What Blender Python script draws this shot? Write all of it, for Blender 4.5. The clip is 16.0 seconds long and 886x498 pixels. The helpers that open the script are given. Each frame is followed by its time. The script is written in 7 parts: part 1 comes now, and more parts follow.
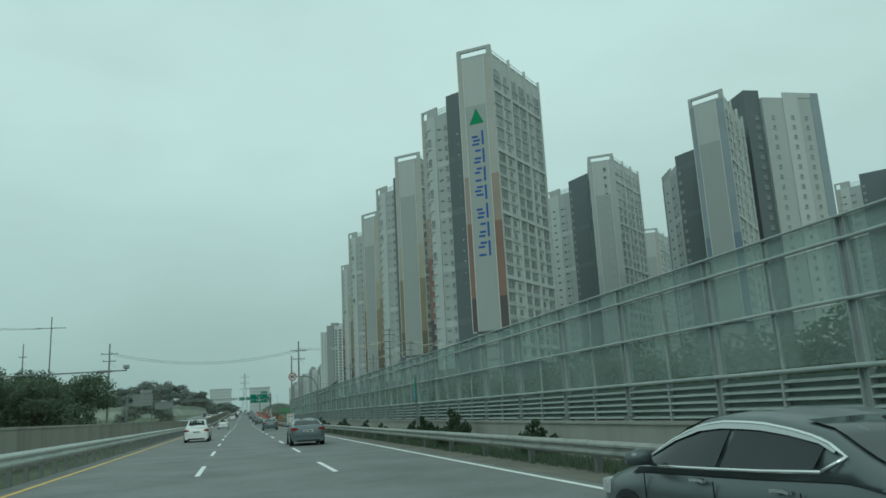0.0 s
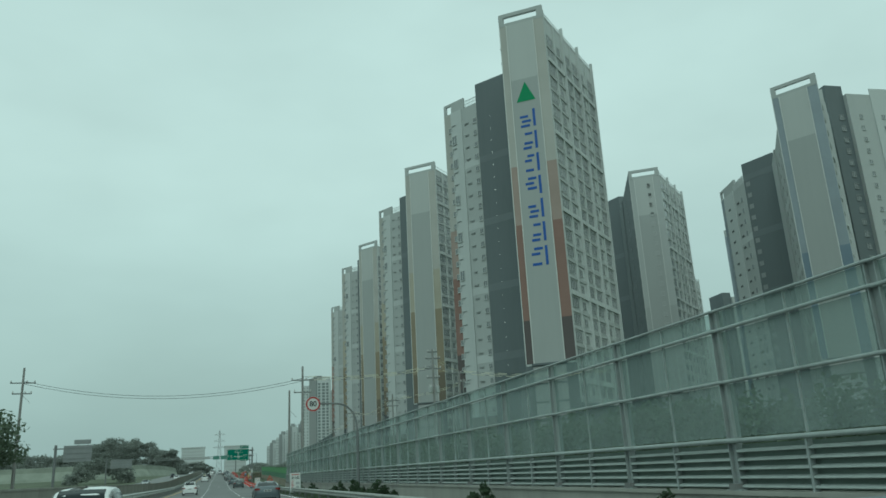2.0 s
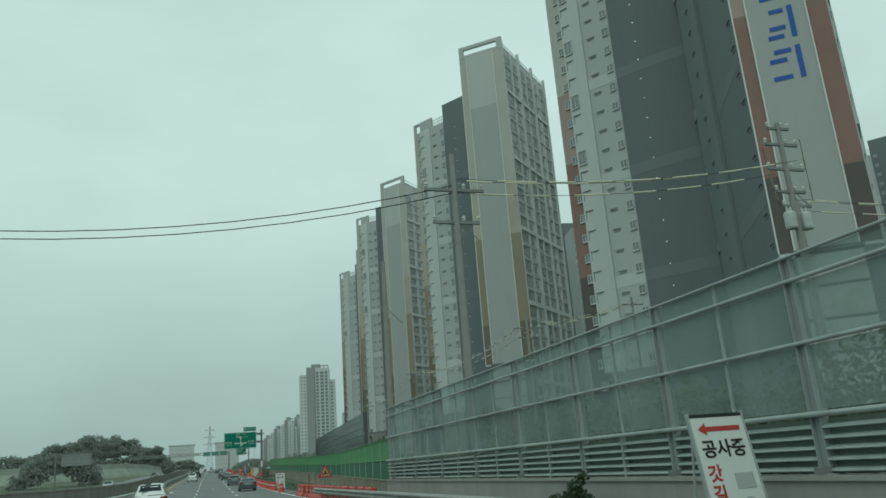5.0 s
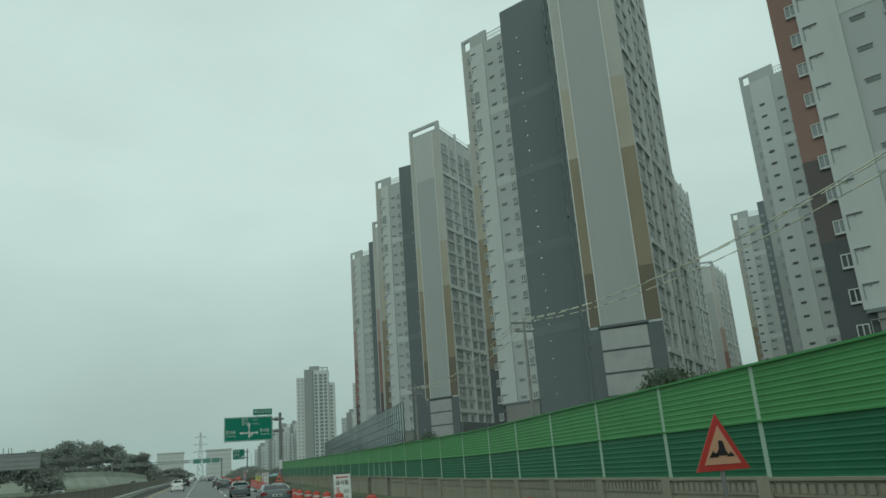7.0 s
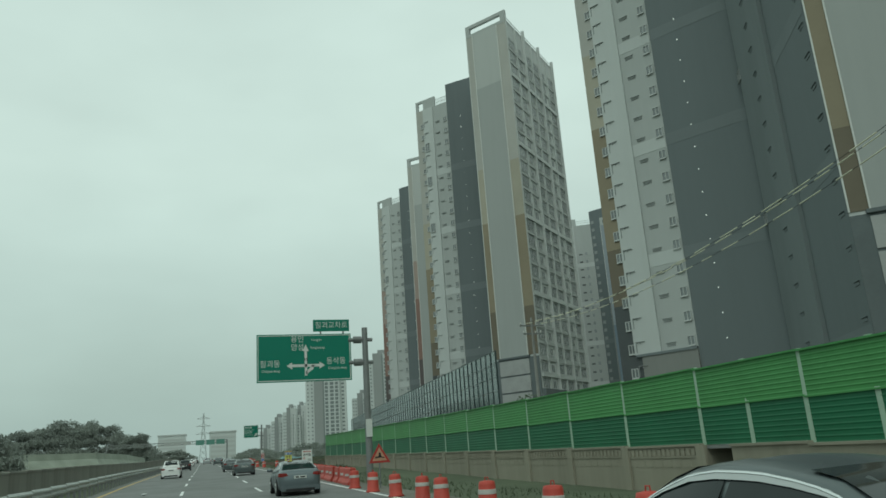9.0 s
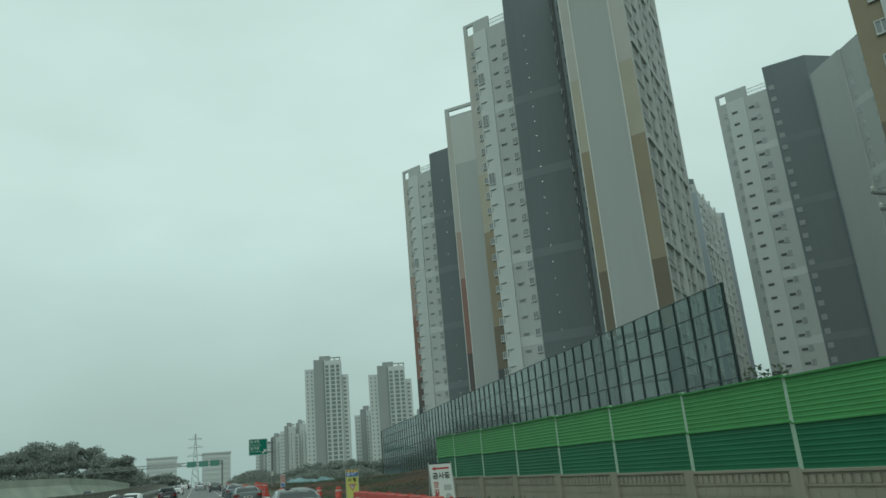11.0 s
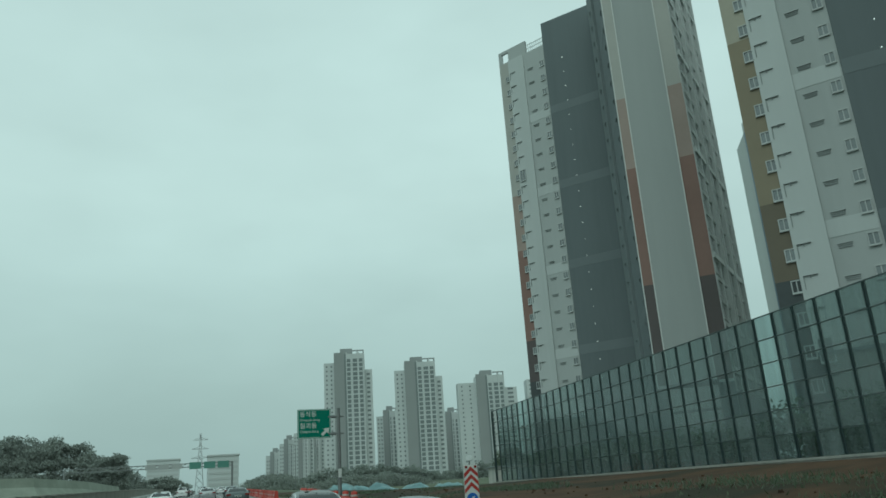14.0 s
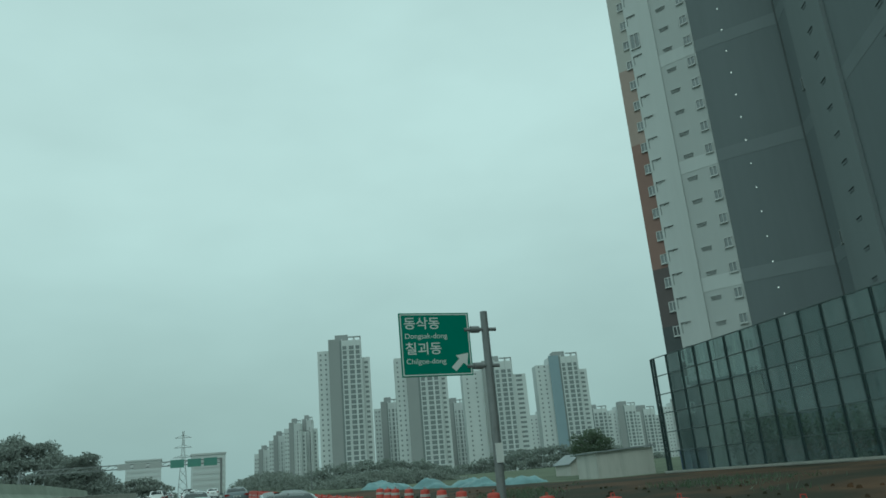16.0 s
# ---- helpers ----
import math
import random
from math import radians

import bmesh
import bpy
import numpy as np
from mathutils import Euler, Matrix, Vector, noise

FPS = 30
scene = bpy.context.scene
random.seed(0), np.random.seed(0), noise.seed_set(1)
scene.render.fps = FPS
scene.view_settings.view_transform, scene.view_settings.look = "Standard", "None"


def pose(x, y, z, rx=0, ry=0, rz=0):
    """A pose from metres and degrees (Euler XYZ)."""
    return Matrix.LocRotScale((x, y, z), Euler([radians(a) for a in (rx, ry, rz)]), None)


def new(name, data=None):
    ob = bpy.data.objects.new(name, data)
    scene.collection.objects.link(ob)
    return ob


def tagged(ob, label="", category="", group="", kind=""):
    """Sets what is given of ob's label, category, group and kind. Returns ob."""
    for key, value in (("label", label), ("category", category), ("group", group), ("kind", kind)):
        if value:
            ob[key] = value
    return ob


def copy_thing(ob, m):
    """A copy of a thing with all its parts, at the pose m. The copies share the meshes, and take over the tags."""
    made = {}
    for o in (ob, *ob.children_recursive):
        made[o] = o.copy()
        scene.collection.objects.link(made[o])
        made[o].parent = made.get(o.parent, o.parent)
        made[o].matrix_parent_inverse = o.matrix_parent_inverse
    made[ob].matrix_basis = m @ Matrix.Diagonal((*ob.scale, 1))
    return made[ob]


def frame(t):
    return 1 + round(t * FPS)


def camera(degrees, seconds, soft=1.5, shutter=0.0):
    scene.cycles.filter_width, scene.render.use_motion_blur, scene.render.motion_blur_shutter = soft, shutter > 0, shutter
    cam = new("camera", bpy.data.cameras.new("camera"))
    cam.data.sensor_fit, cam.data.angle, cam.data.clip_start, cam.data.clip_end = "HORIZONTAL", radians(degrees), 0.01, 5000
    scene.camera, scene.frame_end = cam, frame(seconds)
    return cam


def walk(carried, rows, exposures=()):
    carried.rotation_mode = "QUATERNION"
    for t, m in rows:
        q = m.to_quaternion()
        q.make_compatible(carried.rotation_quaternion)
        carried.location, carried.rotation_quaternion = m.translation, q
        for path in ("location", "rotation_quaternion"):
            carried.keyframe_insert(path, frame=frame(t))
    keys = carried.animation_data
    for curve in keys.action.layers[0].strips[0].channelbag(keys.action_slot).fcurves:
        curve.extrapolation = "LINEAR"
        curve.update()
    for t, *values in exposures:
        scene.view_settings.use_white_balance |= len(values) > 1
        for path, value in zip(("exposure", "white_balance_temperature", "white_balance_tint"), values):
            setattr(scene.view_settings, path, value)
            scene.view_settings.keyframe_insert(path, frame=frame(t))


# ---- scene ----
cam = camera(60.5, 16.0, soft=1.6)
METRES, EYE, TILT, LEAN, TURN = 344.0, 1.45, 0.0, 0.0, -15.8
ROWS = [
    (0.0, 0.0, 0.0, 0.0, 0.64, 12.0, 3.0),
    (0.5, -0.0078, 0.0288, 0.0002, 0.71, 12.79, 2.95),
    (1.0, -0.0156, 0.0579, 0.0004, 0.25, 14.32, 2.94),
    (1.5, -0.0235, 0.0867, 0.0006, -0.72, 15.96, 2.92),
    (2.0, -0.0316, 0.1147, 0.0007, -0.89, 16.25, 2.89),
    (2.5, -0.0396, 0.1439, 0.0008, -0.96, 15.83, 2.32),
    (3.0, -0.0476, 0.1723, 0.001, -1.16, 15.86, 2.04),
    (3.5, -0.0555, 0.2011, 0.001, -1.23, 15.74, 3.16),
    (4.0, -0.0633, 0.2296, 0.0011, -1.5, 15.43, 4.07),
    (6.5, -0.1044, 0.3816, 0.0008, -1.82, 16.52, 4.05),
    (7.0, -0.1125, 0.4116, 0.0009, -2.14, 16.46, 4.11),
    (7.5, -0.1207, 0.4417, 0.001, -2.27, 16.01, 3.91),
    (8.0, -0.1288, 0.4726, 0.0011, -2.01, 15.49, 4.07),
    (8.5, -0.1371, 0.5025, 0.0014, -1.99, 15.27, 4.15),
    (9.0, -0.1455, 0.5328, 0.0019, -2.05, 15.39, 3.91),
    (11.5, -0.1861, 0.6866, 0.0059, -2.45, 16.94, 4.86),
    (12.0, -0.1944, 0.7179, 0.0066, -1.81, 17.08, 4.39),
    (12.5, -0.2032, 0.7486, 0.0071, -1.46, 17.07, 3.5),
    (13.0, -0.2113, 0.7795, 0.0074, -1.52, 17.33, 2.69),
    (13.5, -0.2193, 0.8107, 0.0076, -1.69, 17.48, 2.5),
    (14.0, -0.227, 0.8416, 0.0084, -2.13, 17.46, 3.66),
    (14.5, -0.2343, 0.8729, 0.0086, -2.56, 17.37, 4.67),
    (15.0, -0.2431, 0.9032, 0.0101, -2.86, 17.16, 5.3),
    (15.5, -0.2514, 0.9345, 0.0104, -2.99, 17.26, 5.29),
    (16.0, -0.2594, 0.9656, 0.0112, -3.19, 17.12, 4.83),
]
EXPOSURES = [(0.0, 0.05, 5730, -16), (4.0, 0.07, 5820, -15), (6.5, 0.1, 6130, -8), (7.0, 0.08, 6130, -8.5), (9.0, 0.13, 6260, -8), (11.5, 0.1, 5950, -11), (12.5, 0.06, 5830, -12.5), (14.5, 0.05, 5720, -14.5), (16.0, 0.0, 5560, -18)]
walk(cam, [(t, pose(0, 0, EYE, TILT, LEAN, TURN) @ pose(METRES * x, METRES * y, METRES * z, 90 + pitch, roll, yaw)) for t, x, y, z, yaw, pitch, roll in ROWS], EXPOSURES)

# ---- world and sun: a bright, hazy overcast ----
world = bpy.data.worlds.new("overcast_sky")
scene.world = world
world.use_nodes = True
wn, wl = world.node_tree.nodes, world.node_tree.links
wn.clear()
sky = wn.new("ShaderNodeTexSky")
sky.sky_type, sky.sun_disc = "NISHITA", False
sky.sun_elevation, sky.sun_rotation, sky.dust_density, sky.air_density = radians(48), radians(150), 6.0, 2.0
coord = wn.new("ShaderNodeTexCoord")
split = wn.new("ShaderNodeSeparateXYZ")
wl.new(coord.outputs["Generated"], split.inputs[0])
ramp = wn.new("ShaderNodeValToRGB")
ramp.color_ramp.elements[0].position, ramp.color_ramp.elements[0].color = 0.0, (0.37, 0.43, 0.42, 1)
ramp.color_ramp.elements[1].position, ramp.color_ramp.elements[1].color = 0.55, (0.64, 0.70, 0.68, 1)
for p, c in ((0.07, (0.41, 0.475, 0.465, 1)), (0.22, (0.525, 0.59, 0.577, 1)), (0.36, (0.63, 0.69, 0.67, 1))):
    e = ramp.color_ramp.elements.new(p)
    e.color = c
wl.new(split.outputs["Z"], ramp.inputs[0])
cloud = wn.new("ShaderNodeTexNoise")
cloud.inputs["Scale"].default_value, cloud.inputs["Detail"].default_value, cloud.inputs["Roughness"].default_value = 2.6, 4.0, 0.5
squash = wn.new("ShaderNodeMapping")
squash.inputs["Scale"].default_value = (1.0, 1.0, 2.2)
wl.new(coord.outputs["Generated"], squash.inputs[0])
wl.new(squash.outputs[0], cloud.inputs["Vector"])
lift = wn.new("ShaderNodeMapRange")
lift.inputs["From Min"].default_value, lift.inputs["From Max"].default_value = 0.3, 0.7
lift.inputs["To Min"].default_value, lift.inputs["To Max"].default_value = 0.92, 1.07
wl.new(cloud.outputs["Fac"], lift.inputs["Value"])
mul = wn.new("ShaderNodeVectorMath")
mul.operation = "SCALE"
wl.new(ramp.outputs[0], mul.inputs[0])
wl.new(lift.outputs[0], mul.inputs["Scale"])
grey = wn.new("ShaderNodeBackground")
wl.new(mul.outputs[0], grey.inputs[0])
grey.inputs[1].default_value = 1.0
blue = wn.new("ShaderNodeBackground")
wl.new(sky.outputs[0], blue.inputs[0])
blue.inputs[1].default_value = 0.1
both = wn.new("ShaderNodeMixShader")
both.inputs[0].default_value = 0.93
wl.new(blue.outputs[0], both.inputs[1])
wl.new(grey.outputs[0], both.inputs[2])
wo = wn.new("ShaderNodeOutputWorld")
wl.new(both.outputs[0], wo.inputs[0])
sun_data = bpy.data.lights.new("sun", "SUN")
sun_data.energy, sun_data.angle, sun_data.color = 0.6, radians(25), (1.0, 0.97, 0.92)
sun = new("sun", sun_data)
sun.matrix_world = pose(0, 0, 200, 42, 0, -30)


# ---- materials ----
def mat(name, color, rough=0.7, metal=0.0, var=0.12, scale=1.0, bump=0.0, bscale=30.0, stain=0.0, streak=False, spec=0.3, emit=None, alt=None):
    m = bpy.data.materials.new(name)
    m.use_nodes = True
    nt = m.node_tree
    b = nt.nodes["Principled BSDF"]
    b.inputs["Roughness"].default_value, b.inputs["Metallic"].default_value = rough, metal
    b.inputs["Specular IOR Level"].default_value = spec
    tc = nt.nodes.new("ShaderNodeTexCoord")
    mp = nt.nodes.new("ShaderNodeMapping")
    mp.inputs["Scale"].default_value = (1, 1, 0.12) if streak else (1, 1, 1)
    nt.links.new(tc.outputs["Object"], mp.inputs[0])
    n1 = nt.nodes.new("ShaderNodeTexNoise")
    n1.inputs["Scale"].default_value, n1.inputs["Detail"].default_value = scale, 6.0
    nt.links.new(mp.outputs[0], n1.inputs["Vector"])
    n2 = nt.nodes.new("ShaderNodeTexNoise")
    n2.inputs["Scale"].default_value, n2.inputs["Detail"].default_value = scale * 9.0, 4.0
    nt.links.new(mp.outputs[0], n2.inputs["Vector"])
    add = nt.nodes.new("ShaderNodeMath")
    add.operation = "MULTIPLY_ADD"
    add.inputs[1].default_value = 0.35
    nt.links.new(n2.outputs["Fac"], add.inputs[0])
    nt.links.new(n1.outputs["Fac"], add.inputs[2])
    info = nt.nodes.new("ShaderNodeObjectInfo")
    rnd = nt.nodes.new("ShaderNodeMath")
    rnd.operation = "MULTIPLY_ADD"
    rnd.inputs[1].default_value = 0.18
    nt.links.new(info.outputs["Random"], rnd.inputs[0])
    nt.links.new(add.outputs[0], rnd.inputs[2])
    cr = nt.nodes.new("ShaderNodeValToRGB")
    lo = [max(0.0, c * (1 - var - stain)) for c in color]
    hi = [min(1.0, c * (1 + var)) for c in color]
    cr.color_ramp.elements[0].position, cr.color_ramp.elements[0].color = 0.4, (*lo, 1)
    cr.color_ramp.elements[1].position, cr.color_ramp.elements[1].color = 1.0, (*hi, 1)
    mid = cr.color_ramp.elements.new(0.72)
    mid.color = (*color, 1)
    nt.links.new(rnd.outputs[0], cr.inputs[0])
    col = cr.outputs[0]
    if alt:
        n4 = nt.nodes.new("ShaderNodeTexNoise")
        n4.inputs["Scale"].default_value, n4.inputs["Detail"].default_value = alt[1], 8.0
        nt.links.new(tc.outputs["Object"], n4.inputs["Vector"])
        mr = nt.nodes.new("ShaderNodeMapRange")
        mr.inputs["From Min"].default_value, mr.inputs["From Max"].default_value = 0.47, 0.58
        nt.links.new(n4.outputs["Fac"], mr.inputs["Value"])
        mx = nt.nodes.new("ShaderNodeMix")
        mx.data_type = "RGBA"
        nt.links.new(mr.outputs[0], mx.inputs["Factor"])
        nt.links.new(col, [i for i in mx.inputs if i.name == "A" and i.type == "RGBA"][0])
        [i for i in mx.inputs if i.name == "B" and i.type == "RGBA"][0].default_value = (*alt[0], 1)
        col = [o for o in mx.outputs if o.type == "RGBA"][0]
    nt.links.new(col, b.inputs["Base Color"])
    if bump:
        n3 = nt.nodes.new("ShaderNodeTexNoise")
        n3.inputs["Scale"].default_value, n3.inputs["Detail"].default_value = bscale, 5.0
        nt.links.new(tc.outputs["Object"], n3.inputs["Vector"])
        bp = nt.nodes.new("ShaderNodeBump")
        bp.inputs["Strength"].default_value, bp.inputs["Distance"].default_value = bump, 0.02
        nt.links.new(n3.outputs["Fac"], bp.inputs["Height"])
        nt.links.new(bp.outputs[0], b.inputs["Normal"])
    if emit:
        b.inputs["Emission Color"].default_value, b.inputs["Emission Strength"].default_value = (*emit[:3], 1), emit[3]
    return m


def clear_mat(name, color, clear, rough=0.15, tint=(0.86, 0.92, 0.90), uneven=0.0, gloss=0.0):
    """A see-through sheet: a share of clear view, the rest a milky, slightly glossy surface."""
    m = bpy.data.materials.new(name)
    m.use_nodes = True
    nt = m.node_tree
    b = nt.nodes["Principled BSDF"]
    out = nt.nodes["Material Output"]
    b.inputs["Base Color"].default_value, b.inputs["Roughness"].default_value = (*color, 1), rough
    tr = nt.nodes.new("ShaderNodeBsdfTransparent")
    tr.inputs[0].default_value = (*tint, 1)
    mx = nt.nodes.new("ShaderNodeMixShader")
    tc = nt.nodes.new("ShaderNodeTexCoord")
    mp = nt.nodes.new("ShaderNodeMapping")
    mp.inputs["Scale"].default_value = (1.0, 1.0, 0.15)
    n = nt.nodes.new("ShaderNodeTexNoise")
    n.inputs["Scale"].default_value, n.inputs["Detail"].default_value = 0.9, 4.0
    info = nt.nodes.new("ShaderNodeObjectInfo")
    addv = nt.nodes.new("ShaderNodeVectorMath")
    nt.links.new(tc.outputs["Object"], mp.inputs[0])
    nt.links.new(mp.outputs[0], addv.inputs[0])
    nt.links.new(info.outputs["Location"], addv.inputs[1])
    nt.links.new(addv.outputs[0], n.inputs["Vector"])
    mr = nt.nodes.new("ShaderNodeMapRange")
    mr.inputs["From Min"].default_value, mr.inputs["From Max"].default_value = 0.3, 0.7
    mr.inputs["To Min"].default_value, mr.inputs["To Max"].default_value = 1 - clear - 0.1, 1 - clear + 0.1
    nt.links.new(n.outputs["Fac"], mr.inputs["Value"])
    # Milkiness varied pane by pane, standing in for uneven reflections.
    vary = nt.nodes.new("ShaderNodeMath")
    vary.operation = "MULTIPLY_ADD"
    vary.inputs[1].default_value = uneven
    nt.links.new(info.outputs["Random"], vary.inputs[0])
    nt.links.new(mr.outputs[0], vary.inputs[2])
    nt.links.new(vary.outputs[0], mx.inputs[0])
    nt.links.new(tr.outputs[0], mx.inputs[1])
    nt.links.new(b.outputs[0], mx.inputs[2])
    last = mx.outputs[0]
    if gloss:
        lw = nt.nodes.new("ShaderNodeLayerWeight")
        lw.inputs["Blend"].default_value = 0.5
        pw, gain = nt.nodes.new("ShaderNodeMath"), nt.nodes.new("ShaderNodeMath")
        pw.operation, gain.operation = "POWER", "MULTIPLY"
        pw.inputs[1].default_value, gain.inputs[1].default_value = 4.0, gloss
        nt.links.new(lw.outputs["Facing"], pw.inputs[0])
        nt.links.new(pw.outputs[0], gain.inputs[0])
        gl = nt.nodes.new("ShaderNodeBsdfGlossy")
        gl.inputs["Roughness"].default_value = 0.12
        top = nt.nodes.new("ShaderNodeMixShader")
        nt.links.new(gain.outputs[0], top.inputs[0])
        nt.links.new(last, top.inputs[1])
        nt.links.new(gl.outputs[0], top.inputs[2])
        last = top.outputs[0]
    nt.links.new(last, out.inputs[0])
    return m


def leafy(name, color, scale, sheen=0.5):
    """Leaves let part of the light through; sheen is added to lift their tone like haze."""
    m = mat(name, color, 0.8, var=0.3, scale=scale)
    nt = m.node_tree
    b, out = nt.nodes["Principled BSDF"], nt.nodes["Material Output"]
    tr = nt.nodes.new("ShaderNodeBsdfTranslucent")
    nt.links.new(b.inputs["Base Color"].links[0].from_socket, tr.inputs[0])
    mx = nt.nodes.new("ShaderNodeMixShader")
    mx.inputs[0].default_value = 0.5
    b.inputs["Sheen Weight"].default_value, b.inputs["Sheen Roughness"].default_value = sheen, 0.6
    b.inputs["Sheen Tint"].default_value = (0.85, 0.92, 0.88, 1)
    nt.links.new(b.outputs[0], mx.inputs[1])
    nt.links.new(tr.outputs[0], mx.inputs[2])
    nt.links.new(mx.outputs[0], out.inputs[0])
    return m


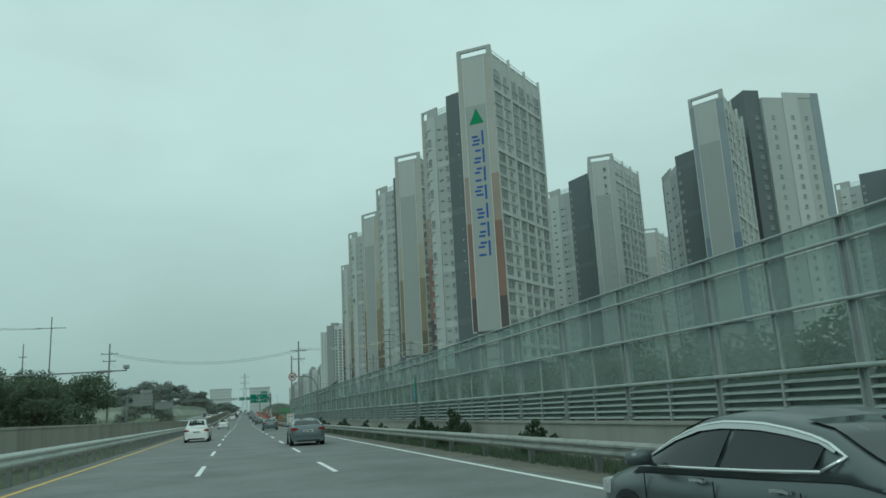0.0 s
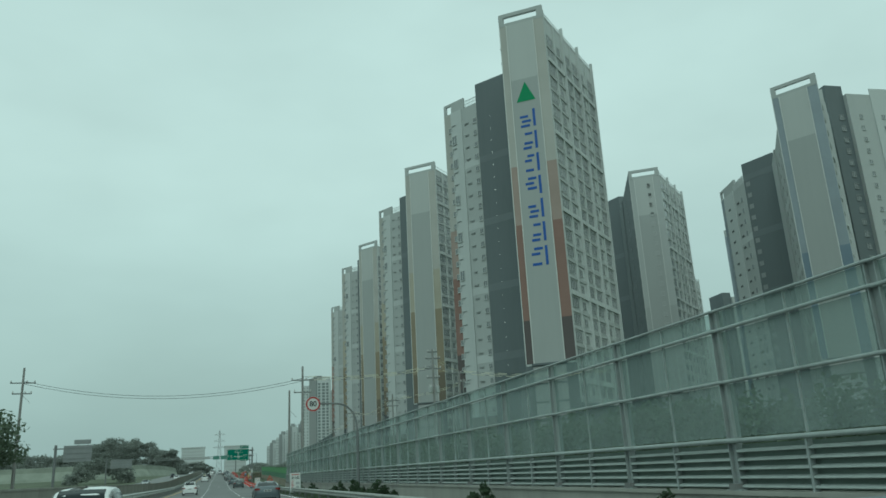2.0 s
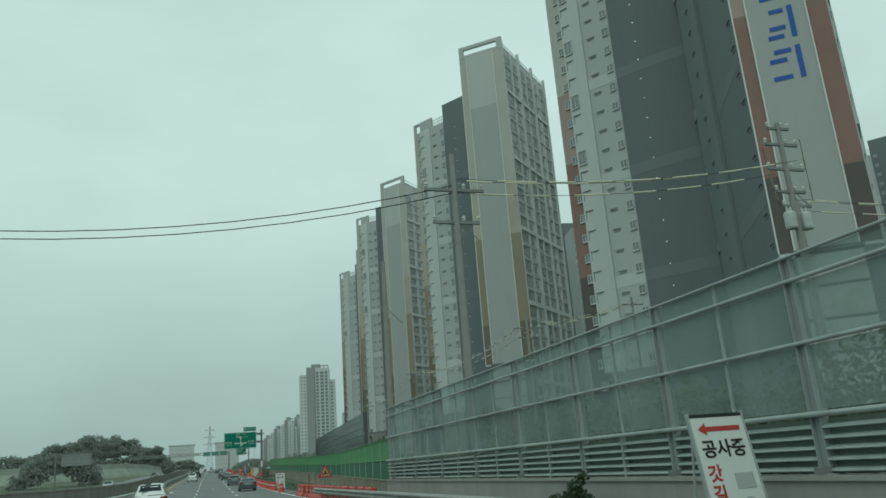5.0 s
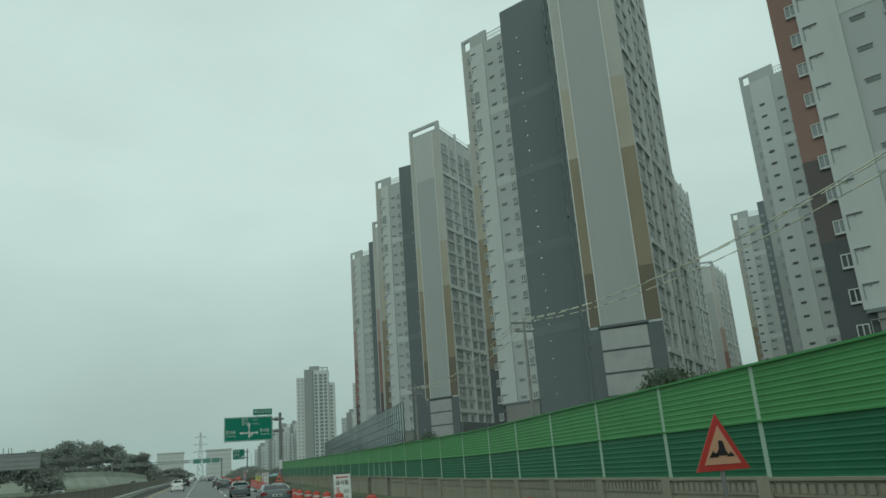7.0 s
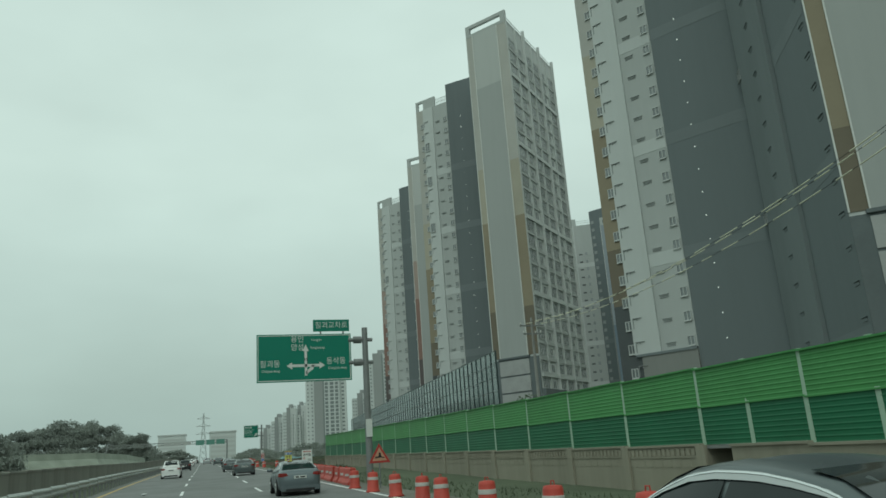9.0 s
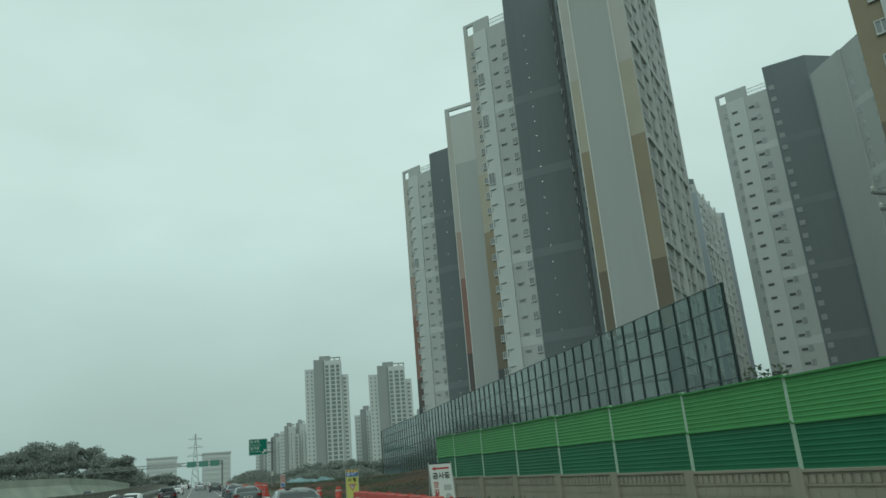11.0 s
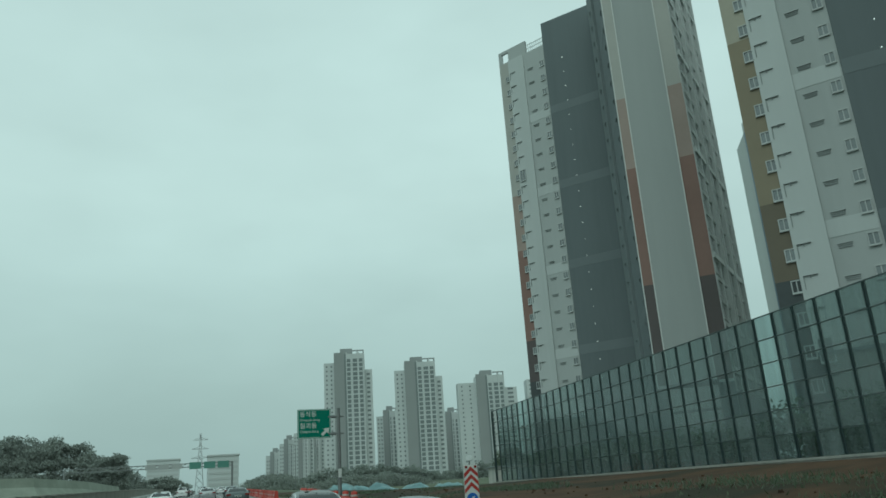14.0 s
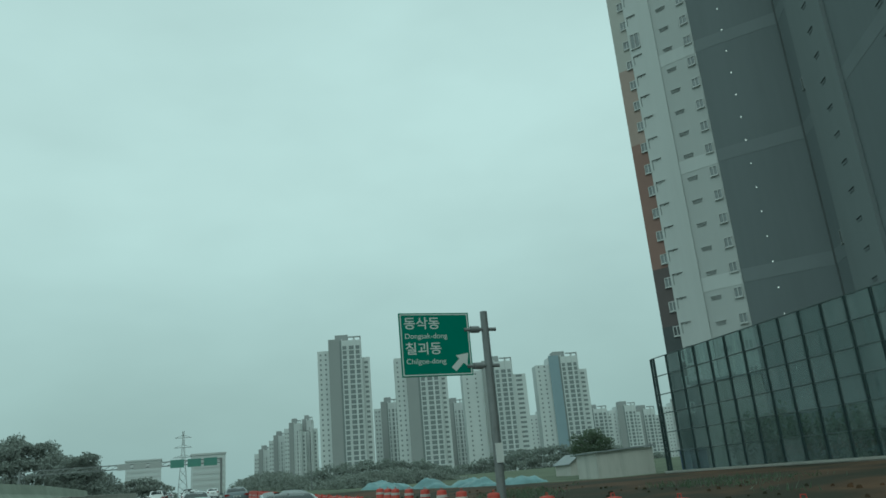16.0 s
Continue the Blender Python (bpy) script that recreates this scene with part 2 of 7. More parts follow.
M = dict(
    asphalt=mat("asphalt", (0.175, 0.18, 0.177), 0.72, var=0.2, scale=0.35, bump=0.3, bscale=60, stain=0.1),
    line_white=mat("line_white", (0.72, 0.73, 0.72), 0.6, var=0.15, scale=2.0, stain=0.15),
    line_yellow=mat("line_yellow", (0.62, 0.42, 0.10), 0.6, var=0.15, scale=2.0, stain=0.15),
    soil=mat("soil", (0.060, 0.033, 0.017), 0.95, var=0.5, scale=0.4, bump=1.0, bscale=5, stain=0.3, alt=((0.026, 0.024, 0.013), 0.16)),
    grass=mat("grass", (0.085, 0.102, 0.065), 0.95, var=0.4, scale=0.12, bump=0.6, bscale=5, stain=0.1),
    concrete=mat("concrete", (0.32, 0.318, 0.29), 0.85, var=0.15, scale=0.5, bump=0.2, bscale=20, stain=0.2, streak=True),
    concrete_mid=mat("concrete_mid", (0.265, 0.262, 0.235), 0.85, var=0.18, scale=0.5, bump=0.2, bscale=20, stain=0.2, streak=True),
    concrete_dark=mat("concrete_dark", (0.20, 0.205, 0.20), 0.85, var=0.15, scale=0.5, bump=0.2, bscale=20, stain=0.2, streak=True),
    galv=mat("galvanised_steel", (0.42, 0.44, 0.43), 0.5, 0.55, var=0.12, scale=3.0, stain=0.1),
    galv_dull=mat("dull_steel", (0.20, 0.21, 0.21), 0.6, 0.3, var=0.12, scale=3.0, stain=0.1),
    rail_pale=mat("pale_rail_paint", (0.44, 0.47, 0.455), 0.55, var=0.12, scale=2.0, stain=0.12),
    barrier_rail=mat("barrier_rail_paint", (0.33, 0.365, 0.355), 0.6, var=0.15, scale=2.0, stain=0.15),
    rail_dull=mat("dull_rail", (0.29, 0.30, 0.28), 0.65, var=0.15, scale=2.0, stain=0.15),
    post_grey=mat("grey_post_paint", (0.30, 0.33, 0.325), 0.55, var=0.1, scale=2.0),
    pane=clear_mat("barrier_sheet", (0.38, 0.435, 0.425), 0.74, 0.3, (0.84, 0.90, 0.88), 0.05),
    pane_tall=clear_mat("tall_barrier_sheet", (0.28, 0.33, 0.33), 0.86, 0.06, (0.71, 0.79, 0.78), 0.22, 0.75),
    slat_grey=mat("slat_grey", (0.31, 0.345, 0.33), 0.6, var=0.12, scale=2.0, stain=0.12),
    slat_green=mat("slat_green", (0.19, 0.235, 0.21), 0.6, var=0.12, scale=2.0),
    green_light=mat("green_panel_light", (0.075, 0.25, 0.078), 0.5, var=0.10, scale=0.7, stain=0.08),
    green_dark=mat("green_panel_dark", (0.02, 0.122, 0.057), 0.5, var=0.12, scale=0.7, stain=0.08),
    post_green=mat("pale_green_post", (0.34, 0.46, 0.36), 0.5, var=0.1, scale=2.0),
    dark_post=mat("dark_green_post", (0.035, 0.055, 0.055), 0.5, var=0.1, scale=2.0),
    wall_white=mat("tower_white", (0.505, 0.525, 0.52), 0.85, var=0.06, scale=0.12, stain=0.08, streak=True),
    wall_pale=mat("tower_pale_grey", (0.42, 0.437, 0.432), 0.85, var=0.06, scale=0.12, stain=0.08, streak=True),
    panel_grey=mat("gable_grey", (0.37, 0.385, 0.38), 0.85, var=0.05, scale=0.1, stain=0.05, streak=True),
    panel_top=mat("gable_light_grey", (0.46, 0.475, 0.465), 0.85, var=0.05, scale=0.1, stain=0.05, streak=True),
    rail_mid=mat("grey_green_rail", (0.085, 0.11, 0.108), 0.5, var=0.1, scale=2.0),
    wall_sand=mat("sandy_concrete", (0.262, 0.246, 0.196), 0.88, var=0.15, scale=0.5, bump=0.2, bscale=20, stain=0.2, streak=True),
    wall_dark=mat("tower_dark_grey", (0.146, 0.168, 0.176), 0.7, var=0.07, scale=0.12, stain=0.08, streak=True),
    wall_band=mat("tower_band", (0.28, 0.295, 0.295), 0.85, var=0.06, scale=0.2),
    podium=mat("podium_stone", (0.36, 0.365, 0.365), 0.8, var=0.1, scale=0.5, stain=0.1),
    podium_dark=mat("podium_joint", (0.13, 0.148, 0.155), 0.8, var=0.1, scale=0.5),
    trim_white=mat("white_trim", (0.62, 0.63, 0.615), 0.7, var=0.05, scale=0.5),
    dark_pier=mat("tower_mid_grey", (0.182, 0.206, 0.212), 0.75, var=0.07, scale=0.12, stain=0.08, streak=True),
    slate=mat("slate_base", (0.085, 0.094, 0.098), 0.8, var=0.1, scale=0.3, stain=0.1),
    taupe=mat("taupe_render", (0.235, 0.24, 0.23), 0.85, var=0.08, scale=0.3, stain=0.1, streak=True),
    sleeve=mat("cable_sleeve", (0.62, 0.60, 0.47), 0.5, var=0.08, scale=2.0),
    dark_band=mat("tower_dark_band", (0.172, 0.195, 0.203), 0.75, var=0.06, scale=0.2),
    dust=mat("dusty_shoulder", (0.15, 0.145, 0.125), 0.9, var=0.3, scale=0.4, bump=0.3, bscale=30, stain=0.2),
    sign_back=mat("sign_back", (0.25, 0.265, 0.265), 0.6, 0.2, var=0.1, scale=1.0),
    beige=mat("stripe_beige", (0.42, 0.415, 0.39), 0.85, var=0.06, scale=0.2),
    or1=mat("stripe_salmon", (0.345, 0.275, 0.245), 0.85, var=0.08, scale=0.2),
    or2=mat("stripe_orange_red", (0.25, 0.16, 0.137), 0.85, var=0.08, scale=0.2),
    or3=mat("stripe_slate_brown", (0.115, 0.10, 0.10), 0.85, var=0.08, scale=0.2),
    oc1=mat("stripe_sand", (0.39, 0.365, 0.30), 0.85, var=0.08, scale=0.2),
    oc2=mat("stripe_ochre", (0.265, 0.228, 0.165), 0.85, var=0.08, scale=0.2),
    oc3=mat("stripe_brown", (0.165, 0.143, 0.11), 0.85, var=0.08, scale=0.2),
    bl1=mat("stripe_pale_blue", (0.29, 0.325, 0.36), 0.85, var=0.08, scale=0.2),
    bl2=mat("stripe_blue", (0.19, 0.24, 0.295), 0.85, var=0.08, scale=0.2),
    bl3=mat("stripe_navy", (0.07, 0.10, 0.16), 0.85, var=0.08, scale=0.2),
    glass_dark=mat("window_glass", (0.17, 0.19, 0.195), 0.08, var=0.35, scale=0.4, spec=1.0),
    glass_pale=mat("pale_window_glass", (0.31, 0.33, 0.335), 0.2, var=0.2, scale=0.4, spec=0.5),
    # Gantry green greyed in its base colour to stand in for distance haze.
    sign_hazed=mat("hazed_sign_green", (0.10, 0.23, 0.19), 0.5, var=0.06, scale=1.0),
    frame_white=mat("window_frame_white", (0.47, 0.485, 0.48), 0.6, var=0.05, scale=1.0),
    vent=mat("vent_dark", (0.10, 0.11, 0.112), 0.7, var=0.1, scale=2.0),
    banner_blue=mat("banner_blue", (0.035, 0.10, 0.36), 0.7, var=0.05, scale=0.5),
    banner_green=mat("banner_green", (0.03, 0.24, 0.10), 0.7, var=0.05, scale=0.5),
    lamp_glow=mat("stair_lamp_glow", (0.9, 0.9, 0.85), 0.4, emit=(1.0, 0.98, 0.92, 1.1)),
    sign_green=mat("sign_green", (0.012, 0.17, 0.115), 0.45, var=0.06, scale=1.0),
    sign_white=mat("sign_white", (0.58, 0.60, 0.58), 0.5, var=0.04, scale=1.0),
    sign_red=mat("sign_red", (0.36, 0.04, 0.035), 0.5, var=0.06, scale=1.0),
    sign_orange=mat("sign_orange", (0.46, 0.27, 0.18), 0.5, var=0.06, scale=1.0),
    sign_yellow=mat("sign_yellow", (0.56, 0.55, 0.16), 0.5, var=0.06, scale=1.0),
    sign_blue=mat("sign_blue", (0.03, 0.12, 0.42), 0.5, var=0.06, scale=1.0),
    black=mat("black_paint", (0.02, 0.02, 0.022), 0.5, var=0.05, scale=1.0),
    drum_red=mat("drum_red", (0.40, 0.06, 0.045), 0.55, var=0.15, scale=3.0, stain=0.1),
    drum_white=mat("drum_white", (0.45, 0.43, 0.41), 0.5, var=0.12, scale=3.0, stain=0.1),
    wood_pole=mat("concrete_pole", (0.25, 0.25, 0.24), 0.85, var=0.12, scale=2.0),
    cable=mat("cable_black", (0.035, 0.038, 0.04), 0.6, var=0.05),
    insul=mat("insulator", (0.5, 0.5, 0.48), 0.4, var=0.05),
    bark=mat("bark", (0.09, 0.07, 0.055), 0.95, var=0.25, scale=3.0, bump=0.5, bscale=20),
    leaf=leafy("leaf", (0.10, 0.135, 0.08), 0.7),
    leaf_dark=leafy("shrub_leaf", (0.062, 0.095, 0.05), 0.7, 0.2),
    # Far woods paled beyond leaf colour; distance haze is put into the base colour.
    leaf_pale_hazed=leafy("leaf_pale_hazed", (0.20, 0.225, 0.20), 0.12, 1.0),
    leaf_far_hazed=leafy("leaf_far_hazed", (0.195, 0.215, 0.19), 0.12, 1.0),
    paint_grey=mat("car_paint_grey", (0.095, 0.115, 0.118), 0.3, 0.4, var=0.04, scale=1.0, spec=0.6),
    paint_teal=mat("car_paint_slate", (0.13, 0.158, 0.172), 0.28, 0.35, var=0.04, scale=1.0, spec=0.6),
    paint_white=mat("car_paint_white", (0.70, 0.71, 0.71), 0.3, var=0.03, scale=1.0, spec=0.6),
    paint_black=mat("car_paint_black", (0.02, 0.022, 0.025), 0.25, var=0.04, scale=1.0, spec=0.6),
    paint_silver=mat("car_paint_silver", (0.40, 0.42, 0.43), 0.3, 0.5, var=0.03, scale=1.0, spec=0.6),
    # Pale base colour stands in for the sky's reflection on a dark visor.
    visor=mat("rain_visor", (0.40, 0.42, 0.42), 0.12, 0.3, var=0.05, spec=0.8),
    car_glass=mat("car_glass", (0.015, 0.022, 0.023), 0.1, var=0.1, spec=0.25),
    tyre=mat("tyre", (0.022, 0.022, 0.022), 0.85, var=0.1, scale=8),
    chrome=mat("chrome", (0.72, 0.74, 0.74), 0.15, 0.95, var=0.03),
    tail=mat("tail_lamp", (0.19, 0.025, 0.022), 0.25),
    head=mat("head_lamp", (0.55, 0.57, 0.58), 0.12, var=0.05, spec=0.8),
    # Warehouse wall and window band nearly alike: haze put into both colours.
    far_hazed=mat("far_block_hazed", (0.52, 0.55, 0.55), 0.9, var=0.03, scale=0.05),
    far_haze_band=mat("far_block_haze_band", (0.47, 0.49, 0.49), 0.8, var=0.03, scale=0.05),
    steel_pale=mat("pale_lattice_steel", (0.40, 0.42, 0.42), 0.6, var=0.05, scale=1.0),
    # Far walls set paler than the near towers to stand in for haze.
    far_wall=mat("far_tower_hazed", (0.55, 0.575, 0.575), 0.9, var=0.04, scale=0.05),
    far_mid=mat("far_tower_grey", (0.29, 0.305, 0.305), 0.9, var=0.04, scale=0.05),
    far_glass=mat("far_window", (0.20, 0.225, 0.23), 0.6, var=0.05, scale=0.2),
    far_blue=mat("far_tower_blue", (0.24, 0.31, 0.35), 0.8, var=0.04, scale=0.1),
    shed_wall=mat("shed_wall", (0.46, 0.45, 0.42), 0.8, var=0.1, scale=0.6, stain=0.15, streak=True),
    shed_roof=mat("shed_roof", (0.24, 0.26, 0.27), 0.6, var=0.1, scale=0.6),
    tarp=mat("teal_tarp", (0.16, 0.26, 0.275), 0.45, var=0.3, scale=0.6, bump=0.3, bscale=3),
)


# ---- building helpers ----
class Shape:
    """Collects boxes, prisms, tubes and sheets into one mesh."""

    def __init__(self):
        self.v, self.f, self.mi, self.m = [], [], [], Matrix.Identity(4)

    def add(self, vs, fs, k=0):
        o = len(self.v)
        self.v += [tuple(self.m @ Vector(p)) for p in vs]
        self.f += [tuple(i + o for i in q) for q in fs]
        self.mi += [k] * len(fs)
        return self

    def box(self, x0, x1, y0, y1, z0, z1, k=0):
        vs = [(x, y, z) for z in (z0, z1) for y in (y0, y1) for x in (x0, x1)]
        return self.add(vs, [(0, 2, 3, 1), (4, 5, 7, 6), (0, 1, 5, 4), (2, 6, 7, 3), (0, 4, 6, 2), (1, 3, 7, 5)], k)

    def prism(self, poly, z0, z1, k=0):
        n = len(poly)
        vs = [(x, y, z0) for x, y in poly] + [(x, y, z1) for x, y in poly]
        fs = [(i, (i + 1) % n, n + (i + 1) % n, n + i) for i in range(n)] + [tuple(range(n - 1, -1, -1)), tuple(range(n, 2 * n))]
        return self.add(vs, fs, k)

    def tube(self, p0, p1, r0, r1=None, seg=8, k=0):
        r1 = r0 if r1 is None else r1
        p0, p1 = Vector(p0), Vector(p1)
        q = (p1 - p0).to_track_quat("Z", "Y").to_matrix()
        vs = []
        for p, r in ((p0, r0), (p1, r1)):
            vs += [tuple(p + q @ Vector((r * math.cos(2 * math.pi * i / seg), r * math.sin(2 * math.pi * i / seg), 0))) for i in range(seg)]
        fs = [(i, (i + 1) % seg, seg + (i + 1) % seg, seg + i) for i in range(seg)] + [tuple(range(seg - 1, -1, -1)), tuple(range(seg, 2 * seg))]
        return self.add(vs, fs, k)

    def bent(self, pts, r, seg=8, k=0):
        pts = [Vector(p) for p in pts]
        rings = []
        for i, p in enumerate(pts):
            d = (pts[min(i + 1, len(pts) - 1)] - pts[max(i - 1, 0)]).normalized()
            ref = Vector((0, 0, 1)) if abs(d.z) < 0.9 else Vector((0, 1, 0))
            u = d.cross(ref).normalized()
            v = u.cross(d)
            rings.append([tuple(p + u * r * math.cos(2 * math.pi * j / seg) + v * r * math.sin(2 * math.pi * j / seg)) for j in range(seg)])
        return self.loft(rings, k)

    def loft(self, rings, k=0, cap=True):
        n = len(rings[0])
        vs = [p for ring in rings for p in ring]
        fs = [(j * n + i, j * n + (i + 1) % n, (j + 1) * n + (i + 1) % n, (j + 1) * n + i) for j in range(len(rings) - 1) for i in range(n)]
        if cap:
            fs += [tuple(range(n - 1, -1, -1)), tuple((len(rings) - 1) * n + i for i in range(n))]
        return self.add(vs, fs, k)

    def sheet(self, rows, k=0):
        n = len(rows[0])
        vs = [p for r in rows for p in r]
        fs = [(j * n + i, j * n + i + 1, (j + 1) * n + i + 1, (j + 1) * n + i) for j in range(len(rows) - 1) for i in range(n - 1)]
        return self.add(vs, fs, k)

    def mesh(self, name, mats, smooth=False):
        me = bpy.data.meshes.new(name)
        me.from_pydata(self.v, [], self.f)
        for m in (mats if isinstance(mats, (list, tuple)) else [mats]):
            me.materials.append(m)
        me.polygons.foreach_set("material_index", self.mi)
        if smooth:
            me.polygons.foreach_set("use_smooth", [True] * len(self.f))
        me.update()
        return me


def part(name, shape, mats, parent, label="", smooth=False, m=None):
    """One mesh under a thing or a part."""
    data = shape if isinstance(shape, bpy.types.Mesh) else shape.mesh(name, mats, smooth)
    ob = new(name, data)
    ob.parent = parent
    if m is not None:
        ob.matrix_basis = m
    return tagged(ob, label) if label else ob


def thing(name, label, category, m=None, group="", kind=""):
    ob = new(name)
    ob.empty_display_size = 0.3
    if m is not None:
        ob.matrix_basis = m
    return tagged(ob, label, category, group, kind)


def single(name, shape, mats, label, category, group="", kind="", smooth=False, m=None):
    ob = new(name, shape.mesh(name, mats, smooth))
    if m is not None:
        ob.matrix_basis = m
    return tagged(ob, label, category, group, kind)


# ---- the lie of the land: the road climbs gently and bends a little ----
HY = [(-400, -0.13), (0, -0.13), (40, -0.01), (90, 0.17), (165, 0.27), (195, 0.47), (225, 1.0), (255, 1.7), (290, 2.35), (315, 2.8), (344, 3.55), (420, 5.2), (520, 6.9), (650, 7.9), (4000, 7.9)]
CX = [(-400, -2.0), (0, 0), (82, 0.55), (168, 1.63), (256, 2.89), (344, 4.58), (450, 6.4), (650, 9.0), (1200, 14.0), (4000, 30.0)]


def smooth_at(table, y, w=14.0):
    ys, vs = [a for a, _ in table], [b for _, b in table]
    return float(sum(np.interp(y + w * k / 4, ys, vs) for k in range(-4, 5)) / 9)


def H(y):
    return smooth_at(HY, y)


def cx(y):
    return smooth_at(CX, y)


# ---- ground, road and markings ----
def ground_z(x, y):
    """Height of the land: level with the road, rising into an earth bank on the right further on."""
    k = min(1.0, max(0.0, (y - 215) / 50)) * (1 - min(1.0, max(0.0, (y - 402) / 30)))
    bank = (4.45 - H(y)) * k * min(1.0, max(0.0, (x - cx(y) - 11) / 18))
    dip = -1.6 * min(1.0, max(0.0, (y - 405) / 40)) * min(1.0, max(0.0, (x - cx(y) - 18) / 20)) * max(0.0, 1 - max(0.0, (y - 520) / 150))
    return H(y) - 0.04 + bank + dip


def build_ground():
    xs = [-3000, -1200, -500, -200, -90, -45, -25, -14, -9, -5, 0, 5, 8, 11, 14, 17, 20, 24, 28, 32, 36, 42, 50, 70, 100, 160, 260, 500, 1200, 3000]
    ys = [-400, -150, -60] + list(range(-40, 700, 12)) + [760, 900, 1200, 2000, 4000]
    s = Shape()
    rows = [[(x + cx(y) * 0, y, ground_z(x, y) + (0.25 * noise.noise(Vector((x * 0.21, y * 0.21, 0))) if abs(x - 2) > 16 and abs(x) < 300 else 0)) for x in xs] for y in ys]
    s.sheet(rows)
    s.mi = []
    nx = len(xs) - 1
    for j in range(len(ys) - 1):
        for i in range(nx):
            xm, ym = (xs[i] + xs[i + 1]) / 2, (ys[j] + ys[j + 1]) / 2
            s.mi.append(1 if 15 < xm < 60 and 255 < ym < 425 else 0)
    single("ground", s, [M["grass"], M["soil"]], "rough grass verge and bare brown earth bank", "ground", kind="structure", smooth=True)


def strip(name, x0, x1, y0, y1, lift, material, label, category, step=6.0, kind="structure"):
    n = max(1, int((y1 - y0) / step))
    ys = [y0 + (y1 - y0) * i / n for i in range(n + 1)]
    s = Shape().sheet([[(cx(y) + x0, y, H(y) + lift), (cx(y) + x1, y, H(y) + lift)] for y in ys])
    return single(name, s, material, label, category, kind=kind)


LANE_L, LANE_A, LANE_B, LANE_R = -5.55, -1.14, 2.66, 6.4
build_ground()
strip("road", -6.3, 7.6, -60, 1400, 0.0, M["asphalt"], "worn grey asphalt carriageway of three lanes", "road")
strip("shoulder", LANE_R + 0.35, 7.9, -60, 700, 0.004, M["dust"], "dusty brown gravel shoulder beside the lane", "road")
strip("road_opposite", -24.0, -9.6, -60, 1400, 0.0, M["asphalt"], "grey asphalt carriageway for oncoming traffic", "road")
strip("edge_line_yellow", LANE_L - 0.08, LANE_L + 0.08, -60, 900, 0.006, M["line_yellow"], "yellow edge line painted on the asphalt", "road marking")
strip("edge_line_white", LANE_R - 0.08, LANE_R + 0.08, -60, 900, 0.006, M["line_white"], "white edge line painted on the asphalt", "road marking")


def dashes():
    for x in (LANE_A, LANE_B):
        lines = thing("lane_line", "broken white lane line on grey asphalt", "road marking", kind="structure", group="lane lines")
        y = -14.9 if x < 0 else -3.9
        while y < 700:
            s = Shape().sheet([[(cx(v) + x - 0.075, v, H(v) + 0.006), (cx(v) + x + 0.075, v, H(v) + 0.006)] for v in (y, y + 2.5, y + 5.0)])
            part("dash", s, M["line_white"], lines)
            y += 13.0
    # pale arrows and worn marks further up the road
    for ya, xa in ((212, 0.7), (238, 4.2), (238, -3.2)):
        s = Shape()
        s.box(-0.09, 0.09, -2.4, 0.8, 0, 0.005).add([(-0.45, 0.8, 0.005), (0.45, 0.8, 0.005), (0, 2.2, 0.005)], [(0, 1, 2)])
        single("road_arrow", s, M["line_white"], "worn white straight-on arrow painted on the road", "road marking", kind="structure",
               m=pose(cx(ya) + xa, ya, H(ya) + 0.008))


dashes()


# ---- apartment towers ----
FLOOR = 2.88


def face(a, b, z=0.0):
    """A frame on a wall that runs from a to b (left to right as seen from outside): x along, y outward, z up."""
    u = Vector((b[0] - a[0], b[1] - a[1], 0)).normalized()
    n = Vector((u.y, -u.x, 0))
    m = Matrix.Identity(4)
    for i, c in enumerate((u, n, Vector((0, 0, 1)))):
        m[0][i], m[1][i], m[2][i] = c
    m[0][3], m[1][3], m[2][3] = a[0], a[1], z
    return m, (Vector(b) - Vector(a)).length


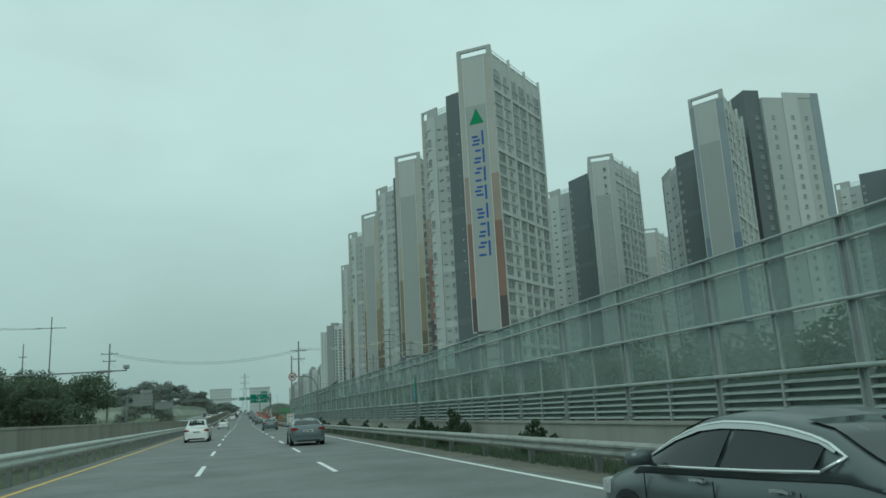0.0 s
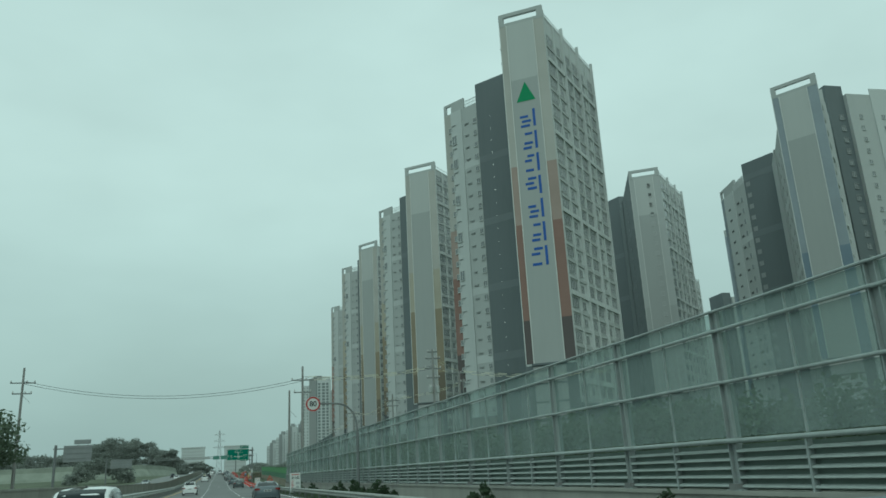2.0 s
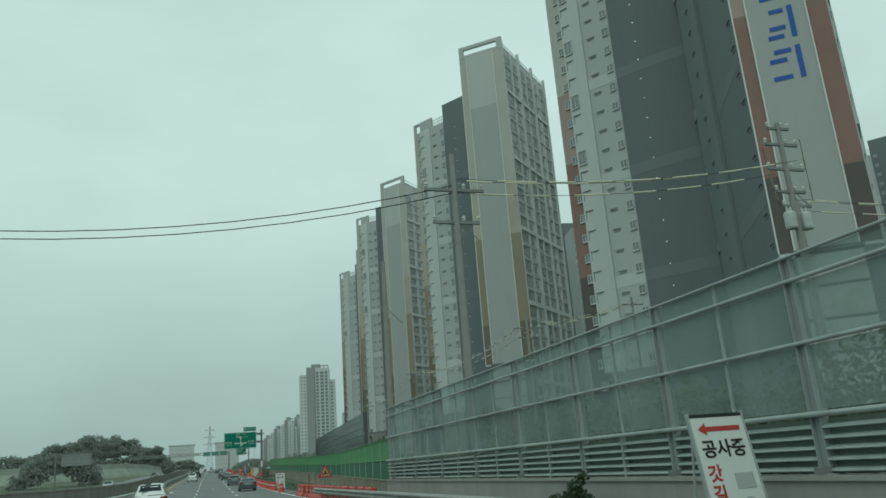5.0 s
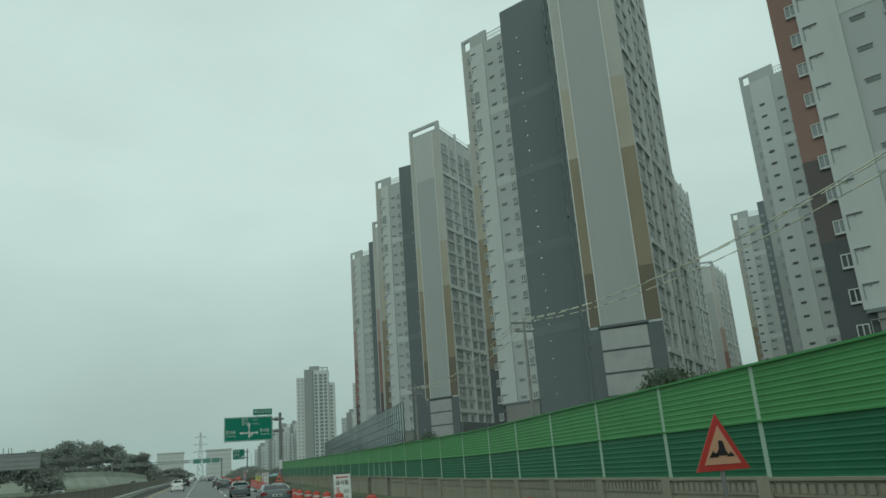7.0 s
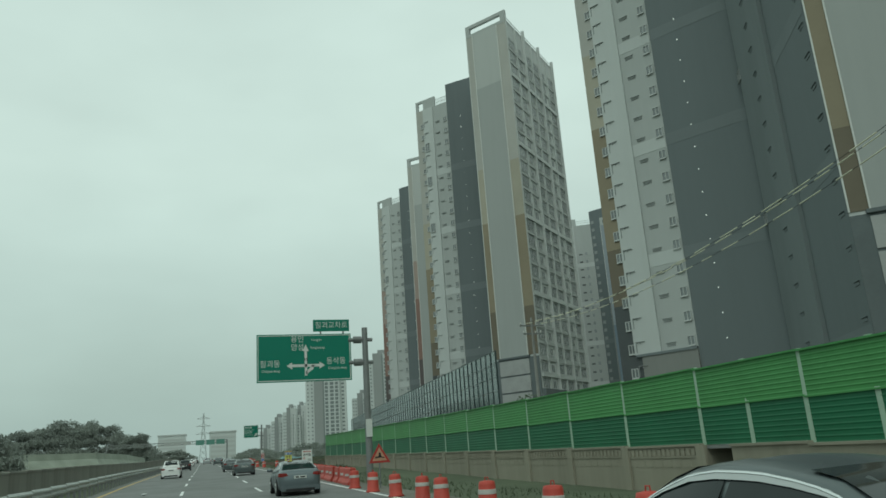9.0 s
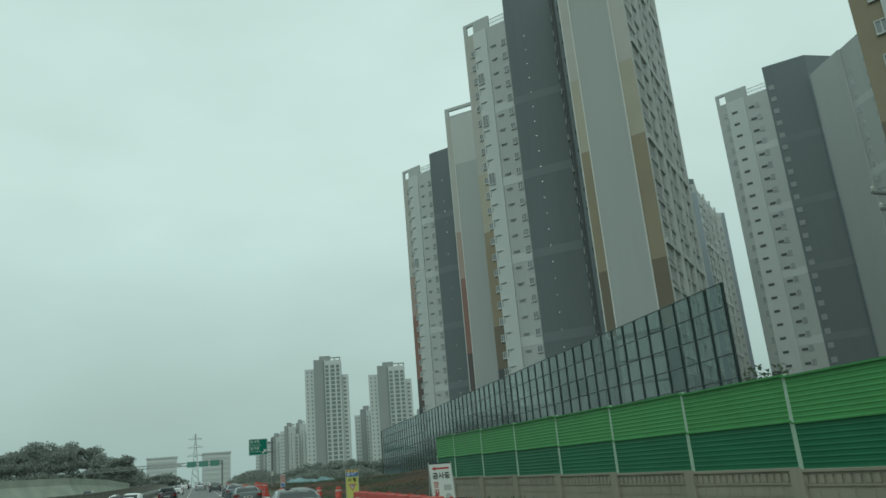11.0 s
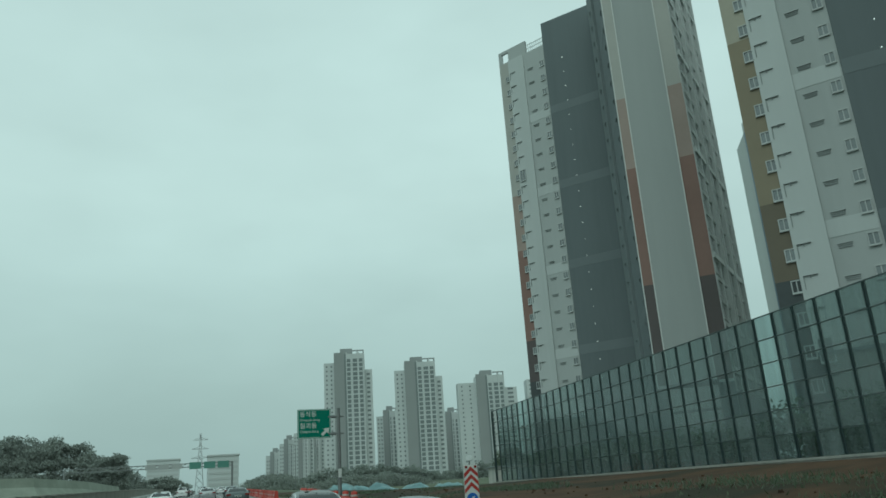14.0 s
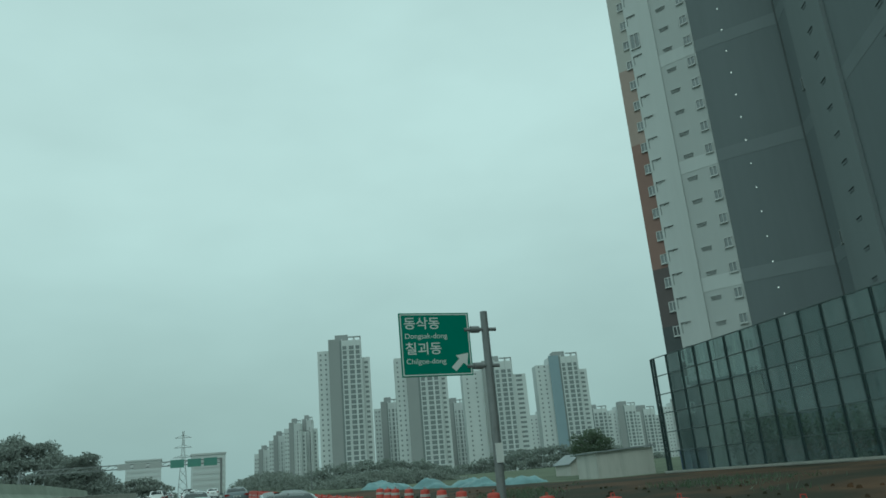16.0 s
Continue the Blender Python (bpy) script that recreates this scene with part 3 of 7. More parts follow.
def window_mesh(name, w, h, panes=2, sill=True, surround="frame_white"):
    """One joined sheet: a raised frame with its sill, and the panes set back in it."""
    t = 0.09
    xs = [-w / 2]
    for i in range(panes):
        a = -w / 2 + (w - t) * i / panes
        xs += [a + t, a + (w - t) / panes]
    xs.append(w / 2)
    zs = ([-0.1] if sill else []) + [0.0, t, h - t, h]
    s = Shape()
    seen = {}

    def vert(x, y, z):
        key = (round(x, 4), round(y, 4), round(z, 4))
        if key not in seen:
            seen[key] = len(s.v)
            s.v.append(key)
        return seen[key]

    def quad(pts, k):
        s.f.append(tuple(vert(*p) for p in pts))
        s.mi.append(k)
    for i, (x0, x1) in enumerate(zip(xs, xs[1:])):
        for j, (z0, z1) in enumerate(zip(zs, zs[1:])):
            low = sill and j == 0
            pane = i % 2 == 1 and z0 == t
            y = -0.03 if pane else (0.05 if not low else 0.13)
            quad([(x0, y, z0), (x1, y, z0), (x1, y, z1), (x0, y, z1)], 1 if pane else 0)
            if pane:
                quad([(x0, 0.05, z0), (x0, y, z0), (x0, y, z1), (x0, 0.05, z1)], 0)
                quad([(x1, y, z0), (x1, 0.05, z0), (x1, 0.05, z1), (x1, y, z1)], 0)
                quad([(x0, 0.05, z0), (x1, 0.05, z0), (x1, y, z0), (x0, y, z0)], 0)
                quad([(x0, y, z1), (x1, y, z1), (x1, 0.05, z1), (x0, 0.05, z1)], 0)
            if low:
                quad([(x0, 0.13, z1), (x1, 0.13, z1), (x1, 0.05, z1), (x0, 0.05, z1)], 0)
                quad([(x0, -0.05, z0), (x1, -0.05, z0), (x1, 0.13, z0), (x0, 0.13, z0)], 0)
    for x in (xs[0], xs[-1]):
        quad([(x, -0.05, 0.0), (x, 0.05, 0.0), (x, 0.05, t), (x, 0.05, h - t), (x, 0.05, h), (x, -0.05, h)], 0)
    quad([(x, 0.05, h) for x in xs] + [(x, -0.05, h) for x in reversed((xs[0], xs[-1]))], 0)
    return s.mesh(name, [M[surround], M["glass_dark"]])


WIN_SMALL = window_mesh("small_window", 0.95, 1.15)
WIN_GREY = window_mesh("core_window", 1.1, 1.35, surround="wall_band")
WIN_TALL = window_mesh("tall_window", 1.25, 2.1, 2)
WIN_BAY = window_mesh("balcony_window", 3.0, 1.85, 4, False)
WIN_NARROW = window_mesh("narrow_window", 1.5, 1.5, 2, False)
VENT = Shape().box(-0.55, 0.55, 0, 0.06, 0, 0.05).box(-0.55, 0.55, 0, 0.06, 0.17, 0.22).box(-0.62, 0.62, 0, 0.1, 0.36, 0.40, 1).mesh("vent", [M["wall_band"], M["wall_band"]])
VENT_DARK = Shape().box(-0.5, 0.5, 0, 0.05, 0, 0.26, 0).box(-0.6, 0.6, 0, 0.14, 0.30, 0.34, 1).mesh("vent", [M["dark_band"], M["wall_dark"]])
VENT_WIDE = Shape().box(-0.75, 0.75, 0, 0.12, 0.0, 0.1).box(-0.7, 0.7, 0, 0.05, 0.1, 0.34).mesh("vent", [M["wall_pale"]])
HOOD = Shape().box(-0.6, 0.6, 0, 0.15, 0.0, 0.05).box(-0.04, 0.04, 0.0, 0.12, -0.2, 0.0).box(-0.6, -0.54, 0.0, 0.08, -1.2, 0.0, 1).mesh("hood", [M["wall_band"], M["wall_band"]])
LAMP = Shape().box(-0.04, 0.04, 0, 0.08, 0, 0.07).mesh("stair_lamp", [M["lamp_glow"]])
RAIL_POST = Shape().box(0, 0.06, -0.04, 0.04, 0, 1.7).mesh("rail_post", M["rail_pale"])
STRIPES = dict(orange=("beige", "or1", "or2", "or3"), deep_blue=("bl2", "bl2", "bl2", "bl2"), ochre=("beige", "oc1", "oc2", "oc3"), blue=("bl1", "bl1", "bl2", "bl2"), plain=("wall_pale", "wall_pale", "panel_grey", "panel_grey"))


def tower(pl, label, scheme, wing_scheme="orange", pier=(1.0, 11.0, "dark_pier"), strip_w=2.1, gable_foot=None, top=83.0, base=0.0, podium=18.4, rel=None, full=True, banner=False, gable_windows=False, wing_top=None, core_top=None, dark="wall_dark", core="wall_dark", link="wall_dark", arm_top=None):
    """A V-shaped block of flats: the gable wing towards the road, a dark core and a second wing with small windows."""
    r = dict(P1=(6.9, -4.7), P2=(24.2, 10.3), Q=(24.6, 18.5), L2=(9.3, 43.2), L=(0.3, 36.7), W=(5.4, 28.6), R=(11.2, 20.6))
    r.update(rel or {})
    P = {k: (v[0], v[1]) for k, v in r.items()}
    P["P0"] = (0.0, 0.0)
    t = thing("apartment_tower", label, "building", pose(pl[0], pl[1], base), group="apartment towers")
    hi = top - base
    fl = int((hi - 3.0) / FLOOR)
    back = (P["W"][0] + 10.0, P["W"][1] + 6.0)
    heart = (P["R"][0] + 8.0, P["R"][1] - 1.0)
    roof = hi - 2.6
    wing_roof = (wing_top - base if wing_top else hi) - 2.6
    core_roof = (core_top - base) if core_top else hi + 1.8
    arm = arm_top - base if arm_top else hi - 0.5
    if arm_top:
        part("south_wing", Shape().prism([P["P0"], P["P1"], P["P2"], P["Q"], (12.5, 11.5)], 0, roof), M["wall_white"], t)
        part("low_arm", Shape().prism([(0.9, 1.0), (12.4, 11.6), P["Q"], heart, P["R"]], 0, arm - 0.1), M["wall_pale"], t)
    else:
        part("south_wing", Shape().prism([P["P0"], P["P1"], P["P2"], P["Q"], heart, P["R"]], 0, roof), M["wall_white"], t)
    part("core", Shape().prism([P["R"], heart, back, P["W"]], 0, core_roof), M[core], t, "taller lift and stair core")
    part("north_wing", Shape().prism([P["W"], back, P["L2"], P["L"]], 0, wing_roof), M["wall_white"], t)
    cols = [M[k] for k in STRIPES[scheme]]
    wcols = [M[k] for k in STRIPES[wing_scheme]]
    # gable towards the road
    m, w = face(P["P0"], P["P1"])
    g0, g1 = w * 0.17, w * 0.775
    foot_z = podium if gable_foot is None else gable_foot
    levels = [podium, podium + (hi - podium) * 0.11, podium + (hi - podium) * 0.365, podium + (hi - podium) * 0.53, roof]
    for a, b in ((0.0, g0 - 0.13), (g1 + 0.13, w)):
        for k in range(4):
            z0, z1 = levels[k] if k else foot_z, levels[k + 1]
            part("stripe", Shape().box(a, b, 0.0, 0.06, z0 + 0.003, z1), cols[3 - k], t, m=m)
    part("gable_panel", Shape().box(g0, g1, 0.0, 0.16, foot_z, hi * 0.83), M["panel_grey"], t, "plain grey gable panel", m=m)
    part("gable_panel", Shape().box(g0, g1, 0.0, 0.13, hi * 0.83, roof), M["panel_top"], t, "pale grey upper gable panel", m=m)
    for a in (g0 - 0.13, g1):
        part("trim", Shape().box(a, a + 0.13, 0.0, 0.24, foot_z, roof), M["trim_white"], t, m=m)
    part("trim", Shape().box(-0.03, 0.1, -0.1, 0.1, foot_z, roof), M["trim_white"], t, m=m)
    # roof frame with the open slot
    s = Shape().box(0, w, -0.5, 0.1, hi - 0.7, hi).box(0, 0.9, -0.5, 0.1, roof, hi - 0.7).box(w - 1.1, w, -0.5, 0.1, roof, hi - 0.7).box(0.9, w - 1.1, -0.5, 0.1, roof, roof + 0.6)
    part("parapet", s, M["wall_pale"], t, m=m)
    # stone podium
    part("podium", Shape().box(-0.05, w + 0.05, 0.0, 0.22, 0.0, foot_z - 0.35), M["podium_dark"], t, m=m)
    for k in range(max(1, int((foot_z - 0.6) / 2.9))):
        part("podium_band", Shape().box(g0 - 0.2, g1 + 0.2, 0.22, 0.34, foot_z - 0.6 - 2.9 * (k + 1) + 0.28, foot_z - 0.6 - 2.9 * k), M["podium"], t, m=m)
    part("podium_cap", Shape().box(g0 - 0.4, g1 + 0.4, 0.0, 0.5, foot_z - 0.35, foot_z - 0.02), M["podium_dark"], t, m=m)
    if banner:
        build_banner(t, m, g0, g1)
    if gable_windows:
        for k in range(5, fl):
            part("window", WIN_SMALL, None, t, m=m @ pose(w * 0.62, 0.16, k * FLOOR + 0.9))
    # balcony front
    m, w = face(P["P1"], P["P2"])
    part("base_cladding", Shape().box(0.0, w, 0.0, 0.62, 0.0, podium * 0.62), M["podium_dark"], t, m=m)
    nb = 6
    bw = w / nb
    for i in range(nb + 1):
        x = min(w - 0.4, max(0.0, i * bw - 0.2))
        deep = 0.1 if i == 0 else (0.55 if i % 2 == 0 else 0.3)
        part("fin", Shape().box(x, x + 0.4, 0, deep, 6, roof + (1.6 if i % 2 == 0 else 0)), M["wall_white"], t, m=m)
    bands = Shape()
    for k in range(2, fl):
        z = k * FLOOR
        big = k % 5 == 0
        if not full:
            bands.box(0.4, w - 0.4, 0, 0.34 if big else 0.2, z - 0.35, z + (0.35 if big else 0.2), 0 if big else 1)
            continue
        part("floor_band", Shape().box(0.4, w - 0.4, 0, 0.34 if big else 0.2, z - 0.35, z + (0.35 if big else 0.2)), M["wall_white"] if big else M["wall_pale"], t, m=m)
        if full:
            for i in range(nb):
                if i % 3 == 1:
                    part("window", WIN_NARROW, None, t, m=m @ pose((i + 0.5) * bw, 0.07, z + 0.55))
                else:
                    part("window", WIN_BAY, None, t, m=m @ pose((i + 0.5) * bw, 0.07, z + 0.5))
    if not full:
        s = Shape()
        for k in range(2, fl):
            for i in range(nb):
                s.box((i + 0.5) * bw - 1.3, (i + 0.5) * bw + 1.3, -0.05, 0.05, k * FLOOR + 0.6, k * FLOOR + 2.2)
        tagged(part("windows_joined", s, M["glass_pale"], t, m=m), kind="stuff")
        tagged(part("facade_band", bands, [M["wall_white"], M["wall_pale"]], t, m=m), kind="stuff")
    part("parapet", Shape().box(0, w, -0.4, 0.05, roof, roof + 0.5).box(0, w, -0.25, -0.15, roof + 1.3, roof + 1.4), M["wall_pale"], t, m=m)
    # back of the gable wing, in dark grey, towards the road
    m, w = face(P["R"], P["P0"])
    floors = min(fl, int(arm / FLOOR) - 1) if arm_top else fl
    part("dark_cladding", Shape().box(0, w - 0.02, 0, 0.05, 0, arm), M[dark], t, m=m)
    for k in range(3, floors, 5):
        part("pale_band", Shape().box(0.2, w - 0.2, 0.05, 0.07, k * FLOOR - 0.6, k * FLOOR + 0.9), M["dark_band" if dark == "wall_dark" else "wall_white"], t, m=m)
    # a pier of another grey beside the inner corner, whose shade is painted as a strip
    pa, pw, pk = pier
    part("joint", Shape().box(0.0, 0.4, 0.05, 0.10, 0, arm), M["vent" if dark == "wall_dark" else "bl1"], t, m=m)
    part("pier", Shape().box(max(0.4, pa), pw, 0.05, 0.45, 0, arm), M[pk if dark == "wall_dark" else dark], t, m=m)
    if full:
        for k in range(3, floors):
            z = k * FLOOR
            part("vent", VENT_DARK, None, t, m=m @ pose(w - 1.2, 0.06, z + 1.2))
            if pk == "vent":
                part("window", WIN_SMALL, None, t, m=m @ pose(1.2, 0.52, z + 0.8))
                part("vent", VENT_WIDE, None, t, m=m @ pose(pw - 2.4, 0.45, z + 1.3))
            else:
                part("vent", VENT_DARK, None, t, m=m @ pose((pa + pw) * 0.55, 0.45, z + 1.2))
                if k % 6 == 2:
                    part("window", WIN_GREY, None, t, m=m @ pose(max(0.95, pa - 0.8), 0.5 if pa < 1.5 else 0.11, z + 0.8))
    elif dark == "wall_dark":
        small = Shape()
        for k in range(3, floors):
            for x in (0.8, w * 0.62, w - 1.2):
                small.box(x - 0.5, x + 0.5, 0.05, 0.16, k * FLOOR + 0.8, k * FLOOR + 2.0).box(x - 0.4, x + 0.4, 0.16, 0.17, k * FLOOR + 0.9, k * FLOOR + 1.9, 1)
        tagged(part("windows_joined", small, [M["dark_band"], M["wall_band"]], t, m=m), kind="stuff")
    if dark != "wall_dark":
        small = Shape()
        for k in range(3, floors):
            for x in (w * 0.2, w * 0.62, w * 0.85):
                small.box(x - 0.5, x + 0.5, 0.04, 0.12, k * FLOOR + 0.8, k * FLOOR + 2.0).box(x - 0.42, x + 0.42, 0.12, 0.13, k * FLOOR + 0.88, k * FLOOR + 1.92, 1)
        tagged(part("windows_joined", small, [M["frame_white"], M["glass_pale"]], t, m=m), kind="stuff")
    # road side of the second wing: dark by the core, then white with windows, then a coloured strip
    m2, w2 = face(P["W"], P["R"])
    m, wd = face(P["L"], P["W"])
    part("dark_cladding", Shape().box(0.02, w2, 0, 0.05, 0, core_roof), M[link], t, m=m2)
    if link == "wall_dark" and not full:
        small = Shape()
        for k in range(3, int(core_roof / FLOOR) - 1):
            small.box(0.5, 1.6, 0.05, 0.12, k * FLOOR + 0.8, k * FLOOR + 1.9)
        tagged(part("windows_joined", small, M["wall_band"], t, m=m2), kind="stuff")
    if link != "wall_dark":
        small = Shape()
        for k in range(3, int(core_roof / FLOOR) - 1):
            for x in (w2 * 0.2, w2 * 0.55, w2 * 0.85):
                small.box(x - 0.5, x + 0.5, 0.04, 0.12, k * FLOOR + 0.8, k * FLOOR + 2.0).box(x - 0.42, x + 0.42, 0.12, 0.13, k * FLOOR + 0.88, k * FLOOR + 1.92, 1)
        tagged(part("windows_joined", small, [M["frame_white"], M["glass_pale"]], t, m=m2), kind="stuff")
    foot = podium * 0.66
    part("white_pier", Shape().box(strip_w, wd * 0.55, 0, 0.25, foot, wing_roof), M["wall_white"], t, m=m)
    part("pale_cladding", Shape().box(wd * 0.55, wd - 0.02, 0, 0.05, foot, wing_roof), M["wall_pale"], t, m=m)
    part("wing_base", Shape().box(strip_w + 0.9, wd - 0.02, 0, 0.3, 0, foot - 0.3), M["taupe"], t, "taupe rendered base storeys", m=m)
    part("base_cap", Shape().box(strip_w + 0.2, wd - 0.02, 0, 0.42, foot - 0.3, foot), M["dark_band"], t, m=m)
    part("strip_base", Shape().box(0.0, strip_w + 0.9, 0.0, 0.09, 0, foot - 0.3).box(0.0, strip_w, 0.0, 0.09, foot - 0.3, podium), M["slate"], t, "dark slate foot of the coloured strip", m=m)
    for k in range(3, fl, 5):
        part("pale_band", Shape().box(wd * 0.55, wd - 0.1, 0.05, 0.08, k * FLOOR - 0.7, k * FLOOR + 0.9), M["wall_white"], t, m=m)
        part("pale_band", Shape().box(0.1, w2 - 0.1, 0.05, 0.07, k * FLOOR - 0.6, k * FLOOR + 0.9), M["dark_band" if link == "wall_dark" else "wall_white"], t, m=m2)
    for k in range(4):
        z0, z1 = levels[k], wing_roof if k == 3 else min(levels[k + 1], wing_roof)
        part("stripe", Shape().box(0.0, strip_w, 0.0, 0.06, z0 + 0.003, z1), wcols[3 - k], t, m=m)
    part("parapet", Shape().box(0, wd * 0.62, -0.4, 0.05, wing_roof + 2.0, wing_roof + 2.6).box(0, 0.7, -0.4, 0.05, wing_roof, wing_roof + 2.0).box(2.2, wd * 0.62, -0.4, 0.05, wing_roof, wing_roof + 2.0), M["wall_pale"], t, m=m)
    for i in range(9):
        x = wd * 0.62 + (wd * 0.36) * i / 8
        part("rail_post", RAIL_POST, None, t, m=m @ pose(x, -0.16, wing_roof))
    s = Shape().box(wd * 0.62, wd, -0.2, -0.12, wing_roof + 1.6, wing_roof + 1.7).box(wd * 0.62, wd, -0.2, -0.12, wing_roof + 0.8, wing_roof + 0.88)
    part("roof_rail", s, M["rail_pale"], t, m=m)
    rnd = random.Random(int(pl[1]))
    small = Shape()
    for k in range(3, min(fl, int((wing_roof - 0.5) / FLOOR))):
        z = k * FLOOR
        if full:
            part("window", WIN_SMALL, None, t, m=m @ pose(1.75, 0.12, z + 0.8))
            if rnd.random() < 0.12:
                part("window", WIN_TALL, None, t, m=m @ pose(3.0, 0.31, z + 0.3))
            else:
                part("hood", HOOD, None, t, m=m @ pose(3.0, 0.25, z + 2.1))
            part("vent", VENT, None, t, m=m @ pose(wd * 0.68, 0.06, z + 1.1))
            part("window", WIN_SMALL, None, t, m=m @ pose(wd - 0.7, 0.12, z + 0.8))
            part("stair_lamp", LAMP, None, t, m=m2 @ pose(3.4, 0.05, z + 1.0))
        else:
            for x in (wd * 0.33, wd * 0.66):
                small.box(x - 0.6, x + 0.6, 0.1 if x < wd * 0.5 else 0.02, 0.33 if x < wd * 0.5 else 0.14, z + 1.1, z + 1.6, 2)
            for x in (1.75, wd - 2.6):
                small.box(x - 0.55, x + 0.55, 0.02, 0.13, z + 0.75, z + 2.15).box(x - 0.46, x + 0.46, 0.13, 0.15, z + 0.84, z + 2.06, 1)
    if not full:
        tagged(part("windows_joined", small, [M["frame_white"], M["glass_pale"], M["vent"]], t, m=m), kind="stuff")
    return t


def build_banner(t, m, g0, g1):
    """The tall advertisement on the gable: a green triangle over seven blue signs, as plain bars and blocks."""
    c = (g0 + g1) / 2
    tri = Shape().add([(c - 1.75, 0.2, 64.4), (c + 1.75, 0.2, 64.4), (c, 0.2, 68.2), (c - 1.75, 0.17, 64.4), (c + 1.75, 0.17, 64.4), (c, 0.17, 68.2)],
                      [(0, 1, 2), (5, 4, 3), (0, 3, 4, 1), (1, 4, 5, 2), (2, 5, 3, 0)])
    part("banner_mark", tri, M["banner_green"], t, "green triangle on the gable", m=m)
    for k in range(7):
        z = 59.3 - k * 4.24
        s = Shape().box(c + 0.95, c + 1.4, 0.17, 0.20, z, z + 3.35)
        for i, (x0, x1) in enumerate(((-1.35, 0.3), (-1.1, 0.55), (-1.4, 0.1), (-0.9, 0.6))):
            if (i + k) % 4 != 3:
                s.box(c + x0 + 0.12 * (k % 3), c + x1, 0.17, 0.20, z + 0.05 + 0.9 * i, z + 0.5 + 0.9 * i)
        part("banner_sign", s, M["banner_blue"], t, "blue bars of the gable advertisement", m=m)


tower((50.0, 156.3), "pale high-rise flats with orange-striped gable and blue banner", "orange", "orange", top=83.0, podium=17.6, banner=True,
      rel=dict(P1=(6.5, -5.2), P2=(24.7, 11.3), Q=(24.9, 19.2), L=(0.6, 37.6), L2=(9.5, 43.9), W=(5.5, 29.2), R=(11.3, 21.2)))
tower((51.4, 234.6), "pale high-rise flats with dark core and ochre-striped gable", "ochre", "ochre", pier=(1.0, 12.0, "dark_pier"), top=84.3, base=0.3, podium=18.4,
      rel=dict(P1=(6.9, -6.3), P2=(22.6, 8.2), Q=(23.6, 18.0), L=(0.5, 37.4), R=(10.6, 20.0)))
tower((53.9, 318.2), "pale high-rise flats with dark core and sand-striped gable", "ochre", "ochre", pier=(0.4, 9.6, "vent"), gable_foot=18.0, top=86.5, base=0.5, podium=19.3,
      rel=dict(P1=(5.3, -7.9), P2=(23.0, 8.2), Q=(23.8, 16.3), L=(-0.8, 34.6), L2=(8.2, 41.0), W=(4.6, 27.3), R=(11.2, 20.6)))
tower((58.4, 381.0), "pale high-rise flats with dark core and red-striped gable", "orange", "orange", pier=(4.2, 12.4, "dark_pier"), gable_foot=13.5, top=83.5, base=1.0, podium=19.3,
      rel=dict(P1=(6.3, -6.3), P2=(20.2, 5.8), Q=(20.9, 14.0), L=(0.0, 36.6), L2=(8.8, 42.5), W=(5.1, 27.9), R=(10.9, 20.6)))
# second and third rows, further from the road
tower((114.4, 220.7), "pale high-rise flats behind the first row, windowed gable", "plain", "plain", top=82.0, base=0.5, podium=18, full=False, gable_windows=True,
      rel=dict(L=(7.9, 54.6), L2=(17.0, 60.6), W=(13.0, 43.0), R=(15.6, 32.0)), wing_top=85.5, core_top=87.0)
tower((113.0, 160.0), "pale high-rise flats behind the first row, blue-striped", "blue", "blue", top=76.5, base=0.5, podium=18, full=False,
      rel=dict(P1=(4.6, -7.9), P2=(20.5, 6.5), L=(16.1, 41.1), W=(11.9, 26.5), R=(14.3, 18.4), L2=(24.0, 45.0)), wing_top=69.0, core_top=70.7, arm_top=67.2, dark="wall_pale")
tower((126.0, 327.0), "pale high-rise flats behind the first row", "plain", "plain", top=85.0, base=0.5, podium=18, full=False, wing_top=82.3, core_top=85.0, arm_top=79.5, dark="wall_pale",
      rel=dict(P2=(28.5, 15.0), Q=(28.9, 22.0), L=(-7.4, 35.6), L2=(1.5, 42.0), W=(-1.6, 25.9), R=(4.2, 19.4)))
tower((130.0, 402.0), "pale high-rise flats behind the first row, blue strip", "blue", "deep_blue", strip_w=3.4, top=75.5, base=0.5, podium=18, full=False, wing_top=84.8, core_top=87.0,
      rel=dict(L=(0.3, 34.0), L2=(5.5, 43.0), W=(12.0, 26.8), R=(17.0, 18.6)))
tower((192.3, 323.8), "pale high-rise flats in the third row", "ochre", "ochre", top=83.0, base=0.5, podium=18, full=False, rel=dict(P2=(27.3, 15.2), Q=(27.6, 22.0), L=(-8.3, 33.9), L2=(0.7, 40.4), W=(-3.2, 25.8), R=(2.6, 17.8)))
tower((183.7, 234.0), "pale high-rise flats in the third row, blue strip", "blue", "blue", top=83.0, base=0.5, podium=18, full=False)
tower((196.7, 400.4), "pale high-rise flats in the third row, red strip", "orange", "orange", top=77.0, wing_top=83.0, core_top=80.0, base=0.5, podium=18, full=False, rel=dict(L2=(3.6, 45.2)))


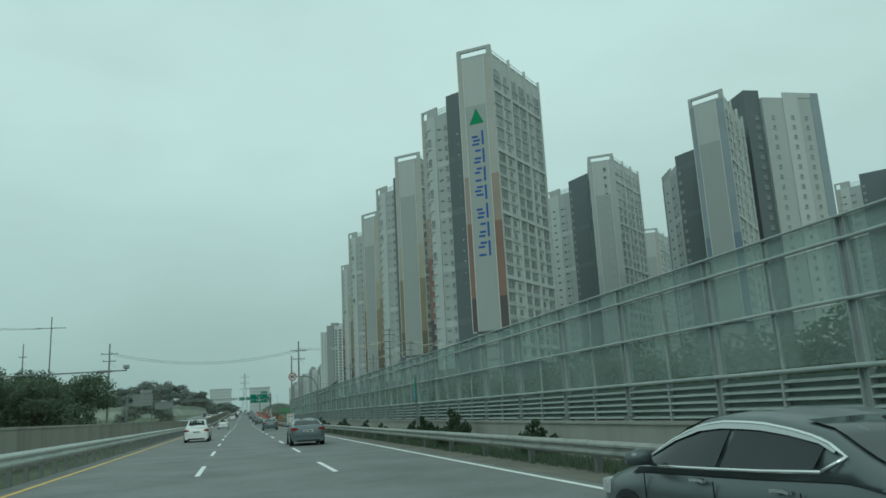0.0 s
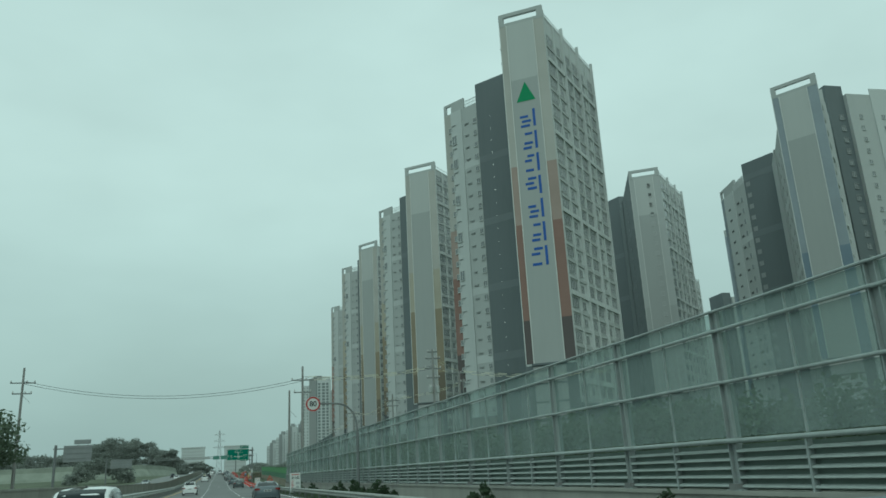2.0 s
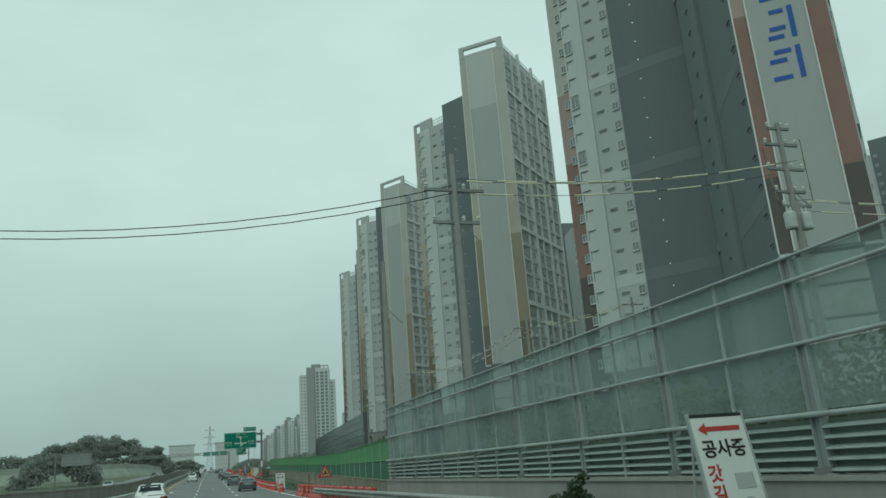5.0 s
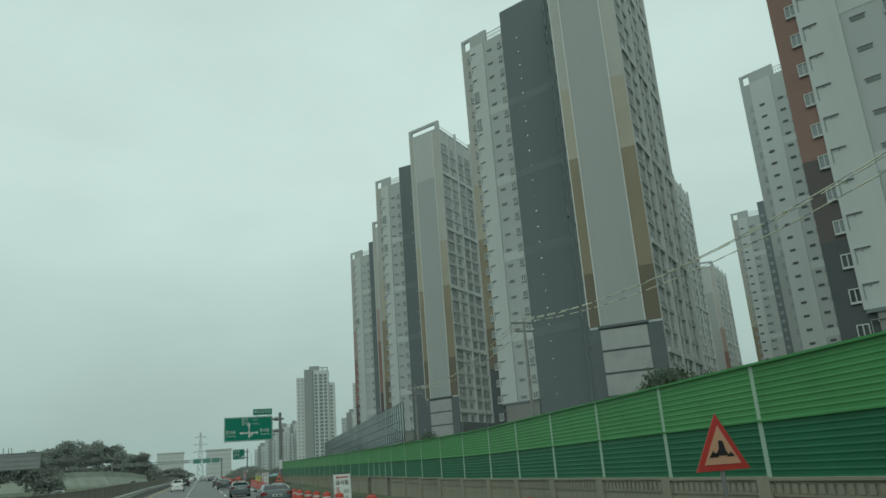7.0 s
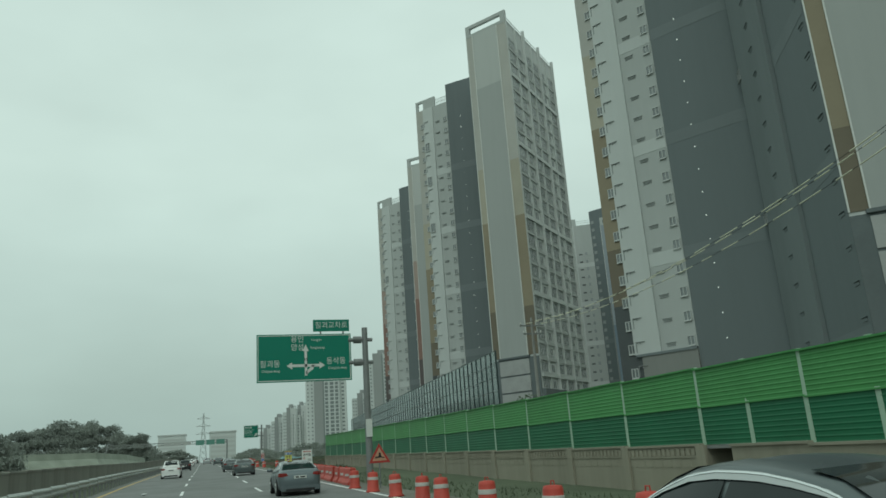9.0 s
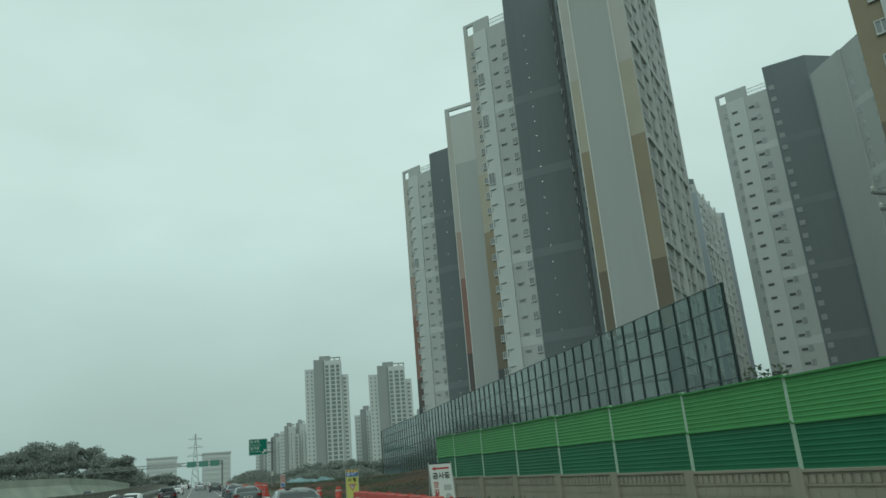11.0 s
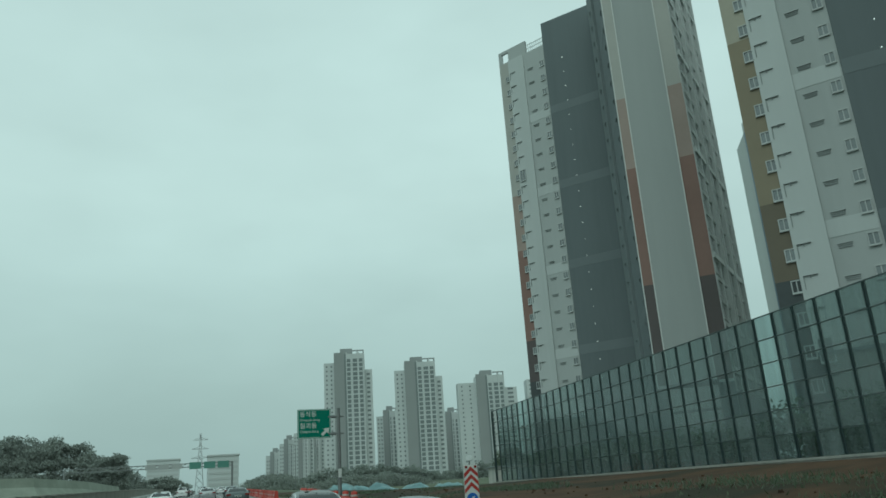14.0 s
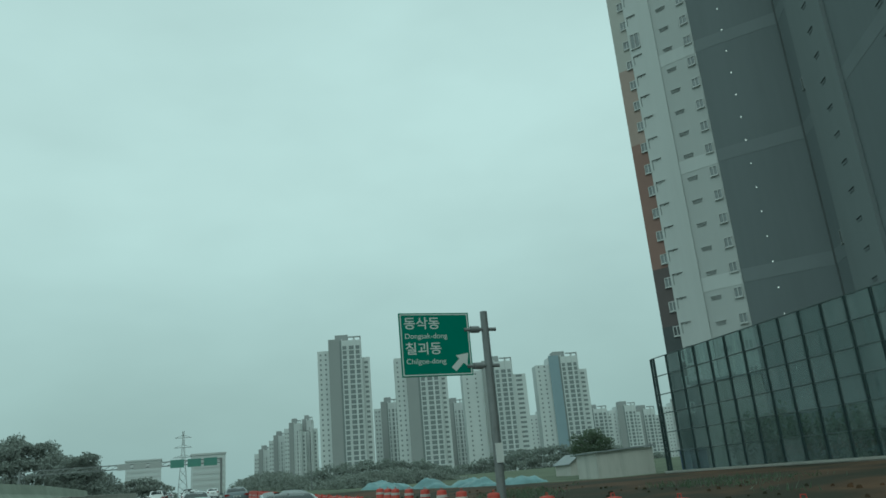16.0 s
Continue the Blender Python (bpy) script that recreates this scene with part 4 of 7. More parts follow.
def rear_block(x, y, w, top, label):
    """A block behind the first row, its windowed front towards the road's start."""
    t = thing("apartment_tower", label, "building", pose(x, y, 0.5, 0, 0, -6), group="apartment towers")
    h = top - 0.5
    part("core", Shape().box(-4.6, 0, 1.0, 14, 0, h + 1.0), M["wall_dark"], t, "dark grey lift and stair core")
    part("wing", Shape().box(0, w, 0, 14, 0, h - 1.5), M["wall_pale"], t)
    part("white_pier", Shape().box(w * 0.36, w * 0.62, -0.25, 0, 0, h), M["wall_white"], t)
    part("stripe", Shape().box(w * 0.86, w, -0.12, 0, 0, h), M["bl1"], t, "slate-blue corner strip")
    part("parapet", Shape().box(w * 0.62, w, -0.1, 0.3, h - 1.5, h), M["wall_white"], t)
    for k in range(2, int(h / FLOOR) - 1):
        for f in (0.16, 0.49, 0.74):
            part("window", WIN_SMALL, None, t, m=pose(w * f, -0.06 if f != 0.49 else -0.31, k * FLOOR + 0.7, 0, 0, 180))
        part("window", WIN_GREY, None, t, m=pose(-1.6, 0.94, k * FLOOR + 0.7, 0, 0, 180))


rear_block(258.6, 366.0, 14.0, 82.0, "pale high-rise flats beyond the second row")
rear_block(279.0, 425.0, 16.0, 74.5, "pale high-rise flats far behind the others")
rear_block(170.0, 437.5, 9.0, 82.5, "pale high-rise flats beyond the second row")
rear_block(142.4, 168.0, 17.6, 84.0, "pale high-rise flats with a blue corner strip")
tower((235.0, 207.0), "pale high-rise flats far behind the others", "ochre", "ochre", top=83.0, base=0.5, podium=18, full=False)


# ---- the far estate, across the fields ----
def far_tower(x, y, w, d, top, wing, label, stripe=None):
    z0 = ground_z(x, y) - 1
    t = thing("far_tower", label, "building", pose(x, y, z0, 0, 0, -14), group="far apartment towers")
    h = top - z0
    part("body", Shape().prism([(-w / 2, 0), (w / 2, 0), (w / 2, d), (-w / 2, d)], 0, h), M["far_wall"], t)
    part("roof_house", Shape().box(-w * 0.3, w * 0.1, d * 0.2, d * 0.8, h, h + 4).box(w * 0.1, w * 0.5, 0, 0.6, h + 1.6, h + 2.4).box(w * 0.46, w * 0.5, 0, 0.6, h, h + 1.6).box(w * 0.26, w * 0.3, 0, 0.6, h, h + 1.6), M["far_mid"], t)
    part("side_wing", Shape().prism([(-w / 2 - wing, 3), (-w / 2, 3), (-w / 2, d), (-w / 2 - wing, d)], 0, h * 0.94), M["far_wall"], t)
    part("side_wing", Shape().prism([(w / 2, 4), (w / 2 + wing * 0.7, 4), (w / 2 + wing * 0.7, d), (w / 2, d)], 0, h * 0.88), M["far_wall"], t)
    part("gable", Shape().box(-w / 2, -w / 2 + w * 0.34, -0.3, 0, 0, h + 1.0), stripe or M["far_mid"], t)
    # Dark strip laid on the wall for the shade of a recess.
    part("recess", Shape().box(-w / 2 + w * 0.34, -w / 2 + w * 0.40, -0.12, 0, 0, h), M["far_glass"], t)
    s, fr = Shape(), Shape()
    a = -w / 2 + w * 0.40
    n = max(3, int(w * 0.6 / 3.2))
    bay = (w / 2 - a) / n
    for k in range(1, int(h / 3) - 1):
        fr.box(a, w / 2, -0.28, 0.0, k * 3 - 0.2, k * 3 + (0.55 if k % 5 == 0 else 0.25))
        for i in range(n):
            s.box(a + i * bay + 0.5, a + (i + 1) * bay - (0.3 if i % 2 else 1.1), -0.15, 0.0, k * 3 + 0.5, k * 3 + 2.7)
        if k * 3 + 2.6 < h * 0.94:
            for f in (0.80, 0.36):
                s.box(-w / 2 - wing * f, -w / 2 - wing * f + min(1.0, wing * 0.2), 2.85, 3, k * 3 + 0.9, k * 3 + 2.0)
        if k * 3 + 2.6 < h * 0.88:
            s.box(w / 2 + wing * 0.2, w / 2 + wing * 0.5, 3.85, 4, k * 3 + 0.8, k * 3 + 2.2)
    for i in range(n + 1):
        wide = 0.55 if i % 2 == 0 else 0.25
        fr.box(max(a, a + i * bay - wide), min(w / 2, a + i * bay + wide), -0.7 if i % 2 == 0 else -0.4, 0, 0, h + (0.8 if i % 2 == 0 else 0))
    tagged(part("windows_joined", s, M["far_glass"], t), kind="stuff")
    tagged(part("facade_grid", fr, M["far_wall"], t), kind="stuff")


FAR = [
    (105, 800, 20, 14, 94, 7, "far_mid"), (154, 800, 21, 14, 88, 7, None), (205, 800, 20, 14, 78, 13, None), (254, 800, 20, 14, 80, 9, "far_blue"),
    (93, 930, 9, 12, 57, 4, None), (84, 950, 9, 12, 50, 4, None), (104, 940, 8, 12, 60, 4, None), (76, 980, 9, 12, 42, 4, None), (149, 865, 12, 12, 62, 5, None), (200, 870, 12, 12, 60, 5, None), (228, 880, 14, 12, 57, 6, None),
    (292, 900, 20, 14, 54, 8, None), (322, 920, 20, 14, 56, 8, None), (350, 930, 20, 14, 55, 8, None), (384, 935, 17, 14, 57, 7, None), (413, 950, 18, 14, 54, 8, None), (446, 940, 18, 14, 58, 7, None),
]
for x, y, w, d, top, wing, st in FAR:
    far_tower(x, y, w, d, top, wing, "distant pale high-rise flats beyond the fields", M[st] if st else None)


# ---- noise barriers ----
def along(pts, step):
    """Points at even steps along a polyline in plan."""
    out, carry = [], 0.0
    for (x0, y0), (x1, y1) in zip(pts, pts[1:]):
        length = math.hypot(x1 - x0, y1 - y0)
        d = carry
        while d < length - 1e-6:
            out.append((x0 + (x1 - x0) * d / length, y0 + (y1 - y0) * d / length))
            d += step
        carry = d - length
    out.append(pts[-1])
    return out


def span(a, b, za, zb):
    """A frame from a to b: x along the span, y across, z up; sheared so that it follows the slope."""
    d = Vector((b[0] - a[0], b[1] - a[1], zb - za))
    u = d / 4.0
    n = Vector((d.y, -d.x, 0)).normalized()
    m = Matrix.Identity(4)
    for i, c in enumerate((u, n, Vector((0, 0, 1)))):
        m[0][i], m[1][i], m[2][i] = c
    m[0][3], m[1][3], m[2][3] = a[0], a[1], za
    return m


def bolted_post(h, w=0.16, d=0.2):
    s = Shape().box(-w / 2, w / 2, -d / 2, -d / 2 + 0.02, 0, h).box(-w / 2, w / 2, d / 2 - 0.02, d / 2, 0, h).box(-0.01, 0.01, -d / 2 + 0.02, d / 2 - 0.02, 0, h)
    return s.box(-w, w, -d, d, 0, 0.04)


def clear_barrier():
    t = thing("noise_barrier", "see-through noise barrier with pale rails on concrete base", "noise barrier")
    pts = [(10.05, -17.3 + 3.95 * i) for i in range(41)] + [(10.05, 142.0)]
    post = bolted_post(3.5, 0.18, 0.22).mesh("post", M["post_grey"])
    foot = Shape().box(-0.16, 0.14, -0.13, 0.13, 0, 0.12).mesh("post_foot", M["concrete_dark"])
    base = Shape().box(0, 4.0, -0.15, 0.15, -0.8, 0.86).box(0, 4.0, -0.2, 0.2, 0.80, 0.88).mesh("base_wall", M["concrete"])
    rails = {}
    for z, h, d, key in ((1.75, 0.08, 0.10, "barrier_rail"), (2.88, 0.055, 0.07, "barrier_rail"), (3.90, 0.055, 0.07, "barrier_rail"), (4.30, 0.04, 0.08, "post_grey")):
        rails[z] = Shape().tube((0.0, -d / 2 - 0.05, z + h / 2), (4.0, -d / 2 - 0.05, z + h / 2), h / 2 + 0.008, seg=10).box(0.0, 4.0, -0.05, -0.012, z + 0.01, z + h - 0.01).mesh("rail", M[key])
    slats = []
    for z in (0.94, 1.10, 1.26, 1.42, 1.58):
        ring = [(-0.085, z), (-0.07, z - 0.012), (0.01, z + 0.03), (0.02, z + 0.055), (0.005, z + 0.06), (-0.07, z + 0.03)]
        slats.append(Shape().loft([[(x, d, q) for d, q in ring] for x in (0.1, 3.9)]).mesh("slat", M["slat_grey"]))
    short = Shape().box(1.975, 2.025, -0.095, 0.03, 0.88, 1.74).mesh("slat_post", M["post_grey"])
    back = Shape().box(0.05, 3.95, 0.07, 0.09, 0.9, 1.72).mesh("backing", M["slat_green"])
    mull = Shape().box(1.98, 2.02, -0.03, 0.03, 1.85, 4.3).mesh("mullion", M["barrier_rail"])
    panes = [Shape().box(a, b, -0.008, 0.008, z0, z1).mesh("pane", M["pane"]) for z0, z1 in ((1.86, 2.86), (2.96, 3.88), (3.98, 4.30)) for a, b in ((0.1, 1.97), (2.03, 3.9))]
    for a, b in zip(pts, pts[1:]):
        m = span(a, b, H(a[1]) + 0.13, H(b[1]) + 0.13)
        part("base_wall", base, None, t, m=m)
        part("post", post, None, t, m=pose(a[0], a[1], H(a[1]) + 0.99))
        part("post_foot", foot, None, t, m=pose(a[0] - 0.02, a[1], H(a[1]) + 1.01))
        for q in rails.values():
            part("rail", q, None, t, m=m)
        for q in slats:
            part("slat", q, None, t, m=m)
        part("backing", back, None, t, m=m)
        part("mullion", mull, None, t, m=m)
        part("slat_post", short, None, t, m=m)
        for q in panes:
            part("pane", q, None, t, m=m)


GREEN = [(10.8, 142.5), (11.6, 148.0), (14.5, 181.0), (15.0, 205.0), (15.7, 240.0), (15.9, 275.0)]


def green_zone(y):
    """Foot and head of the green sheets above sea level of the place."""
    return float(np.interp(y, [142, 148, 182, 205, 275], [1.08, 1.12, 1.42, 1.95, 3.25])), float(np.interp(y, [142, 148, 182, 205, 275], [3.35, 3.42, 3.6, 3.95, 5.35]))


def green_barrier():
    t = thing("green_barrier", "two-tone green corrugated noise barrier on concrete wall", "noise barrier")
    pts = [GREEN[0]] + along([(11.05, 144.2)] + GREEN[1:], 4.0)

    def corrugated(z0, z1, ribs):
        prof = []
        n = ribs * 4
        for i in range(n + 1):
            z = z0 + (z1 - z0) * i / n
            prof.append((-0.04 if i % 4 else -0.05, z))
        return Shape().loft([[(x, d, z) for d, z in prof] + [(x, 0.05, z1), (x, 0.05, z0)] for x in (0.06, 3.94)])
    up, low = corrugated(1.12, 2.22, 9).mesh("upper_panel", M["green_light"]), corrugated(0.0, 1.08, 8).mesh("lower_panel", M["green_dark"])
    cap = Shape().box(0, 4, -0.1, 0.08, 2.22, 2.27).box(0, 4, -0.09, 0.06, 1.08, 1.12).mesh("cap_rail", M["green_light"])
    post = Shape().box(-0.06, 0.05, -0.075, 0.06, -0.05, 1.12).mesh("post", M["post_green"])
    post_up = Shape().box(-0.05, 0.04, -0.07, 0.06, 1.12, 2.28).mesh("post", M["post_green"])
    base = Shape().box(0, 4.0, -0.16, 0.16, -3.0, -0.06).box(0, 4.0, -0.22, 0.2, -0.06, 0.0)
    for i in range(8):
        x = 0.1 + i * 0.48
        base.box(x, x + 0.4, -0.172, -0.16, -0.62, -0.42)
    for i in range(16):
        x = 0.06 + i * 0.245
        base.box(x, x + 0.13, -0.2, -0.16, -0.3, -0.12)
    base.box(0, 4.0, -0.19, -0.16, -0.36, -0.31)
    base.box(-0.2, 0.2, -0.24, -0.16, -3.0, -0.06)
    base = base.mesh("base_wall", M["wall_sand"])

    def opened(g0, g1):
        g = Shape().box(0, g0, -0.16, 0.16, -3.0, -0.06).box(0, g0, -0.22, 0.2, -0.06, 0.0).box(g1, 4.0, -0.16, 0.16, -3.0, -0.06).box(g1, 4.0, -0.22, 0.2, -0.06, 0.0)
        # Back and lid of the opening in darker concrete, painting in its shade.
        g.box(g0, g1, 0.9, 1.0, -3.0, -0.1, 1).box(g0, g1, -0.1, 0.9, -0.1, -0.02, 1).box(g0 - 0.1, g0, 0.16, 0.95, -3.0, -0.06).box(g1, g1 + 0.1, 0.16, 0.95, -3.0, -0.06)
        return g.mesh("base_wall", [M["wall_sand"], M["concrete_dark"]])
    gaps = {200: opened(0.25, 1.35), 204: opened(2.75, 3.85)}
    for a, b in zip(pts, pts[1:]):
        m = span(a, b, green_zone(a[1])[0], green_zone(b[1])[0])
        k = (green_zone(a[1])[1] - green_zone(a[1])[0]) / 2.24
        ms = m @ Matrix.Diagonal((1, 1, k, 1))
        part("upper_panel", up, None, t, m=ms)
        part("lower_panel", low, None, t, m=ms)
        part("cap_rail", cap, None, t, m=ms)
        part("base_wall", gaps.get(round(a[1]), base), None, t, m=m)
        if round(a[1]) in gaps:
            mid = ((a[0] + b[0]) / 2, (a[1] + b[1]) / 2)
            for q in (post, post_up):
                part("post", q, None, t, m=pose(*mid, green_zone(mid[1])[0]) @ Matrix.Diagonal((1, 1, k, 1)))
        for q in (post, post_up):
            part("post", q, None, t, m=pose(a[0], a[1], green_zone(a[1])[0]) @ Matrix.Diagonal((1, 1, k, 1)))
    a = pts[-1]
    part("post", post, None, t, m=pose(a[0], a[1], green_zone(a[1])[0]))


def tall_barrier():
    t = thing("tall_noise_barrier", "tall clear noise barrier with dark green posts on concrete footing", "noise barrier")
    pts = along([(36.2, 274.0), (43.9, 400.2)], 2.0)
    h = 9.35
    post = bolted_post(h, 0.13, 0.2).mesh("post", M["dark_post"])
    rail = Shape().box(0.1, 3.9, -0.04, 0.05, -0.035, 0.035).mesh("rail", M["rail_mid"])
    pane = Shape().box(0.15, 3.85, -0.01, 0.01, 0.05, h / 6 - 0.05).mesh("pane", M["pane_tall"])
    foot = Shape().box(0, 4.0, -0.35, 0.35, -2.5, 0.0).box(0, 4.0, -0.42, 0.42, -0.12, 0.03).mesh("footing", M["concrete"])
    for i, (a, b) in enumerate(zip(pts, pts[1:])):
        m = span(a, b, 4.65, 4.65)
        part("footing", foot, None, t, m=m)
        part("post", post, None, t, m=pose(a[0], a[1], 4.65, 0, 0, -3.5))
        for k in range(7):
            part("rail", rail, None, t, m=m @ pose(0, 0, k * h / 6))
            if k < 6 and i < len(pts) - 3:
                part("pane", pane, None, t, m=m @ pose(0, 0, k * h / 6))
    a = pts[-1]
    part("post", post, None, t, m=pose(a[0], a[1], 4.65, 0, 0, -3.5))


clear_barrier()
green_barrier()
tall_barrier()


# ---- guard rails and the median wall ----
def w_beam(z, x=0.0, length=4.0, k=1.0):
    """A corrugated steel beam, 0.31 m high."""
    prof = [(0.0, 0.0), (-0.04, 0.03), (-0.08, 0.06), (-0.08, 0.10), (-0.01, 0.14), (-0.01, 0.17), (-0.08, 0.21), (-0.08, 0.25), (-0.04, 0.28), (0.0, 0.31)]
    prof = prof + [(a + 0.012, b) for a, b in reversed(prof)]
    return [[(q, x + a, z + b * k) for a, b in prof] for q in (0.0, length)]


def guard_rail(x, y0, y1, beams, height, label, flip, step, follow, k=1.0, beam_mat="rail_pale"):
    t = thing("guard_rail", label, "guard rail")
    post = Shape().box(-0.07, 0.07, -0.07, 0.07, -0.3, height).mesh("post", M["galv_dull"])
    s = Shape()
    for z in beams:
        s.loft(w_beam(z, -0.1, 4.0, k))
    beam = s.mesh("beam", M[beam_mat])
    y = y0
    while y < y1:
        a, b = (follow(y) + x, y), (follow(y + 4) + x, y + 4)
        if flip:
            a, b = b, a
        m = span(a, b, H(a[1]), H(b[1]))
        part("beam", beam, None, t, m=m)
        for k in range(int(4 / step)):
            yy = y + k * step
            part("post", post, None, t, m=pose(follow(yy) + x + (0.05 if not flip else -0.05), yy, H(yy)))
        y += 4.0


guard_rail(-6.5, 0, 420, (0.50,), 0.9, "deep-beam steel guard rail on close posts", True, 2.0, cx, 1.45)
guard_rail(7.8, -12, 150, (0.38,), 0.66, "single-beam steel guard rail beside the grass verge", False, 4.0, lambda y: 0.0, 1.1, "rail_dull")


def median_wall():
    t = thing("median_wall", "low grey concrete median wall with a pale cap", "wall", kind="structure")
    body = Shape().box(0, 4.0, -0.14, 0.14, -0.2, 1.63).mesh("wall_panel", M["concrete_mid"])
    cap = Shape().box(0, 4.0, -0.18, 0.18, 1.63, 1.73).mesh("cap", M["concrete"])
    y = 0.0
    while y < 520:
        m = span((cx(y) - 9.0, y), (cx(y + 4) - 9.0, y + 4), H(y), H(y + 4))
        part("wall_panel", body, None, t, m=m)
        part("cap", cap, None, t, m=m)
        y += 4.0


median_wall()


# ---- vehicles ----
def lerp_table(tab, y, k):
    return float(np.interp(y, [r[0] for r in tab], [r[k] for r in tab]))


BODY = [(-2.32, 0.70, 0.86), (-2.24, 0.82, 0.98), (-2.05, 0.88, 1.03), (-1.5, 0.905, 1.045), (-0.6, 0.91, 1.0), (0.4, 0.91, 0.97), (1.1, 0.905, 0.95), (1.5, 0.89, 0.90), (1.9, 0.85, 0.82), (2.15, 0.76, 0.72), (2.28, 0.60, 0.60)]
SEDAN_TOP = [(-1.85, 1.03), (-1.55, 1.14), (-1.2, 1.29), (-0.85, 1.35), (-0.45, 1.395), (0.0, 1.405), (0.35, 1.375), (0.7, 1.27), (1.0, 1.12), (1.28, 0.96)]
SUV_TOP = [(-2.18, 1.05), (-2.08, 1.25), (-1.9, 1.48), (-1.6, 1.60), (-0.8, 1.65), (0.0, 1.64), (0.4, 1.58), (0.75, 1.42), (1.05, 1.22), (1.3, 1.0)]


def car_prototype(kind, paint, label, lamp_on=False):
    tops = SUV_TOP if kind == "suv" else SEDAN_TOP
    t = thing("car", label, "car", group="traffic")
    rings = []
    for y, w, zt in BODY:
        half = [(0.0, zt + 0.025), (w * 0.55, zt + 0.018), (w * 0.86, zt - 0.01), (w * 0.97, zt - 0.09), (w, zt - 0.26 if zt > 0.8 else zt - 0.15), (w * 0.985, 0.46), (w * 0.95, 0.28), (w * 0.80, 0.20)]
        rings.append([(x, y, z) for x, z in half] + [(-x, y, z) for x, z in reversed(half[1:])])
    body = part("body", Shape().loft(rings), paint, t, smooth=True)

    def belt(y):
        return 0.865, lerp_table(BODY, y, 2) - 0.03

    def top(y):
        zr = lerp_table(tops, y, 1)
        b = belt(y)[1]
        f = min(1.0, max(0.0, (zr - b) / 0.42))
        return 0.84 - 0.22 * f, zr

    ys = [r[0] for r in tops]
    rings = []
    for y in ys:
        (bw, bz), (rw, rz) = belt(y), top(y)
        half = [(0.0, rz + 0.015), (rw * 0.55, rz + 0.01), (rw * 0.92, rz - 0.02), (rw, rz - 0.055), (bw + 0.01, min(bz, rz - 0.06) - 0.04)]
        rings.append([(x, y, z) for x, z in half] + [(-x, y, z) for x, z in reversed(half[1:])])
    rings = [[p for p in reversed(r[5:])] + [p for p in r[:5]] for r in rings]
    part("cabin", Shape().sheet(rings), paint, t, smooth=True)

    def side(y, f, s, out=0.007):
        (bw, bz), (rw, rz) = belt(y), top(y)
        bz, rz = bz + 0.02, rz - 0.06
        return (s * (bw + (rw - bw) * f + out), y, bz + (rz - bz) * f)
    y0, y1 = (ys[1] + 0.32, ys[-1] - 0.22)
    for s in (-1, 1):
        for name, a, b in (("rear_side_window", y0, -0.17), ("front_side_window", -0.10, y1)):
            n = 9
            rows = [[side(a + (b - a) * i / n, f, s) for f in (0.04, 0.3, 0.6, 0.9)] for i in range(n + 1)]
            part(name, Shape().sheet(rows), M["car_glass"], t, "dark tinted side glass", smooth=True)
        arch = [side(y0 - 0.22 + (y1 - y0 + 0.3) * i / 14, 0.97, s, 0.012) for i in range(15)]
        low = [side(y0 - 0.1 + (y1 - y0 + 0.2) * i / 4, 0.0, s, 0.014) for i in range(5)]
        part("window_trim", Shape().bent([low[0]] + arch, 0.016, 6).bent(low, 0.014, 6), M["chrome"], t, "chrome window surround", smooth=True)
        visor = [[side(y0 - 0.12 + (y1 - y0 + 0.1) * i / 14, f, s, 0.02 + 0.02 * (1 - f)) for f in (0.84, 0.93, 1.02)] for i in range(15)]
        part("rain_visor", Shape().sheet(visor), M["visor"], t, "glossy rain visor over the side glass, reflection painted pale", smooth=True)
        mx = s * 1.0
        mir = Shape().loft([[(mx + s * dx * r, 0.92 + dy, 1.02 + dz * r) for dx, dz in ((-0.12, -0.07), (0.12, -0.06), (0.13, 0.05), (0.0, 0.09), (-0.12, 0.06))] for dy, r in ((-0.08, 0.9), (-0.02, 1.0), (0.07, 0.75), (0.12, 0.35))])
        mir.tube((s * 0.86, 0.90, 0.97), (s * 0.96, 0.90, 0.99), 0.025)
        part("wing_mirror", mir, paint, t, smooth=True)
        for y in (-0.95, 0.08):
            part("door_handle", Shape().loft([[(s * 0.905, y + a, 0.86 + b), (s * 0.94, y + a, 0.86 + b), (s * 0.94, y + a, 0.885 + b), (s * 0.905, y + a, 0.885 + b)] for a, b in ((-0.1, 0), (-0.05, 0.008), (0.05, 0.008), (0.1, 0))]), M["chrome"], t)
        for y in (-1.15, -0.13, 0.98):
            part("door_seam", Shape().box(s * 0.912 - 0.003, s * 0.912 + 0.003, y, y + 0.012, 0.34, 0.88), M["black"], t)
        lamp = Shape().loft([[(s * 0.50, y, 0.83), (s * x1, y, 0.79), (s * x1, y, 0.94), (s * 0.58, y, 0.94)] for y, x1 in ((-2.325, 0.74), (-2.27, 0.82), (-2.1, 0.895), (-1.98, 0.90))])
        part("tail_lamp", lamp, M["tail"], t, "red tail lamp")
        lamp = Shape().loft([[(s * 0.40, y, 0.60), (s * x1, y, 0.62), (s * x1, y, 0.74), (s * 0.45, y, 0.72)] for y, x1 in ((2.27, 0.62), (2.14, 0.79), (1.86, 0.872))])
        part("headlamp", lamp, M["head"], t, "clear headlamp")
        for y in (-1.36, 1.36):
            part("wheel_arch", Shape().tube((s * 0.80, y, 0.33), (s * 0.916, y, 0.33), 0.375, seg=20), M["black"], t)
            w = part("wheel", Shape().tube((s * 0.72, y, 0.315), (s * 0.925, y, 0.315), 0.315, seg=20), M["tyre"], t)
